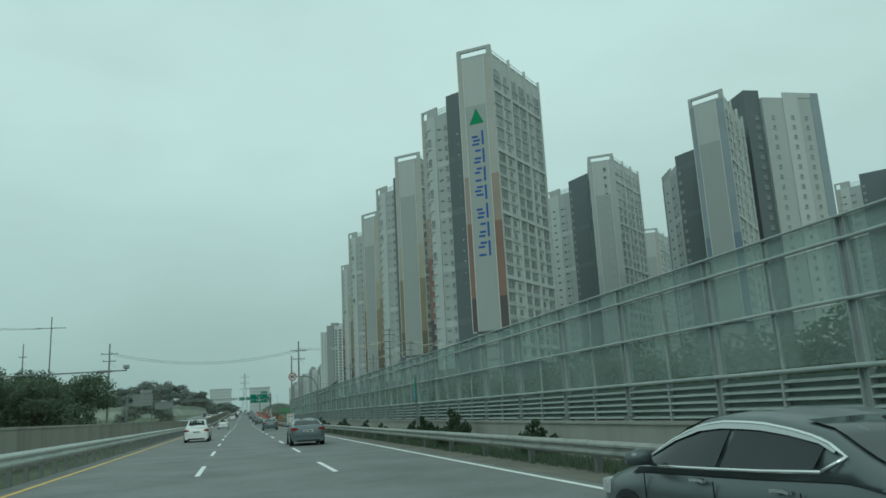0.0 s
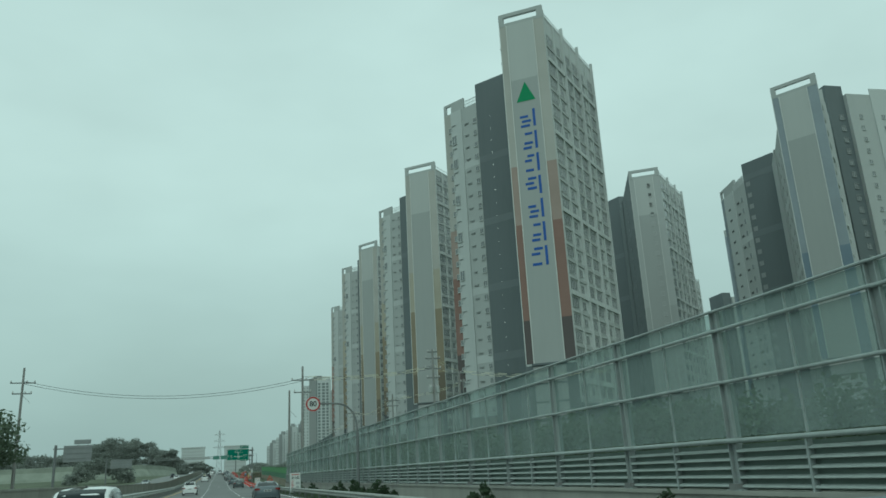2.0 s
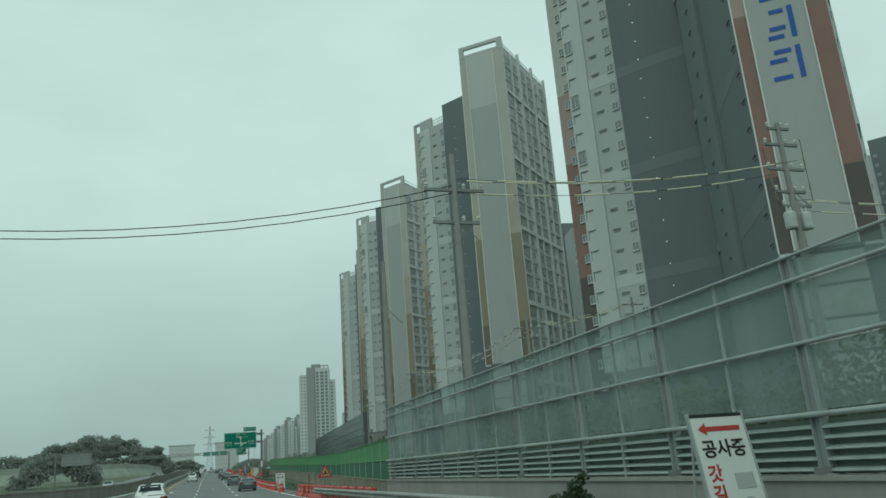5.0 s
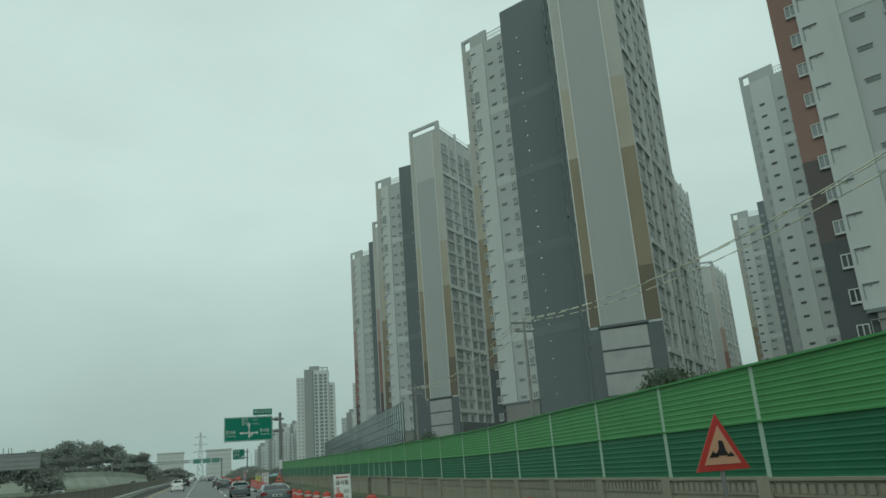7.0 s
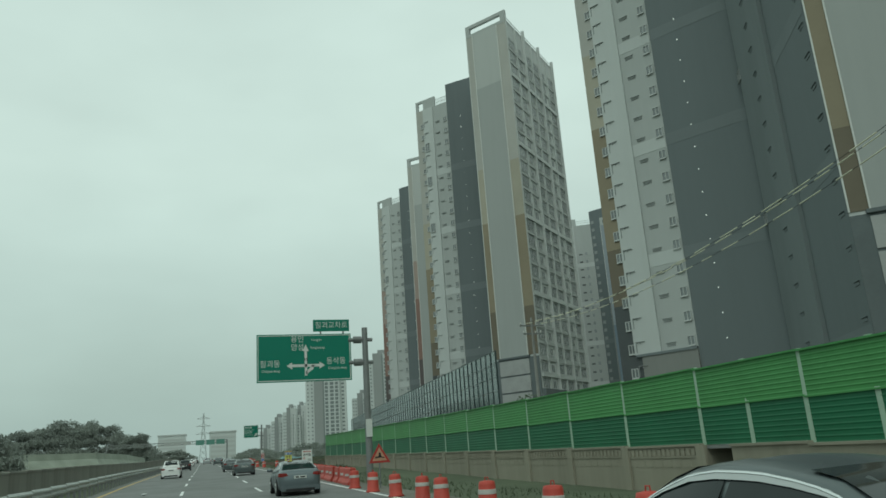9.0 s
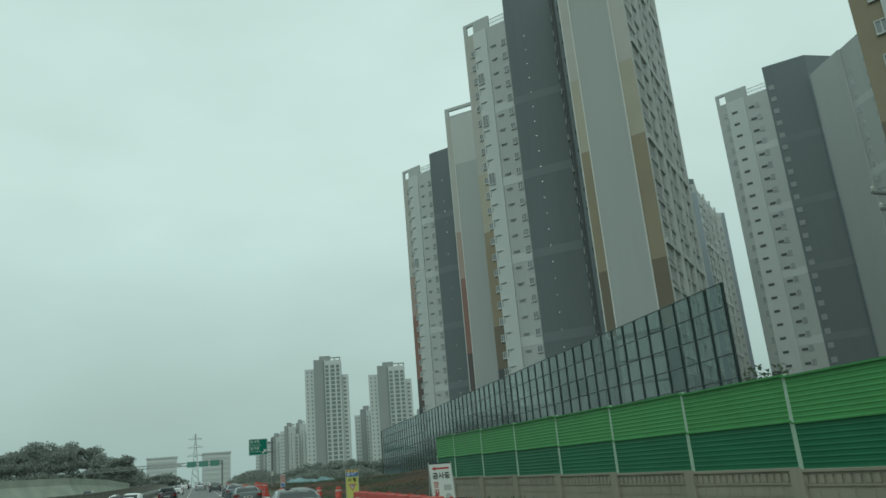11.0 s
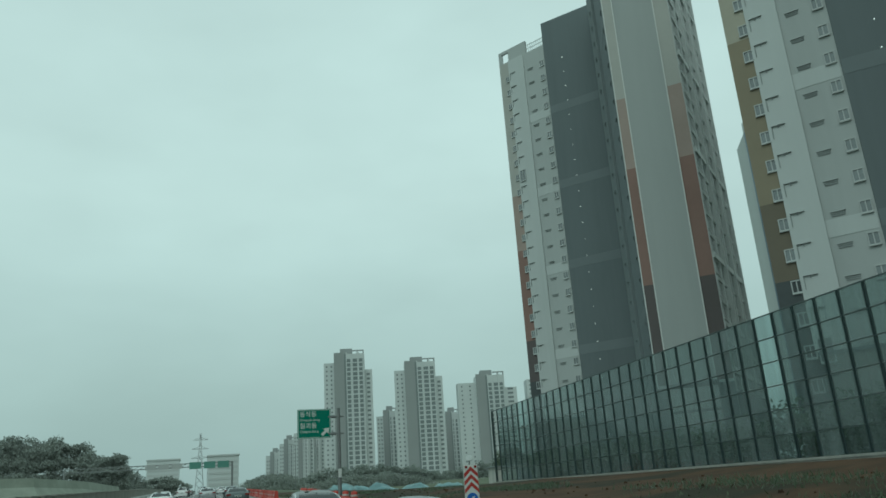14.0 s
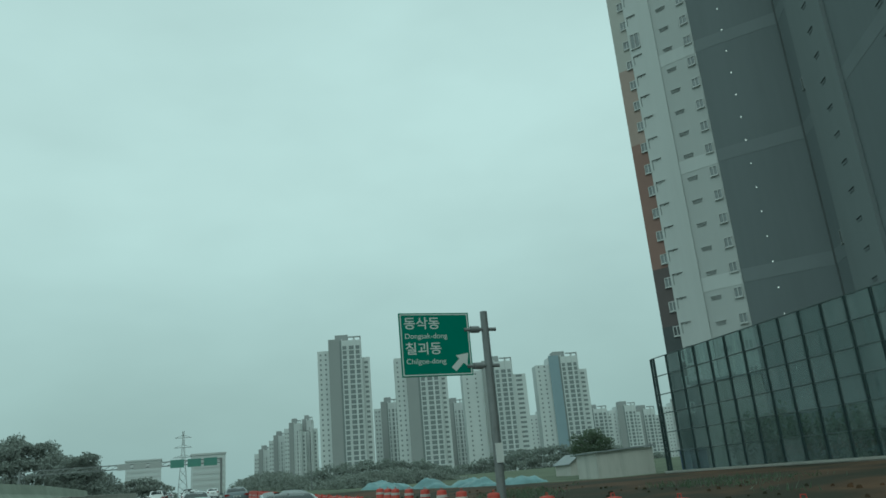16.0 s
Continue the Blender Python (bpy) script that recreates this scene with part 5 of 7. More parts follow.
            rim = Shape().tube((s * 0.92, y, 0.315), (s * 0.932, y, 0.315), 0.21, seg=16)
            for i in range(5):
                a = 2 * math.pi * i / 5
                rim.tube((s * 0.935, y, 0.315), (s * 0.935, y + 0.2 * math.cos(a), 0.315 + 0.2 * math.sin(a)), 0.025, 0.03, 6)
            part("rim", rim, M["galv"], w)
    a, b = ys[0] + 0.1, ys[3] - 0.02
    n = 6
    rows = [[(top(a + (b - a) * i / n)[0] * f, a + (b - a) * i / n - 0.01, top(a + (b - a) * i / n)[1] + 0.016 - 0.014 * abs(f)) for f in (-0.86, -0.5, 0, 0.5, 0.86)] for i in range(n + 1)]
    part("rear_window", Shape().sheet(rows), M["car_glass"], t, smooth=True)
    a, b = ys[-4] + 0.05, ys[-1] - 0.02
    rows = [[(top(a + (b - a) * i / n)[0] * f, a + (b - a) * i / n + 0.01, top(a + (b - a) * i / n)[1] + 0.018 - 0.014 * abs(f)) for f in (-0.86, -0.5, 0, 0.5, 0.86)] for i in range(n + 1)]
    part("windscreen", Shape().sheet(rows), M["car_glass"], t, smooth=True)
    pl = part("number_plate", Shape().box(-0.26, 0.26, -2.345, -2.31, 0.70, 0.82), M["sign_white"], t, "white plate with dark bars")
    part("plate_bar", Shape().box(-0.2, -0.06, -2.35, -2.345, 0.73, 0.79).box(0.0, 0.2, -2.35, -2.345, 0.73, 0.79), M["black"], pl)
    part("bumper", Shape().loft([[(x, y, z) for x, z in ((-0.80, 0.22), (0.80, 0.22), (0.84, 0.42), (-0.84, 0.42))] for y in (-2.36, -2.25)]), paint, t)
    part("lower_bumper", Shape().box(-0.6, 0.6, -2.365, -2.3, 0.2, 0.30), M["black"], t)
    part("grille", Shape().box(-0.42, 0.42, 2.2, 2.29, 0.42, 0.58), M["black"], t)
    fz = 1.30 if kind == "sedan" else 1.645
    part("roof_fin", Shape().loft([[(-0.02, -1.14, fz), (0.02, -1.14, fz), (0.0, -1.12, fz + 0.07)], [(-0.015, -0.95, fz + 0.02), (0.015, -0.95, fz + 0.02), (0.0, -0.98, fz + 0.045)]]), M["black"], t)
    return t


def car_pose(x, y, turn=0.0):
    slope = math.degrees(math.atan((H(y + 3) - H(y - 3)) / 6))
    return pose(cx(y) + x, y, H(y) + 0.005, slope if turn < 90 else -slope, 0, turn - 0.8)


def place_cars():
    slate = car_prototype("sedan", M["paint_teal"], "slate-grey saloon car with red tail lamps on the asphalt")
    dark = car_prototype("sedan", M["paint_grey"], "dark grey saloon car with chrome window trim")
    suv = car_prototype("suv", M["paint_white"], "white sport utility car on the asphalt")
    white = car_prototype("sedan", M["paint_white"], "white saloon car on the asphalt")
    black = car_prototype("suv", M["paint_black"], "black sport utility car on the asphalt")
    silver = car_prototype("sedan", M["paint_silver"], "silver saloon car on the asphalt")
    slate.matrix_basis = car_pose(3.65, 44.5)
    for x, y in ((3.8, 101.0), (3.8, 226.0), (7.47 - cx(314.0), 314.0), (3.8, 408.0)):
        copy_thing(slate, car_pose(x, y))
    dark.matrix_basis = car_pose(4.6, 5.7)
    for x, y in ((4.28, 195.2), (6.5 - cx(264.3), 264.3), (6.6 - cx(288.5), 288.5), (7.95 - cx(328.0), 328.0), (7.75 - cx(367.5), 367.5)):
        copy_thing(dark, car_pose(x, y))
    suv.matrix_basis = car_pose(-3.0, 64.0)
    for x, y in ((-3.0, 152.0), (-3.0, 272.0), (-3.0, 444.0)):
        copy_thing(suv, car_pose(x, y))
    white.matrix_basis = car_pose(-3.0, 367.0)
    for x, y in ((0.7, 425.0), (4.2, 470.0), (0.8, 520.0), (-2.8, 560.0)):
        copy_thing(white, car_pose(x, y))
    black.matrix_basis = car_pose(-2.9, 320.0)
    for x, y in ((-2.8, 455.0), (0.8, 480.0)):
        copy_thing(black, car_pose(x, y))
    silver.matrix_basis = car_pose(0.7, 396.0)
    for x, y in ((-2.7, 500.0), (4.2, 540.0)):
        copy_thing(silver, car_pose(x, y))
    for x, y, k in ((-13.5, 210.0, white), (-17.5, 262.0, silver), (-13.5, 330.0, white), (-17.5, 380.0, black), (-13.5, 470.0, white), (-17.0, 120.0, white)):
        copy_thing(k, car_pose(x, y, 180.0))


place_cars()


# ---- writing ----
def words(text, size, m, material, parent, align="CENTER", bold=0.0, name="lettering"):
    c = bpy.data.curves.new("lettering", "FONT")
    c.body, c.size, c.align_x, c.align_y, c.extrude, c.offset = text, size, align, "CENTER", 0.003, bold
    o = bpy.data.objects.new("lettering", c)
    scene.collection.objects.link(o)
    me = bpy.data.meshes.new_from_object(o)
    bpy.data.objects.remove(o)
    me.materials.clear()
    me.materials.append(material)
    ob = new(name, me)
    ob.parent, ob.matrix_basis = parent, m
    return ob


UP = pose(0, 0, 0, 90, 0, 0)


# ---- road signs; each faces back down the road ----
def arrow(s, x, z, dx, dz, length, w, head):
    """A flat arrow from (x, z) along (dx, dz)."""
    px, pz = -dz, dx
    tip = length - head
    pts = [(x + px * w, z + pz * w), (x - px * w, z - pz * w), (x + dx * tip - px * w, z + dz * tip - pz * w), (x + dx * tip - px * w * 2.6, z + dz * tip - pz * w * 2.6),
           (x + dx * length, z + dz * length), (x + dx * tip + px * w * 2.6, z + dz * tip + pz * w * 2.6), (x + dx * tip + px * w, z + dz * tip + pz * w)]
    s.add([(a, -0.012, b) for a, b in pts], [tuple(range(7))])


def sign_pole(t, h, r=0.16):
    part("pole", Shape().tube((0, 0, 0), (0, 0, h), r, r * 0.8, 12).box(-0.35, 0.35, -0.35, 0.35, -0.3, 0.05), M["galv_dull"], t, smooth=False)


def big_direction_sign():
    x, y = 10.6, 229.8
    z0 = H(y)
    t = thing("direction_sign", "green overhead direction sign with white arrows on a steel pole", "road sign", pose(x, y, z0 - 0.1, 0, 0, 0))
    zt = 9.15 - z0
    sign_pole(t, zt + 0.1, 0.19)
    for z in (zt - 0.55, zt - 1.75):
        part("bracket", Shape().tube((0.4, 0, z), (-0.9, 0, z), 0.1, seg=10).tube((-0.2, 0, z), (-0.62, 0, z), 0.19, seg=10), M["galv_dull"], t)
    face_m = Matrix.Translation((-0.77, 0, zt - 0.2)) @ Matrix.Diagonal((0.94, 1, 0.975, 1)) @ Matrix.Translation((1.05, 0, 0.2 - zt))
    b = part("board", Shape().box(-6.25, -1.05, -0.02, 0.05, zt - 2.72, zt - 0.2), M["sign_green"], t, "green direction board with white edge", m=face_m)
    e = Shape()
    for a in ((-6.2, -1.1, zt - 2.67, zt - 2.63), (-6.2, -1.1, zt - 0.29, zt - 0.25), (-6.2, -6.16, zt - 2.63, zt - 0.29), (-1.14, -1.1, zt - 2.63, zt - 0.29)):
        e.box(a[0], a[1], -0.025, -0.02, a[2], a[3])
    part("border", e, M["sign_white"], b)
    c = zt - 1.46
    s = Shape()
    arrow(s, -3.6, c - 0.95, 0, 1, 1.65, 0.07, 0.35)
    arrow(s, -3.6, c - 0.42, -1, 0, 1.05, 0.07, 0.3)
    arrow(s, -3.6, c - 0.42, 1, 0, 1.05, 0.07, 0.3)
    s.add([(-3.6, -0.012, c - 0.75), (-3.6, -0.012, c - 0.90), (-3.2, -0.012, c - 0.62), (-3.1, -0.012, c - 0.40), (-3.25, -0.012, c - 0.40)], [(0, 1, 2, 3, 4)])
    part("arrows", s, M["sign_white"], b, m=pose(0, -0.012, 0))
    for text, size, xx, zz in (("용인", 0.40, -4.05, c + 0.98), ("양성", 0.40, -4.05, c + 0.54), ("칠괴동", 0.40, -5.55, c - 0.32), ("동삭동", 0.40, -1.92, c - 0.22)):
        words(text, size, pose(xx, -0.024, zz) @ UP, M["sign_white"], b)
    for text, size, xx, zz in (("Yong-in", 0.19, -3.0, c + 0.95), ("Yangseong", 0.19, -2.95, c + 0.52), ("Chilgoe-dong", 0.18, -5.5, c - 0.68), ("Dongsak-dong", 0.18, -1.85, c - 0.58)):
        words(text, size, pose(xx, -0.024, zz) @ UP, M["sign_white"], b)
    words("45", 0.22, pose(-3.6, -0.03, c - 0.1) @ UP, M["black"], b)
    top = part("name_board", Shape().box(-2.75, -0.83, -0.02, 0.05, zt - 0.06, zt + 0.56), M["sign_green"], t, "small green junction name board")
    part("strut", Shape().box(-2.4, -2.32, 0, 0.04, zt - 0.22, zt - 0.06).box(-1.2, -1.12, 0, 0.04, zt - 0.22, zt - 0.06), M["galv_dull"], t)
    words("칠괴교차로", 0.38, pose(-1.79, -0.024, zt + 0.25) @ UP, M["sign_white"], top)
    part("tag_plate", Shape().box(-0.16, 0.16, -0.24, -0.2, 2.4, 3.3), M["sign_white"], t)


def exit_sign():
    x, y = 17.6, 374.4
    z0 = H(y) - 1.0
    t = thing("exit_sign", "green exit sign with white arrow on a steel pole", "road sign", pose(x, y, z0 - 0.3))
    zt = 12.3 - z0
    sign_pole(t, zt + 0.4, 0.2)
    for z in (zt - 0.4, zt - 2.0):
        part("bracket", Shape().tube((0.5, 0, z), (-1.0, 0, z), 0.08, seg=10).tube((-0.3, 0, z), (-0.7, 0, z), 0.15, seg=10), M["galv_dull"], t)
    face_m = Matrix.Translation((-0.75, 0, zt + 0.35)) @ Matrix.Diagonal((0.965, 1, 0.91, 1)) @ Matrix.Translation((0.75, 0, -0.25 - zt))
    b = part("board", Shape().box(-4.05, -0.75, -0.02, 0.05, zt - 2.75, zt + 0.25), M["sign_green"], t, "green board with white edge", m=face_m)
    e = Shape()
    for a in ((-4.0, -0.8, zt - 2.70, zt - 2.65), (-4.0, -0.8, zt + 0.15, zt + 0.20), (-4.0, -3.95, zt - 2.65, zt + 0.15), (-0.85, -0.8, zt - 2.65, zt + 0.15)):
        e.box(a[0], a[1], -0.025, -0.02, a[2], a[3])
    part("border", e, M["sign_white"], b)
    s = Shape()
    arrow(s, -1.65, zt - 2.45, 0.70, 0.714, 1.05, 0.14, 0.5)
    part("arrow", s, M["sign_white"], b, m=pose(0, -0.012, 0))
    for text, size, zz in (("동삭동", 0.62, zt - 0.28), ("칠괴동", 0.62, zt - 1.48)):
        words(text, size, pose(-3.85, -0.024, zz) @ UP, M["sign_white"], b, "LEFT", 0.006)
    for text, size, zz in (("Dongsak-dong", 0.34, zt - 0.86), ("Chilgoe-dong", 0.34, zt - 2.05)):
        words(text, size, pose(-3.83, -0.024, zz) @ UP, M["sign_white"], b, "LEFT")
    part("tag_plate", Shape().box(-0.16, 0.16, -0.24, -0.2, 3.0, 3.8), M["sign_white"], t)


def speed_sign():
    t = thing("speed_limit_sign", "round white and red speed limit sign on a curved arm", "road sign", pose(9.55, 90.4, H(90) + 0.02))
    h = 6.35
    pts = [(0, 0, 0), (-0.03, 0, 4.2)] + [(-1.35 + 1.3 * math.cos(a * math.pi / 16), 0, 4.45 + 1.53 * math.sin(a * math.pi / 16)) for a in range(9)] + [(-2.4, 0, 6.0)]
    part("arm", Shape().bent(pts[:2], 0.09, 10).bent(pts[1:], 0.06, 10), M["galv_dull"], t)
    part("base", Shape().box(-0.2, 0.2, -0.2, 0.2, -0.1, 0.25), M["concrete"], t)
    c = Vector((-2.85, 0, 5.98))
    d = part("disc", Shape().tube(c, c + Vector((0, 0.03, 0)), 0.47, seg=32), M["sign_white"], t)
    ring = Shape()
    for i in range(32):
        a0, a1 = 2 * math.pi * i / 32, 2 * math.pi * (i + 1) / 32
        ring.add([(c.x + r * math.cos(a), -0.008, c.z + r * math.sin(a)) for a, r in ((a0, 0.36), (a1, 0.36), (a1, 0.46), (a0, 0.46))], [(3, 2, 1, 0)])
    part("red_ring", ring, M["sign_red"], d)
    words("80", 0.46, pose(c.x, -0.012, c.z) @ UP, M["black"], d, bold=0.008)


def route_sign():
    """Two plates on one post, turned to fit the camera's view; they face the road rather than the traffic."""
    t = thing("route_sign", "green route sign with a blue number shield, turned on its post", "road sign", pose(9.15, 39.2, H(39), 0, 0, -97))
    part("post", Shape().tube((0.0, 0.06, -0.2), (0.0, 0.06, 3.35), 0.045, seg=10), M["galv_dull"], t)
    n = part("name_panel", Shape().box(-0.48, 0.48, -0.02, 0.02, 2.78, 3.22), M["sign_green"], t)
    words("일반국도", 0.25, pose(0, -0.026, 3.0) @ UP, M["sign_white"], n)
    b = part("number_panel", Shape().box(-0.48, 0.48, -0.02, 0.02, 2.0, 2.76), M["sign_green"], t)
    part("writing_bar", Shape().box(-0.2, 0.2, -0.026, -0.02, 2.64, 2.69), M["sign_white"], b)
    part("shield_edge", Shape().tube((0, -0.028, 2.33), (0, -0.02, 2.33), 0.28, seg=28), M["sign_white"], b)
    part("shield", Shape().tube((0, -0.034, 2.33), (0, -0.028, 2.33), 0.25, seg=28), M["sign_blue"], b)
    words("45", 0.3, pose(0, -0.038, 2.33) @ UP, M["sign_white"], b, bold=0.004)


def triangle_sign(x, y, z, size=0.95):
    t = thing("road_works_sign", "triangular red and orange warning sign on a post", "road sign", pose(x, y, H(y)), group="warning signs")
    zz = z - H(y) - size * 0.9
    part("post", Shape().tube((0, 0.05, -0.2), (0, 0.05, zz + 0.3), 0.035, seg=8), M["galv_dull"], t)

    def tri(k, d, hh):
        return Shape().add([(-size * 0.52 * k, -d, zz + size * 0.9 * (1 - k) / 3), (size * 0.52 * k, -d, zz + size * 0.9 * (1 - k) / 3), (0, -d, zz + size * 0.9 * (k + (1 - k) / 3)),
                            (-size * 0.52 * k, 0.02, zz + size * 0.9 * (1 - k) / 3), (size * 0.52 * k, 0.02, zz + size * 0.9 * (1 - k) / 3), (0, 0.02, zz + size * 0.9 * (k + (1 - k) / 3))],
                           [(0, 1, 2), (5, 4, 3), (0, 3, 4, 1), (1, 4, 5, 2), (2, 5, 3, 0)])
    part("border", tri(1.0, 0.0, 1), M["sign_red"], t)
    part("face", tri(0.68, 0.008, 1), M["sign_orange"], t)
    part("emblem", Shape().add([(-0.14, -0.014, zz + 0.22), (0.13, -0.014, zz + 0.22), (0.08, -0.014, zz + 0.30), (0.05, -0.014, zz + 0.44), (-0.03, -0.014, zz + 0.45), (-0.04, -0.014, zz + 0.32)], [(0, 1, 2, 3, 4, 5)]).add([(-0.24, -0.014, zz + 0.2), (-0.06, -0.014, zz + 0.2), (-0.15, -0.014, zz + 0.3)], [(0, 1, 2)]).add([(0.08, -0.014, zz + 0.2), (0.24, -0.014, zz + 0.2), (0.17, -0.014, zz + 0.27)], [(0, 1, 2)]), M["black"], t)


def work_board(x, y, top, kind="white"):
    """A tall works board on a light frame."""
    z0 = H(y) + (0.15 if kind == "yellow" else 0.0)
    t = thing("works_board", "white works notice board with red and black lettering" if kind == "white" else "yellow works board with a blue heading and warning triangle", "road sign", pose(x, y, z0, -11 if kind == "white" else 0), group="works boards")
    h = top - z0
    w = 0.9 if kind == "white" else 0.8
    part("frame", Shape().box(-w / 2 - 0.03, -w / 2, -0.03, 0.03, 0, h + 0.02).box(w / 2, w / 2 + 0.03, -0.03, 0.03, 0, h + 0.02).box(-w / 2 - 0.2, w / 2 + 0.2, -0.3, 0.3, 0, 0.06), M["post_grey"], t)
    b = part("board", Shape().box(-w / 2, w / 2, -0.02, 0.02, h - 1.75, h), M["sign_white"] if kind == "white" else M["sign_yellow"], t)
    if kind == "white":
        part("rear_leg", Shape().tube((-w / 2, 0.03, h * 0.85), (-w / 2, 0.62, 0.12), 0.02, seg=6).tube((w / 2, 0.03, h * 0.85), (w / 2, 0.62, 0.12), 0.02, seg=6), M["post_grey"], t)
        s = Shape()
        arrow(s, 0.36, h - 0.22, -1, 0, 0.72, 0.035, 0.14)
        part("arrow", s, M["sign_red"], b, m=pose(0, -0.014, 0))
        part("edge", Shape().box(-w / 2, w / 2, -0.026, -0.02, h - 0.05, h), M["black"], b)
        words("공사중", 0.27, pose(0, -0.026, h - 0.52) @ UP, M["black"], b, bold=0.006)
        for i, ch in enumerate(("갓", "길", "막")):
            words(ch, 0.25, pose(-0.26, -0.026, h - 0.86 - 0.28 * i) @ UP, M["sign_red"], b, bold=0.006)
        part("mark", Shape().box(0.05, 0.36, -0.026, -0.02, h - 1.08, h - 0.86).tube((0.2, -0.026, h - 1.32), (0.2, -0.02, h - 1.32), 0.13, seg=14), M["panel_grey"], b)
        part("footer", Shape().box(-0.36, -0.04, -0.026, -0.02, h - 1.68, h - 1.6).box(0.02, 0.36, -0.026, -0.02, h - 1.68, h - 1.6), M["black"], b)
    else:
        s = Shape()
        for i in range(4):
            a = -w / 2 + w * i / 4
            s.add([(a + 0.02, -0.026, h - 0.11), (a + 0.12, -0.026, h - 0.11), (a + 0.18, -0.026, h - 0.01), (a + 0.08, -0.026, h - 0.01)], [(0, 1, 2, 3)])
        part("hazard_stripes", s, M["sign_red"], b)
        part("heading", Shape().box(-w / 2 + 0.02, w / 2 - 0.02, -0.026, -0.02, h - 0.42, h - 0.14), M["sign_blue"], b)
        words("공사중", 0.25, pose(0, -0.03, h - 0.28) @ UP, M["sign_white"], b, bold=0.008)
        words("서 행", 0.28, pose(0, -0.026, h - 0.64) @ UP, M["black"], b, bold=0.006)
        part("triangle", Shape().add([(-0.26, -0.026, h - 0.86), (0.26, -0.026, h - 0.86), (0, -0.026, h - 1.3)], [(0, 2, 1)]), M["sign_red"], b)
        part("triangle_face", Shape().add([(-0.17, -0.03, h - 0.91), (0.17, -0.03, h - 0.91), (0, -0.03, h - 1.2)], [(0, 2, 1)]), M["sign_white"], b)
        part("triangle_bar", Shape().box(-0.1, 0.1, -0.034, -0.03, h - 1.0, h - 0.95), M["black"], b)


def chevron_marker(x, y, top):
    z0 = H(y)
    h = top - z0
    t = thing("chevron_marker", "red and white chevron marker with lamps and solar panel", "road sign", pose(x, y, z0))
    part("stand", Shape().box(-0.3, 0.3, -0.3, 0.3, 0, 0.12).tube((0, 0.05, 0), (0, 0.05, h + 0.18), 0.03), M["galv_dull"], t)
    b = part("board", Shape().box(-0.36, 0.36, -0.03, 0.02, h - 1.9, h), M["sign_white"], t, m=Matrix.Translation((0, 0, h)) @ Matrix.Diagonal((0.76, 1, 0.76, 1)) @ Matrix.Translation((0, 0, -h)))
    for i in range(3):
        z = h - 0.62 - 0.36 * i
        part("chevron", Shape().add([(-0.36, -0.036, z), (0, -0.036, z + 0.34), (0.36, -0.036, z), (0.36, -0.036, z + 0.2), (0, -0.036, z + 0.54), (-0.36, -0.036, z + 0.2)], [(0, 1, 4, 5), (1, 2, 3, 4)]), M["sign_red"], b)
    part("disc", Shape().tube((0, -0.045, h - 1.6), (0, -0.03, h - 1.6), 0.29, seg=24), M["sign_blue"], b)
    s = Shape()
    arrow(s, -0.15, h - 1.75, 0.7, 0.714, 0.4, 0.035, 0.16)
    part("arrow", s, M["sign_white"], b, m=pose(0, -0.036, 0))
    for sx in (-0.24, 0.24):
        part("lamp", Shape().tube((sx, -0.07, h - 0.1), (sx, -0.03, h - 0.1), 0.06, seg=12), M["tail"], b, "red warning lamp")
    part("solar_panel", Shape().add([(-0.16, -0.02, h + 0.16), (0.1, -0.02, h + 0.16), (0.18, 0.14, h + 0.34), (-0.08, 0.14, h + 0.34), (-0.16, -0.02, h + 0.14), (0.1, -0.02, h + 0.14), (0.18, 0.14, h + 0.32), (-0.08, 0.14, h + 0.32)],
                                       [(0, 1, 2, 3), (7, 6, 5, 4), (0, 4, 5, 1), (1, 5, 6, 2), (2, 6, 7, 3), (3, 7, 4, 0)]), M["galv"], t)


big_direction_sign()
exit_sign()
speed_sign()
route_sign()
triangle_sign(9.15, 157.0, 2.35)
triangle_sign(9.9, 224.6, 2.95)
work_board(8.0, 112.5, 2.25)
work_board(9.45, 189.7, 2.2)
work_board(12.9, 284.0, 4.15, "yellow")
work_board(12.15, 263.0, 3.8)
chevron_marker(13.75, 327.5, 5.1)


def back_sign(x, y, z, h, w, top, label):
    """A direction sign of the other carriageway, seen from behind."""
    t = thing("direction_sign", label, "road sign", pose(x, y, z))
    part("pole", Shape().tube((0, 0, -0.2), (0, 0, h + 0.1), 0.18, seg=10), M["galv_dull"], t)
    for q in (h - 1.7, h - 0.4):
        part("bracket", Shape().tube((-0.3, 0, q), (1.0, 0, q), 0.08), M["galv_dull"], t)
    b = part("board", Shape().box(1.0, 1.0 + w, -0.03, 0.03, h - 2.2, h), M["sign_back"], t)
    for q in (h - 1.8, h - 1.1, h - 0.4):
        part("stiffener", Shape().box(1.05, 0.95 + w, -0.08, -0.03, q, q + 0.06), M["galv_dull"], b)
    if top == "name":
        part("name_board", Shape().box(0.4 + w * 0.52, 0.8 + w, -0.03, 0.03, h + 0.15, h + 0.75), M["sign_back"], t)
        part("strut", Shape().box(0.6 + w * 0.6, 0.68 + w * 0.6, 0, 0.04, h, h + 0.15).box(0.4 + w, 0.48 + w, 0, 0.04, h, h + 0.15), M["galv_dull"], t)
    else:
        part("top_rail", Shape().box(0.9, 1.1 + w, -0.1, 0.1, h, h + 0.12).box(0.9, 1.1 + w, -0.1, 0.1, h - 2.32, h - 2.2), M["galv_dull"], t)
        for q in (1.5, 2.2, 2.6):
            part("lamp_bracket", Shape().tube((q, 0, h + 0.12), (q, -0.3, h + 0.9), 0.05, seg=6), M["galv_dull"], t)


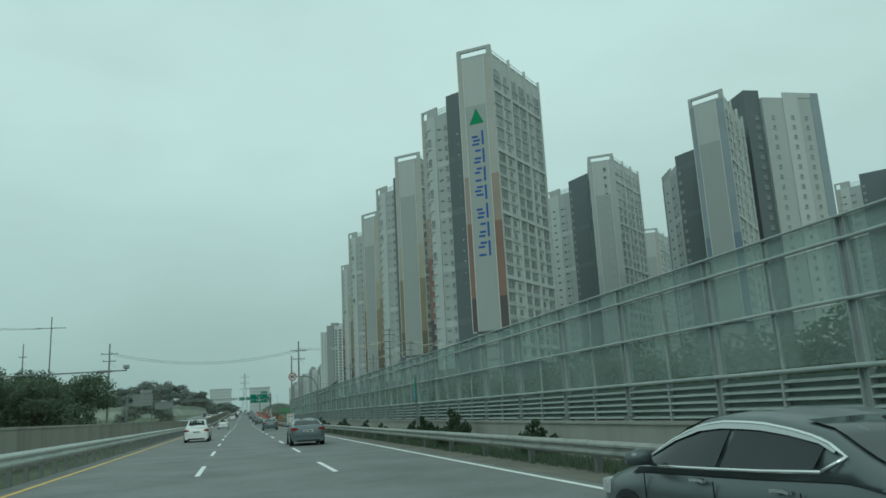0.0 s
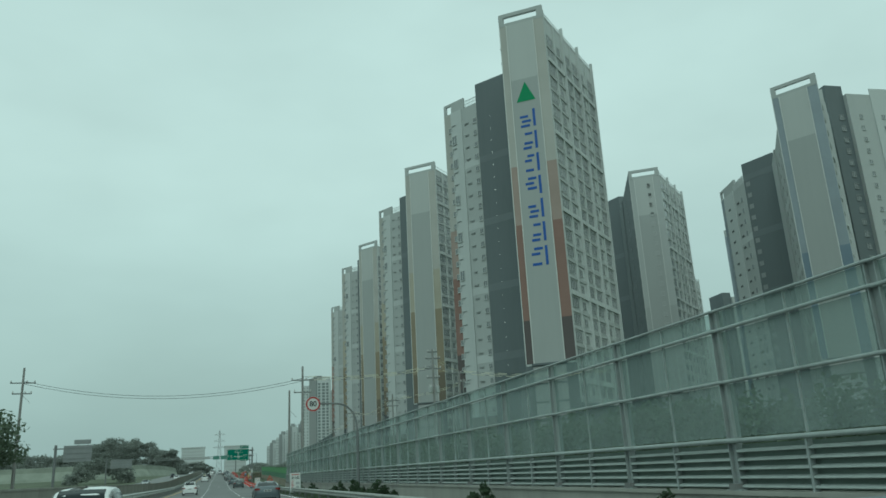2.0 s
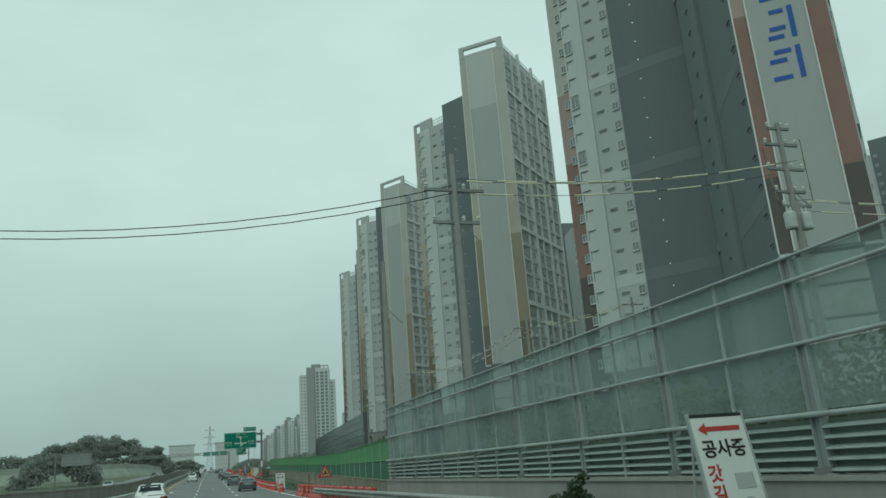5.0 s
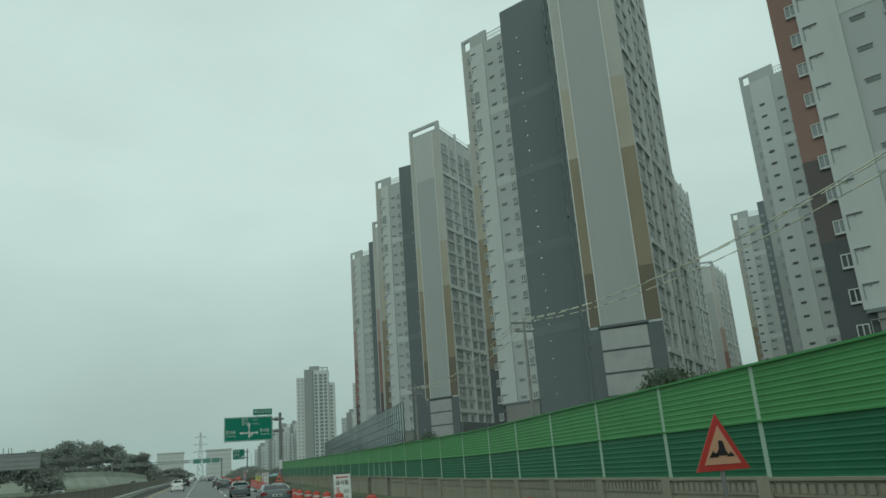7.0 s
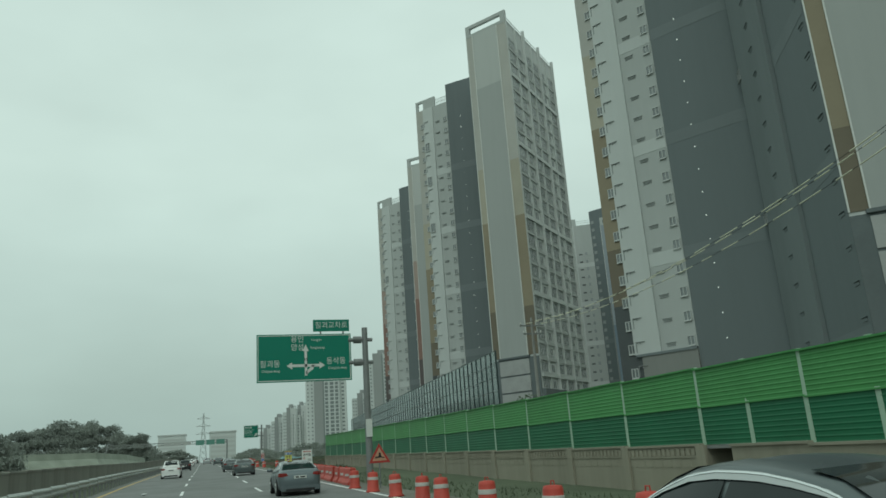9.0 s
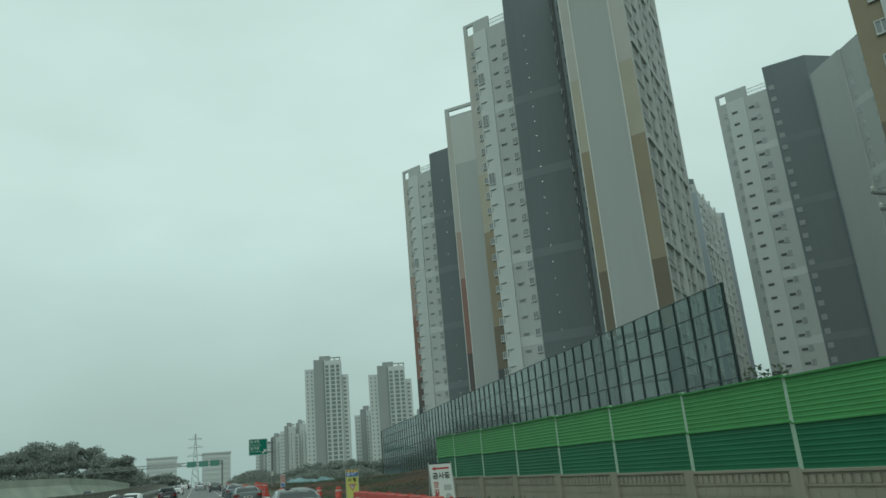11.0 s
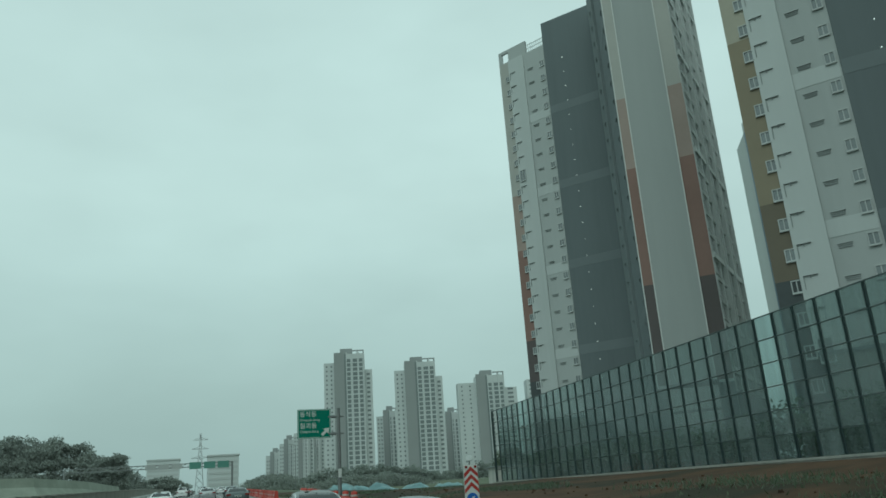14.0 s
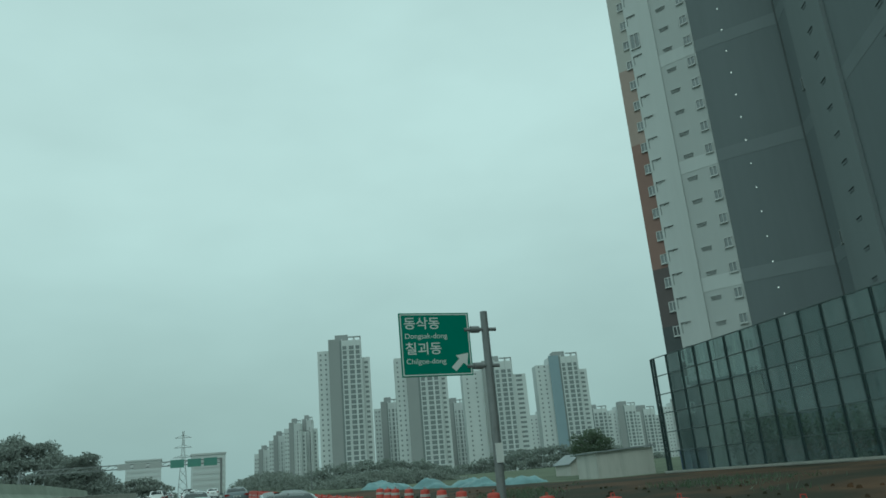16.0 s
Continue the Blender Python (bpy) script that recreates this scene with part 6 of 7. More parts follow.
def camera_arm():
    t = thing("camera_mast", "steel mast with a long arm and traffic camera", "camera mast", pose(-14.4, 81.7, H(81)))
    part("mast", Shape().tube((-10.5, 0, -0.2), (-10.5, 0, 6.9), 0.15, 0.11, 10), M["galv_dull"], t)
    part("arm", Shape().tube((-10.5, 0, 6.55), (4.3, 0, 6.85), 0.09, 0.06, 10).tube((1.6, 0, 6.79), (2.9, 0, 6.82), 0.13, seg=10), M["galv_dull"], t)
    part("camera_box", Shape().box(4.0, 4.5, -0.5, 0.25, 7.0, 7.35).tube((4.25, 0, 6.8), (4.25, 0, 7.0), 0.05).tube((4.25, -0.62, 7.17), (4.25, -0.5, 7.17), 0.1, seg=10), M["post_grey"], t)


back_sign(-19.5, 159.5, H(159) - 0.6, 7.9, 3.6, "name", "grey back of a direction sign on a steel pole")
back_sign(-26.2, 279.0, ground_z(-26.2, 279.0), 9.15 - ground_z(-26.2, 279.0), 5.6, "lamps", "long grey back of a sign board beside trees")
camera_arm()


# ---- red drums and water-filled barriers along the works ----
def lathe(prof, seg=18):
    return Shape().loft([[(r * math.cos(2 * math.pi * i / seg), r * math.sin(2 * math.pi * i / seg), z) for i in range(seg)] for r, z in prof])


def drums():
    t = thing("traffic_drum", "red plastic traffic drum with white reflective bands", "traffic drum", group="traffic drums")
    part("body", lathe([(0.29, 0), (0.29, 0.06), (0.24, 0.08), (0.235, 0.28), (0.227, 0.29), (0.225, 0.52), (0.215, 0.53), (0.21, 0.70), (0.19, 0.78), (0.08, 0.80)]), M["drum_red"], t, smooth=True)
    part("band", lathe([(0.224, 0.48), (0.234, 0.49), (0.228, 0.59), (0.21, 0.60)]), M["drum_white"], t)
    part("handle", Shape().bent([(-0.05, 0, 0.78), (-0.04, 0, 0.88), (0.04, 0, 0.88), (0.05, 0, 0.78)], 0.014, 6), M["drum_red"], t)
    spots = [(7.83, 177.8), (7.82, 185.4), (8.0, 189.2), (8.2, 193.0), (8.4, 196.7), (8.35, 201.0), (8.0, 204.6), (7.95, 208.4), (7.75, 212.3), (7.55, 214.4), (7.9, 218.0), (8.1, 222.0), (8.3, 226.0)]
    spots += [(13.6, 292.5), (13.0, 297.5), (11.8, 303.0), (11.4, 309.0), (14.2, 351.2), (14.2, 354.2), (14.1, 357.3), (14.1, 359.8), (14.0, 363.0), (14.6, 368.1), (15.0, 372.2), (15.4, 375.6), (15.6, 378.6), (15.9, 382.2), (15.9, 384.7), (16.0, 386.5), (16.0, 388.3)]
    first = True
    rnd = random.Random(4)
    for x, y in spots:
        x = max(x, cx(y) + 6.55)
        m = pose(x, y, ground_z(x, y) + 0.03, rnd.uniform(-2, 2), rnd.uniform(-2, 2), rnd.uniform(0, 360))
        if first:
            t.matrix_basis, first = m, False
        else:
            copy_thing(t, m)


def water_barriers():
    prof = [(-0.28, 0), (0.28, 0), (0.28, 0.12), (0.17, 0.3), (0.14, 0.78), (0.1, 0.82), (-0.1, 0.82), (-0.14, 0.78), (-0.17, 0.3), (-0.28, 0.12)]
    t = thing("water_barrier", "red plastic water-filled barrier at the works edge", "traffic barrier", group="water barriers")
    part("body", Shape().loft([[(x * k, y, z * (0.97 if k < 1 else 1.0)) for x, z in prof] for y, k in ((-0.95, 0.9), (-0.9, 1.0), (0.9, 1.0), (0.95, 0.9))]), M["drum_red"], t)
    part("filler_cap", Shape().tube((0, -0.5, 0.82), (0, -0.5, 0.86), 0.06, seg=10), M["drum_red"], t)
    part("reflector", Shape().box(-0.165, 0.165, -0.5, 0.5, 0.42, 0.54), M["drum_white"], t)
    spots = [(cx(y) + 6.75 + 0.0 * y, y) for y in np.arange(137.0, 164.0, 2.0)] + [(cx(y) + 7.1 + 0.02 * (y - 230), y) for y in np.arange(230.0, 276.0, 2.0)]
    spots += [(cx(y) + 6.6, y) for y in np.arange(316.0, 360.0, 2.0)] + [(cx(y) + 6.6, y) for y in np.arange(376.0, 430.0, 2.0)]
    rnd = random.Random(7)
    for i, (x, y) in enumerate(spots):
        x = float(x) + rnd.uniform(-0.06, 0.06)
        y = float(y)
        m = pose(x, y, ground_z(x, y) + 0.035, 0, 0, -0.8 + rnd.uniform(-3, 3))
        if i == 0:
            t.matrix_basis = m
        else:
            copy_thing(t, m)


drums()
water_barriers()


# ---- power poles and lines ----
def sag(a, b, drop, n=14):
    a, b = Vector(a), Vector(b)
    return [a.lerp(b, i / n) - Vector((0, 0, drop * 4 * (i / n) * (1 - i / n))) for i in range(n + 1)]


def power_pole(x, y, top, arms, label="grey concrete power pole with crossarms and insulators"):
    z0 = ground_z(x, y) - 0.1
    t = thing("power_pole", label, "power pole", pose(x, y, z0), group="power poles")
    h = top - z0
    part("pole", Shape().tube((0, 0, 0), (0, 0, h), 0.2, 0.11, 10), M["wood_pole"], t)
    for z, w in arms:
        a = part("crossarm", Shape().box(-w, w, -0.06, 0.06, z - z0 - 0.06, z - z0 + 0.06), M["galv_dull"], t)
        for k in (-1, 0.35, 1):
            part("insulator", lathe([(0.03, 0), (0.08, 0.04), (0.05, 0.1), (0.09, 0.14), (0.04, 0.24), (0.01, 0.26)], 8), M["insul"], a, m=pose(k * w * 0.93, 0, z - z0 + 0.06))
    if len(arms) > 3:
        for sx in (-0.42, 0.42):
            can = part("transformer", lathe([(0.02, 0), (0.24, 0.02), (0.26, 0.1), (0.26, 0.72), (0.22, 0.8), (0.05, 0.84)], 14), M["galv"], t, "grey drum transformer", m=pose(sx, -0.1, h - 5.2))
            part("bushing", Shape().tube((0.1, 0, 0.8), (0.12, 0, 1.05), 0.035, seg=6).tube((-0.1, 0, 0.8), (-0.12, 0, 1.05), 0.035, seg=6), M["insul"], can)
    part("stay", Shape().tube((0, 0, h * 0.8), (0.9, 0.0, h * 0.8 - 0.9), 0.02, seg=5), M["galv_dull"], t)


def wires(a, b, drop, spread=0.9, n=3, r=0.02):
    t = thing("power_line", "dark sagging overhead power cables", "cable", group="power lines")
    d = (Vector(b) - Vector(a)).normalized()
    side = Vector((-d.y, d.x, 0))
    for i in range(n):
        o = side * spread * (i - (n - 1) / 2) + Vector((0, 0, -0.28 * i if n == 2 else 0))
        part("wire", Shape().bent(sag(Vector(a) + o, Vector(b) + o, drop), r, 5), M["cable"], t)


def sleeved_wires(a, b, drop):
    """Three bare cables in pale insulating sleeves, with a gap between one sleeve and the next."""
    t = thing("power_line", "thin overhead cables in pale broken insulating sleeves", "cable", group="power lines")
    rnd = random.Random(int(a[1] + b[0]))
    d = (Vector(b) - Vector(a)).normalized()
    side = Vector((-d.y, d.x, 0))
    n = max(12, int((Vector(b) - Vector(a)).length / 0.55))
    for i in range(3):
        o = side * 0.8 * (i - 1) + Vector((0, 0, 0.25 if i == 1 else 0.0))
        pts = sag(Vector(a) + o, Vector(b) + o, drop, n)
        part("wire", Shape().bent(pts, 0.013, 5), M["cable"], t)
        k, sleeves = rnd.randint(1, 3), Shape()
        while k < n - 3:
            q = rnd.choice((2, 3, 3))
            sleeves.bent(pts[k:k + q + 1], 0.033, 6)
            k += q + rnd.choice((1, 1, 2))
        tagged(part("insulation", sleeves, M["sleeve"], t, "pale insulating sleeves"), kind="stuff")


POLE_A, POLE_B = 15.8, 13.9
POLES = [((10.75, 131.0), 14.2, [(12.6, 1.3), (11.2, 1.0)]), ((10.4, 142.5), 12.7, []), ((-19.7, 137.0), 15.2, [(13.5, 1.3), (12.3, 1.0)]), ((-39.8, 190.0), 27.0, [(24.4, 3.0)]), ((-45.3, 190.0), 21.0, [(18.0, 0.8)]),
         ((31.5, 212.0), 15.3, [(14.9, 1.3), (14.1, 1.0)]), ((26.05, 129.0), POLE_A, [(POLE_A - 3.4, 0.8), (POLE_A - 2.3, 1.0), (POLE_A - 1.1, 0.9), (POLE_A - 0.3, 0.6)]), ((30.8, 133.6), POLE_B, [(POLE_B - 0.4, 0.9), (POLE_B - 1.5, 0.7)]), ((34.0, 258.5), 15.0, [(14.2, 1.3), (13.4, 1.0)]), ((30.0, 167.6), 14.4, [(13.4, 1.3), (12.5, 1.0)]), ((44.0, 171.5), 17.2, [(16.4, 1.3)])]
for (x, y), top, arms in POLES:
    power_pole(x, y, top, arms)
wires((-19.7, 137.0, 13.7), (10.75, 131.0, 12.8), 1.85, 0.12, 2, 0.022)
sleeved_wires((10.75, 131.0, 12.8), (26.05, 129.0, POLE_A - 2.2), 0.5)
sleeved_wires((26.05, 129.0, POLE_A - 1.0), (30.8, 133.6, POLE_B - 0.3), 0.4)
sleeved_wires((30.8, 133.6, POLE_B - 0.3), (50.0, 128.0, POLE_B - 1.0), 0.6)
sleeved_wires((30.0, 167.6, 13.6), (44.0, 171.5, 16.6), 0.5)
sleeved_wires((30.0, 167.6, 13.6), (31.5, 212.0, 15.1), 1.4)
sleeved_wires((31.5, 212.0, 15.1), (34.0, 258.5, 14.4), 1.6)
wires((-39.8, 190.0, 24.4), (-75.0, 120.0, 25.5), 3.0, 2.4)


# ---- plants ----
def leaf_cloud(blobs, n, size, seed, flat=0.75, low=-1.0):
    """Many small leaf sprays scattered through uneven clumps; returns a Shape."""
    rng = np.random.default_rng(seed)
    bl = np.array(blobs, float)
    k = rng.choice(len(bl), n, p=bl[:, 3] ** 2 / (bl[:, 3] ** 2).sum())
    d = rng.normal(size=(n, 3))
    d /= np.linalg.norm(d, axis=1)[:, None]
    d[:, 2] = np.where(d[:, 2] < low, -d[:, 2], d[:, 2])
    lump = 1 + 0.16 * np.sin(d[:, 0] * 5 + bl[k, 0]) * np.sin(d[:, 1] * 5 + bl[k, 1] * 1.7) + 0.12 * np.sin(d[:, 2] * 7 + bl[k, 2])
    rad = bl[k, 3] * (0.62 + 0.42 * rng.random(n)) * lump
    c = bl[k, :3] + d * rad[:, None] * np.array([1, 1, flat])
    u = np.cross(d + 0.7 * rng.normal(size=(n, 3)), rng.normal(size=(n, 3)))
    u /= np.linalg.norm(u, axis=1)[:, None] + 1e-6
    v = np.cross(u, d + 0.7 * rng.normal(size=(n, 3)))
    v /= np.linalg.norm(v, axis=1)[:, None] + 1e-6
    q = (size * (0.6 + 0.8 * rng.random(n)))[:, None]
    pts = np.stack([c - u * q, c + v * q * 0.55, c + u * q, c - v * q * 0.55], axis=1).reshape(-1, 3)
    s = Shape()
    s.v = [tuple(p) for p in pts.tolist()]
    s.f = [(4 * i, 4 * i + 1, 4 * i + 2, 4 * i + 3) for i in range(n)]
    s.mi = [0] * n
    return s


def tree_prototype(h, spread, seed, n=5200, leaf=0.2, name="tree", label="broad green roadside tree with a dense crown"):
    rnd = random.Random(seed)
    t = thing(name, label, "tree", group="roadside trees")
    s = Shape()
    p, r = Vector((0, 0, -0.3)), h * 0.03
    for i in range(4):
        q = p + Vector((rnd.uniform(-0.2, 0.2), rnd.uniform(-0.2, 0.2), h * 0.16))
        s.tube(p, q, r, r * 0.8, 8)
        p, r = q, r * 0.8
    blobs = []
    for i in range(11):
        a, e = rnd.uniform(0, 6.28), rnd.uniform(0.15, 1.0)
        b = Vector((0, 0, h * rnd.uniform(0.28, 0.55)))
        q = Vector((math.cos(a) * spread * rnd.uniform(0.45, 1.0) * (1.15 - 0.6 * e), math.sin(a) * spread * rnd.uniform(0.45, 1.0) * (1.15 - 0.6 * e), h * (0.4 + 0.5 * e)))
        mid = b.lerp(q, 0.5) + Vector((0, 0, h * 0.04))
        s.tube(b, mid, h * 0.012, h * 0.008, 6).tube(mid, q, h * 0.008, h * 0.003, 6)
        blobs.append((q.x, q.y, q.z, spread * rnd.uniform(0.34, 0.55)))
    blobs.append((0, 0, h * 0.82, spread * 0.5))
    part("trunk", s, M["bark"], t)
    tagged(part("crown", leaf_cloud(blobs, n, leaf, seed), M["leaf"], t), kind="stuff")
    return t


def shrub_prototype(seed):
    rnd = random.Random(seed)
    t = thing("shrub", "low dense dark green shrub on the grass verge", "shrub", group="verge shrubs")
    blobs = [(rnd.uniform(-0.6, 0.6), rnd.uniform(-0.8, 0.8), rnd.uniform(0.2, 0.6), rnd.uniform(0.28, 0.45)) for _ in range(7)]
    blobs += [(rnd.uniform(-0.2, 0.2), rnd.uniform(-0.3, 0.3), 0.75 + 0.17 * i, 0.26 - 0.045 * i) for i in range(3)]
    part("stems", Shape().tube((0, 0, -0.1), (0.2, 0.1, 0.5), 0.03, 0.015, 6).tube((0, 0, -0.1), (-0.3, -0.2, 0.5), 0.03, 0.015, 6), M["bark"], t)
    tagged(part("foliage", leaf_cloud(blobs, 2400, 0.07, seed), M["leaf_dark"], t), kind="stuff")
    return t


def plant_all():
    ta = tree_prototype(9.5, 4.2, 3)
    tb = tree_prototype(8.0, 3.6, 8)
    spots = [(-21, 128, 1.0), (-27, 122, 1.1), (-33, 118, 1.05), (-24, 136, 1.08), (-30, 134, 1.12), (-38, 128, 1.15), (-44, 120, 1.1), (-36, 142, 1.1), (-28, 146, 0.95), (-46, 138, 1.2), (-25, 114, 0.85), (-52, 150, 1.2), (-32, 104, 0.9), (-33, 168, 0.75), (-42, 180, 0.7), (-58, 175, 0.9)]
    rnd = random.Random(2)
    for i, (x, y, k) in enumerate(spots):
        m = pose(x, y, ground_z(x, y), 0, 0, rnd.uniform(0, 360)) @ Matrix.Diagonal((k, k, k, 1))
        proto = ta if i % 2 == 0 else tb
        if i < 2:
            proto.matrix_basis = m
        else:
            c = copy_thing(proto, m)
            c.scale = (k, k, k)
    # young trees between the barrier and the towers, seen through the sheets and over them
    for i, (x, y, k) in enumerate([(20 + 4 * (j % 3), 70 + 16 * j, 0.42 + 0.04 * (j % 4)) for j in range(4)] + [(38.8, 199.5, 0.85), (41.5, 203, 0.9), (44, 198, 0.8), (46, 206, 0.9), (72, 462, 0.8)]):
        c = copy_thing(tb if i % 2 else ta, pose(x, y, ground_z(x, y), 0, 0, 47 * i))
        c.scale = (k, k, k)
    sh = shrub_prototype(5)
    places = [(8.85, 31.0, 1.3), (9.3, 37.5, 0.95), (9.25, 23.0, 0.85), (9.05, 39.9, 0.8), (9.1, 96.0, 0.9), (9.0, 89.0, 1.0), (9.2, 85.0, 0.6), (9.0, 81.5, 1.0), (9.2, 55.4, 0.8), (9.0, 66.0, 0.9), (9.1, 110.0, 0.8), (9.0, 12.0, 0.7), (8.9, 47.0, 0.7), (9.2, 120.0, 0.9)]
    for i, (x, y, k) in enumerate(places):
        m = pose(x, y, ground_z(x, y), 0, 0, 70 * i)
        if i == 0:
            sh.matrix_basis = m
            sh.scale = (0.72 * k, 0.72 * k, k)
        else:
            c = copy_thing(sh, m)
            c.scale = (0.9 * k, 0.9 * k, 1.1 * k)


plant_all()


def verge_grass():
    """Blades along the verge under the barriers and on the earth bank."""
    rng = np.random.default_rng(11)
    s = Shape()
    for _ in range(15000):
        y = rng.uniform(-5, 140) if rng.random() < 0.6 else rng.uniform(150, 330)
        x = rng.uniform(7.9, 9.8) if y < 140 else cx(y) + rng.uniform(8.0, 11.0)
        if y > 262 and rng.random() < 0.7:
            x = cx(y) + rng.uniform(9, 18)
        z = ground_z(x, y) - 0.02
        h, a = rng.uniform(0.06, 0.2), rng.uniform(0, 6.28)
        dx, dy = math.cos(a) * 0.03, math.sin(a) * 0.03
        o = len(s.v)
        s.v += [(x - dx, y - dy, z), (x + dx, y + dy, z), (x + dx * 2 + rng.normal() * 0.06, y + dy * 2 + rng.normal() * 0.06, z + h)]
        s.f.append((o, o + 1, o + 2))
        s.mi.append(0)
    for _ in range(26000):
        x, y = rng.uniform(7.75, 9.3), rng.uniform(-8, 140)
        z = ground_z(x, y) - 0.02
        h, a = rng.uniform(0.12, 0.36), rng.uniform(0, 6.28)
        dx, dy = math.cos(a) * 0.022, math.sin(a) * 0.022
        o = len(s.v)
        s.v += [(x - dx, y - dy, z), (x + dx, y + dy, z), (x + rng.normal() * 0.08, y + rng.normal() * 0.08, z + h)]
        s.f.append((o, o + 1, o + 2))
        s.mi.append(1)
    single("verge_grass", s, [M["grass"], M["leaf"]], "rough grass growing along the road verge", "grass", kind="stuff")


verge_grass()


def bank_cover():
    """Weeds in patches and loose clods on the bare bank below the tall barrier."""
    rng = np.random.default_rng(17)
    s, c = Shape(), Shape()
    while len(s.f) < 10000:
        y = rng.uniform(262, 398)
        x = cx(y) + rng.uniform(8.5, 26.0)
        if x > 34.6 + (y - 274) * 0.061 or noise.noise(Vector((x * 0.22, y * 0.09, 4.0))) < rng.uniform(0.05, 0.35):
            continue
        z = ground_z(x, y) - 0.03
        h, a = rng.uniform(0.08, 0.32), rng.uniform(0, 6.28)
        dx, dy = math.cos(a) * 0.035, math.sin(a) * 0.035
        o = len(s.v)
        s.v += [(x - dx, y - dy, z), (x + dx, y + dy, z), (x + rng.normal() * 0.1, y + rng.normal() * 0.1, z + h)]
        s.f.append((o, o + 1, o + 2))
        s.mi.append(0)
    while len(c.f) < 2700:
        y = rng.uniform(264, 398)
        x = cx(y) + rng.uniform(9.0, 24.0)
        if x > 34.2 + (y - 274) * 0.061:
            continue
        z, q, o = ground_z(x, y), rng.uniform(0.03, 0.12), len(c.v)
        ring = [(x + q * rng.uniform(0.7, 1.2) * math.cos(k * 1.257), y + q * rng.uniform(0.7, 1.2) * math.sin(k * 1.257)) for k in range(5)]
        c.v += [(px, py, z - 0.03) for px, py in ring] + [(x + (px - x) * 0.6, y + (py - y) * 0.6, z + q * rng.uniform(0.45, 0.75)) for px, py in ring]
        for k in range(5):
            c.f.append((o + k, o + (k + 1) % 5, o + 5 + (k + 1) % 5, o + 5 + k))
        c.f.append(tuple(o + 5 + k for k in range(5)))
        c.mi += [0] * 6
    single("bank_weeds", s, [M["leaf"]], "patchy green weeds on the bare earth bank", "weeds", kind="stuff")
    single("soil_clods", c, [M["soil"]], "loose brown clods of earth on the bank", "soil", kind="stuff")


bank_cover()


# ---- woods and hills in the distance ----
def mound(name, cx0, cy0, rx, ry, h, n, leaf, seed, label, zbase, material, rb=4.0):
    """Woods on a rise: rounded tree crowns set close together over the whole slope."""
    rng = np.random.default_rng(seed)
    blobs = []
    step = rb * 1.15
    for y in np.arange(-ry, ry * 0.35, step):
        for x in np.arange(-rx, rx, step):
            q = (x / rx) ** 2 + (y / ry) ** 2
            if q < 1:
                px, py = cx0 + x + rng.uniform(-0.4, 0.4) * step, cy0 + y + rng.uniform(-0.4, 0.4) * step
                top = zbase + h * (1 - q) ** 0.7 * rng.uniform(0.88, 1.08) - rb * 0.7
                blobs.append((px, py, top, rb * rng.uniform(0.8, 1.25)))
                blobs.append((px, py, top - rb * 1.2, rb * rng.uniform(0.9, 1.2)))
    single(name, leaf_cloud(blobs, n, leaf, seed, 0.85, -0.2), material, label, "woods", kind="stuff")


# Leaf colour of these woods carries the haze of distance.
mound("wooded_hill", -66, 690, 54, 30, 27, 60000, 0.6, 21, "wooded hill beyond the road", 9, M["leaf_far_hazed"], 4.5)
mound("wooded_hill", -140, 700, 60, 30, 20, 40000, 0.65, 22, "wooded hill beyond the road", 9, M["leaf_far_hazed"], 4.5)
mound("copse", -26, 662, 9, 9, 18, 9000, 0.45, 23, "rounded group of trees at the hill's foot", 9, M["leaf_far_hazed"], 3.2)
mound("copse", -6, 720, 14, 8, 9, 7000, 0.5, 24, "low trees beside the far road", 9, M["leaf_far_hazed"], 2.6)
mound("copse", -33.5, 329, 12, 5, 9.2, 12000, 0.3, 41, "dense roadside trees behind a sign board", 2.6, M["leaf_far_hazed"], 1.9)
mound("far_woods", 90, 690, 52, 10, 12, 26000, 0.5, 25, "belt of trees before the far estate, paled for haze", 5, M["leaf_pale_hazed"], 3.0)
mound("far_woods", 190, 700, 70, 10, 13, 32000, 0.5, 26, "belt of trees before the far estate, paled for haze", 5, M["leaf_pale_hazed"], 3.0)
mound("far_woods", 62, 560, 26, 8, 5, 12000, 0.35, 27, "scrubby hedge beyond the fields", 5, M["leaf_far_hazed"], 1.8)
mound("far_woods", 34, 600, 12, 40, 6, 14000, 0.35, 28, "scrubby trees along the far road", 7, M["leaf_far_hazed"], 2.0)


def hedge(name, pts, h, n, leaf, seed, label, material, zof):
    rng = np.random.default_rng(seed)
    blobs = []
    for x, y in along(pts, h * 0.5):
        blobs.append((x + rng.uniform(-0.6, 0.6), y, zof(x, y) + h * rng.uniform(0.35, 0.55), h * rng.uniform(0.42, 0.6)))
    single(name, leaf_cloud(blobs, n, leaf, seed, 1.0), material, label, "hedge", kind="stuff")


hedge("hedge", [(16.0, -16.0), (16.0, 140.0)], 3.3, 170000, 0.12, 31, "dark scrub growing behind the clear barrier", M["leaf"], ground_z)
hedge("hedge", [(-19.5, 112.0), (-26.0, 116.0), (-50.0, 116.0)], 4.4, 12000, 0.26, 33, "dense scrub under the roadside trees", M["leaf"], ground_z)
hedge("hedge", [(42.0, 276.0), (49.0, 396.0)], 4.2, 40000, 0.19, 32, "dark scrub growing behind the tall barrier", M["leaf"], lambda x, y: 4.3)


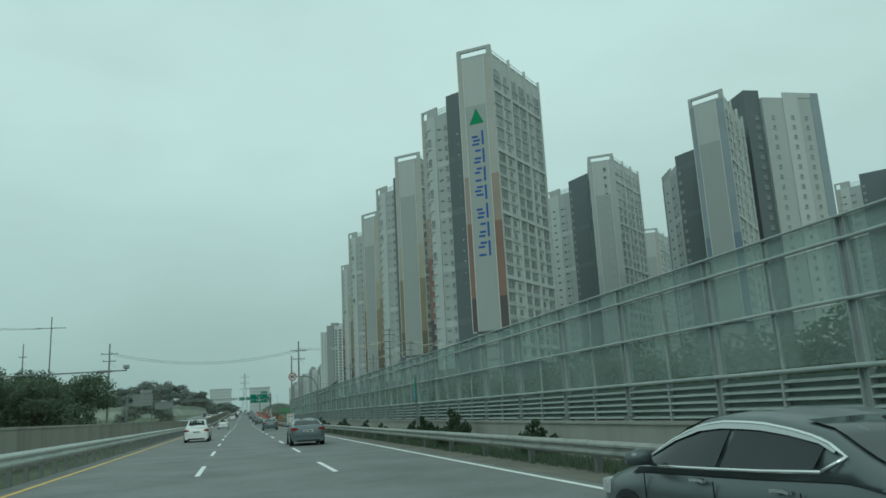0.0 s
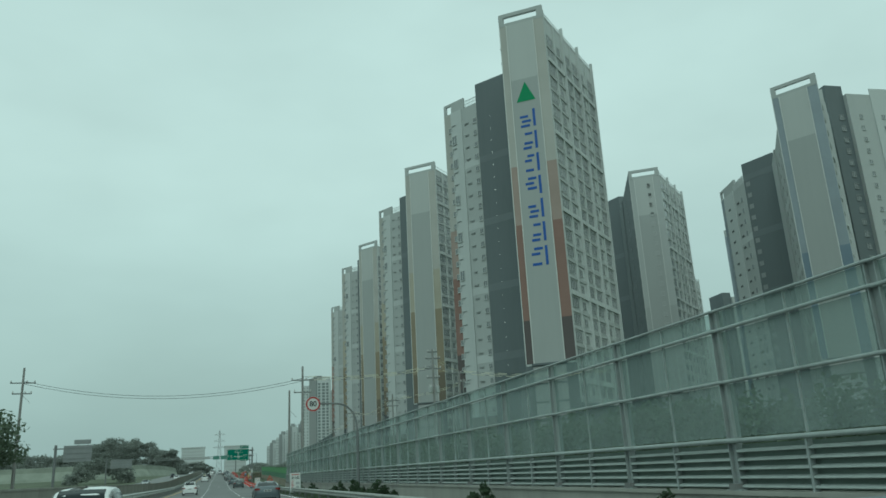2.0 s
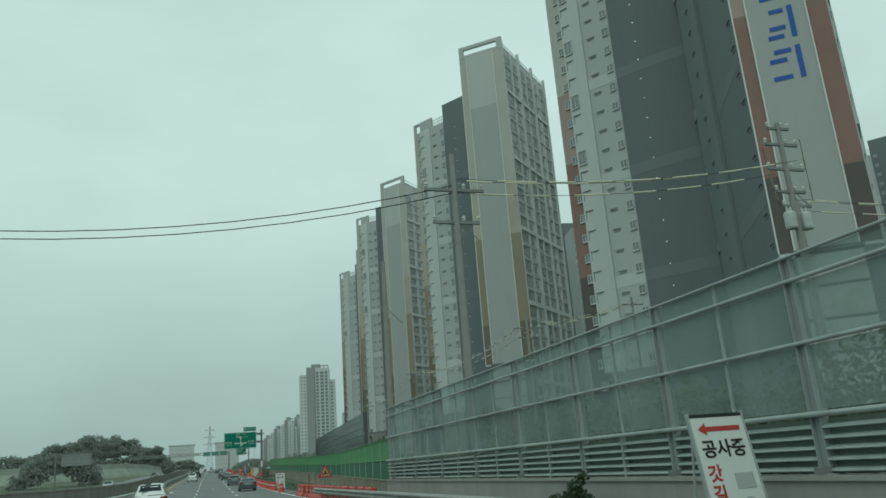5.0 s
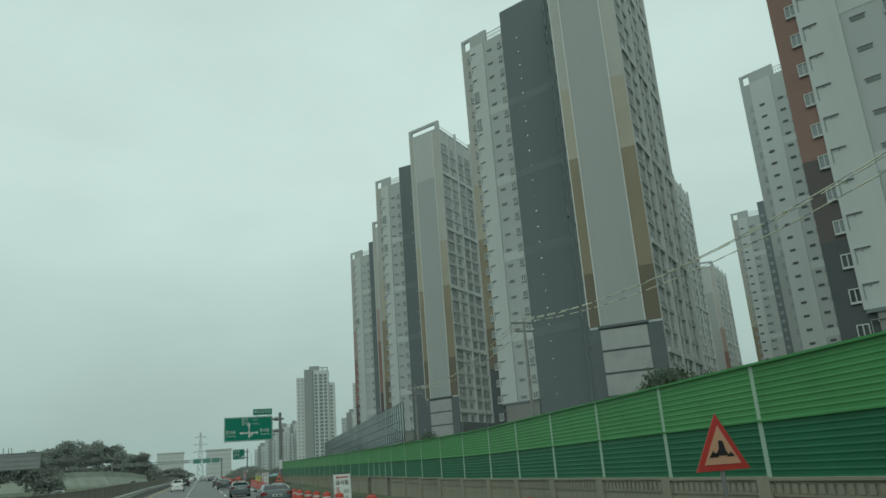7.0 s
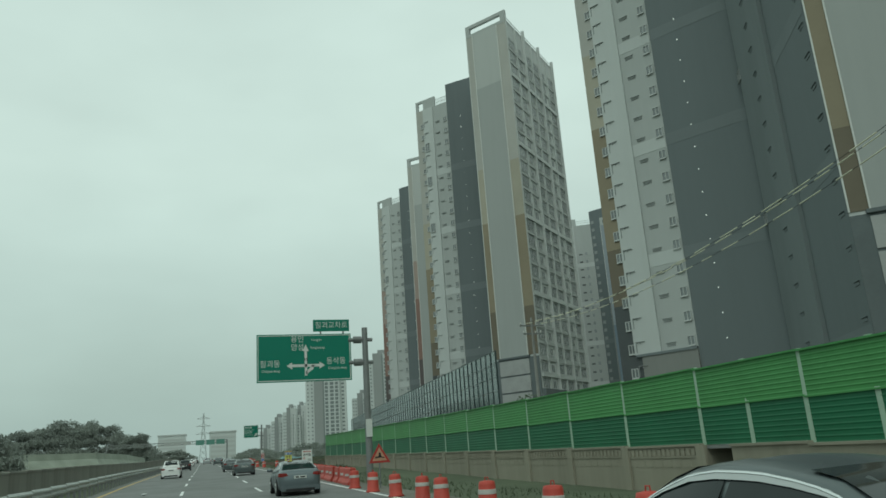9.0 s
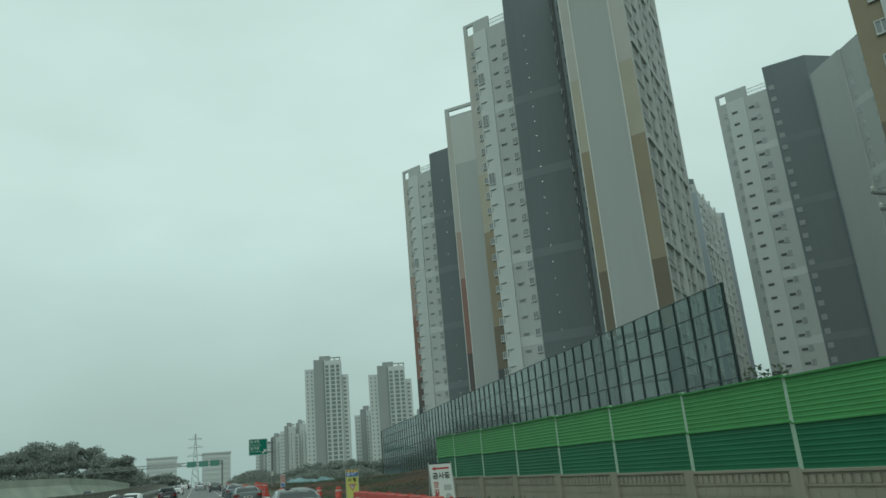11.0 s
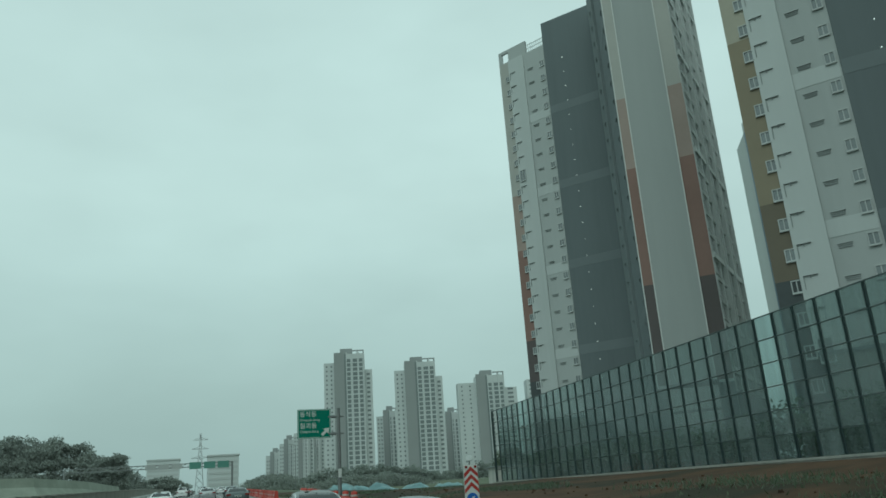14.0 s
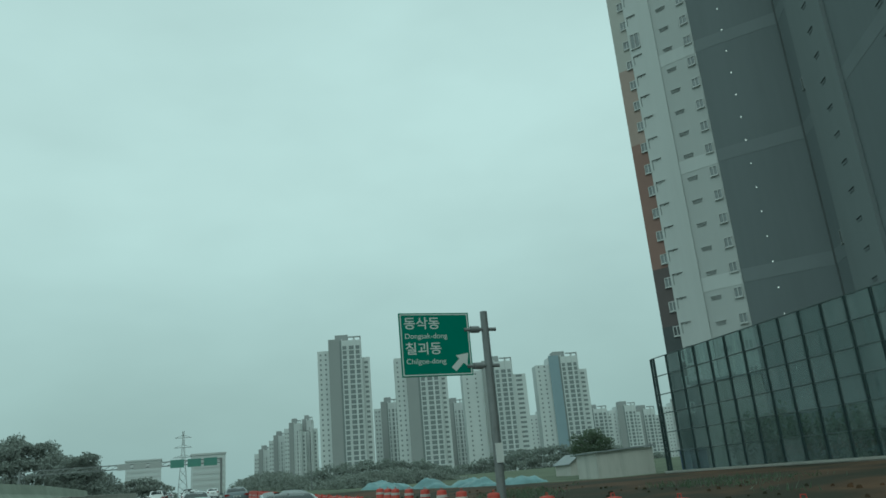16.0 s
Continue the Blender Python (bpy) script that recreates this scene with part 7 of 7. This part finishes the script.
def embankment():
    rows = []
    for x, y, z in ((-110, 470, 12.6), (-60, 485, 13.0), (-32, 520, 13.2), (-24, 560, 13.0), (-19, 615, 12.4)):
        rows.append([(x + 4, y - 7, z - 12.0), (x + 2, y - 3, z - 5.5), (x, y, z - 2.2), (x - 0.4, y + 0.4, z), (x - 3, y + 4, z + 0.2), (x - 40, y + 60, z)])
    single("embankment", Shape().sheet(rows), mat("pale_bank", (0.235, 0.26, 0.22), 0.95, var=0.2, scale=0.2, bump=0.4, bscale=4), "pale grassed embankment beside the oncoming carriageway", "embankment", kind="structure")


embankment()


# ---- far road furniture ----
def gantry():
    y = 600.0
    t = thing("sign_gantry", "steel truss gantry across the road with green signs", "gantry", pose(0, y, 0))
    part("truss", Shape().box(-36, 20.2, -0.15, 0.15, 17.2, 17.5).box(-36, 20.2, -0.15, 0.15, 18.4, 18.7), M["galv_dull"], t)
    for i in range(28):
        x = -36 + i * 2.0
        part("brace", Shape().tube((x, 0, 17.3), (x + 2, 0, 18.5), 0.09, seg=6), M["galv_dull"], t)
    for x in (-36, 20):
        part("leg", Shape().tube((x, 0, 6), (x, 0, 18.7), 0.35, seg=10), M["galv_dull"], t)
    for x in (5.0, 10.0, 14.8):
        part("board", Shape().box(x, x + 4.0, -0.3, -0.2, 16.6, 19.0), M["sign_hazed"], t, "green direction board")
    for x in (-10, -5.5, -1.0):
        part("board", Shape().box(x, x + 3.6, -0.3, -0.2, 17.0, 18.8), M["panel_grey"], t, "grey back of a direction board")


def pylon(x, y, top, w=7.0):
    z0 = ground_z(x, y)
    h = top - z0
    t = thing("transmission_tower", "grey steel lattice transmission tower far off", "pylon", pose(x, y, z0))
    s = Shape()
    r = 0.22

    def at(f):
        return w / 2 * (1 - 0.86 * min(1.0, f * 1.15))
    n = 9
    for sx, sy in ((-1, -1), (1, -1), (1, 1), (-1, 1)):
        for i in range(n):
            a, b = i / n, (i + 1) / n
            s.tube((sx * at(a), sy * at(a), h * a), (sx * at(b), sy * at(b), h * b), r, r, 5)
            nx, ny = -sy, sx
            s.tube((sx * at(a), sy * at(a), h * a), (nx * at(b), ny * at(b), h * b), r * 0.6, r * 0.6, 4)
            s.tube((nx * at(a), ny * at(a), h * a), (sx * at(b), sy * at(b), h * b), r * 0.6, r * 0.6, 4)
    part("lattice", s, M["steel_pale"], t)
    for f, q in ((0.62, 6.5), (0.76, 6.0), (0.9, 5.5)):
        part("arm", Shape().tube((-q, 0, h * f), (q, 0, h * f), 0.25, seg=5).tube((-q, 0, h * f), (0, 0, h * (f + 0.04)), 0.15, seg=4).tube((q, 0, h * f), (0, 0, h * (f + 0.04)), 0.15, seg=4), M["steel_pale"], t)


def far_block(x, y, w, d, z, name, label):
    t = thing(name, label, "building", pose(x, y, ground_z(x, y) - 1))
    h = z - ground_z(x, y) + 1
    part("wall", Shape().box(-w / 2, w / 2, 0, d, 0, h), M["far_hazed"], t)
    part("roof", Shape().box(-w / 2 - 0.5, w / 2 + 0.5, -0.5, d + 0.5, h, h + 1.2), M["far_haze_band"], t)
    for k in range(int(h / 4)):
        part("window_band", Shape().box(-w / 2 + 1, w / 2 - 1, -0.2, 0, 4 * k + 1.5, 4 * k + 3.2), M["far_haze_band"], t)


gantry()
pylon(13.9, 925, 56)
far_block(30, 900, 22, 16, 37, "warehouse", "square building far beyond the road, paled for haze")
far_block(-14, 1000, 26, 20, 41, "warehouse", "square building far beyond the road, paled for haze")


# ---- sheds and clutter past the end of the tall barrier ----
def shed():
    z0 = ground_z(64, 441)
    t = thing("shed", "plain pale rendered shed with a low-pitched roof", "shed", pose(64.4, 441, z0, 0, 0, -6))
    part("wall", Shape().prism([(-4.2, -2.0), (4.4, -2.0), (4.4, 5), (-4.2, 5)], -0.5, 3.6), M["shed_wall"], t)
    part("roof", Shape().add([(-4.6, -2.4, 3.55), (4.8, -2.4, 3.95), (4.8, 5.4, 3.95), (-4.6, 5.4, 3.55), (-4.6, -2.4, 3.4), (4.8, -2.4, 3.75), (4.8, 5.4, 3.75), (-4.6, 5.4, 3.4)],
                             [(0, 1, 2, 3), (7, 6, 5, 4), (0, 4, 5, 1), (1, 5, 6, 2), (2, 6, 7, 3), (3, 7, 4, 0)]), M["shed_roof"], t)


def cottage():
    z0 = ground_z(79, 480)
    t = thing("cottage", "small white gabled house with grey roof", "house", pose(79.0, 478, z0 - 0.3))
    part("wall", Shape().prism([(-2.6, 0), (2.6, 0), (2.6, 6), (-2.6, 6)], -0.5, 2.5).add([(-2.6, 0, 2.5), (2.6, 0, 2.5), (0, 0, 4.0), (-2.6, 6, 2.5), (2.6, 6, 2.5), (0, 6, 4.0)], [(0, 1, 2), (5, 4, 3)]), M["shed_wall"], t)
    for s in (-1, 1):
        part("roof_slope", Shape().add([(s * 3.0, -0.4, 2.25), (0, -0.4, 4.05), (0, 6.4, 4.05), (s * 3.0, 6.4, 2.25), (s * 3.0, -0.4, 2.4), (0, -0.4, 4.2), (0, 6.4, 4.2), (s * 3.0, 6.4, 2.4)],
                                       [(3, 2, 1, 0), (4, 5, 6, 7), (0, 1, 5, 4), (1, 2, 6, 5), (2, 3, 7, 6), (3, 0, 4, 7)]), M["shed_roof"], t)
    part("window", Shape().box(-0.5, 0.5, -0.06, 0.02, 0.9, 1.9), M["glass_dark"], t)


def blue_tank():
    z0 = ground_z(56, 412)
    t = thing("storage_box", "dark blue plastic storage box beside the shed", "storage box", pose(50.2, 405, ground_z(50, 405)))
    part("body", Shape().prism([(-0.9, -0.8), (0.9, -0.8), (0.9, 0.8), (-0.9, 0.8)], -0.2, 1.8), M["bl3"], t)
    part("lid", Shape().box(-1.0, 1.0, -0.9, 0.9, 1.8, 1.95), M["bl2"], t)


def tarps():
    """Low heaps in the field, each under a wrinkled sheet with a ragged hem."""
    rng = random.Random(3)
    for j in range(11):
        x, y = 33.0 + 2.3 * j + rng.uniform(-0.8, 0.8), 452 + 7.0 * (j % 3) + rng.uniform(-1.5, 1.5)
        lx, ly, top = rng.uniform(4.0, 6.5), rng.uniform(3.6, 5.0), rng.uniform(0.9, 1.7)
        rows = []
        for i in range(22):
            row = []
            for k in range(15):
                u, v = i / 21, k / 14
                hem = 1 + 0.16 * noise.noise(Vector((u * 4 + j, v * 4, 3.0)))
                z = top * (math.sin(math.pi * v) * math.sin(math.pi * u)) ** 0.55 * (0.75 + 0.5 * noise.noise(Vector((u * 3 + 5 * j, v * 3, 0))))
                z += 0.22 * abs(noise.noise(Vector((u * 9 + j, v * 7, 1)))) + 0.10 * noise.noise(Vector((u * 20, v * 17 + j, 2)))
                row.append(((u - 0.5) * lx * hem, (v - 0.5) * ly * hem, max(-0.15, z) if 0 < i < 21 and 0 < k < 14 else -0.2))
            rows.append(row)
        single("tarpaulin", Shape().sheet(rows), M["tarp"], "crumpled teal tarpaulin over a low heap in the field", "tarpaulin", group="field tarpaulins", smooth=True,
               m=pose(x, y, ground_z(x, y), 0, 0, rng.uniform(-30, 30)))


def street_lamp(x, y, h):
    t = thing("street_lamp", "slim grey street lamp with a bent arm", "street lamp", pose(x, y, ground_z(x, y)))
    part("pole", Shape().tube((0, 0, -0.2), (0, 0, h), 0.09, 0.06, 8), M["galv_dull"], t)
    part("arm", Shape().bent([(0, 0, h), (-0.3, 0, h + 0.3), (-1.2, 0, h + 0.45)], 0.04, 6), M["galv_dull"], t)
    part("head", Shape().box(-1.8, -1.1, -0.12, 0.12, h + 0.38, h + 0.5), M["post_grey"], t)


shed()
cottage()
blue_tank()
tarps()
street_lamp(49.0, 268.0, 14.0)
street_lamp(26.0, 470.0, 9.0)
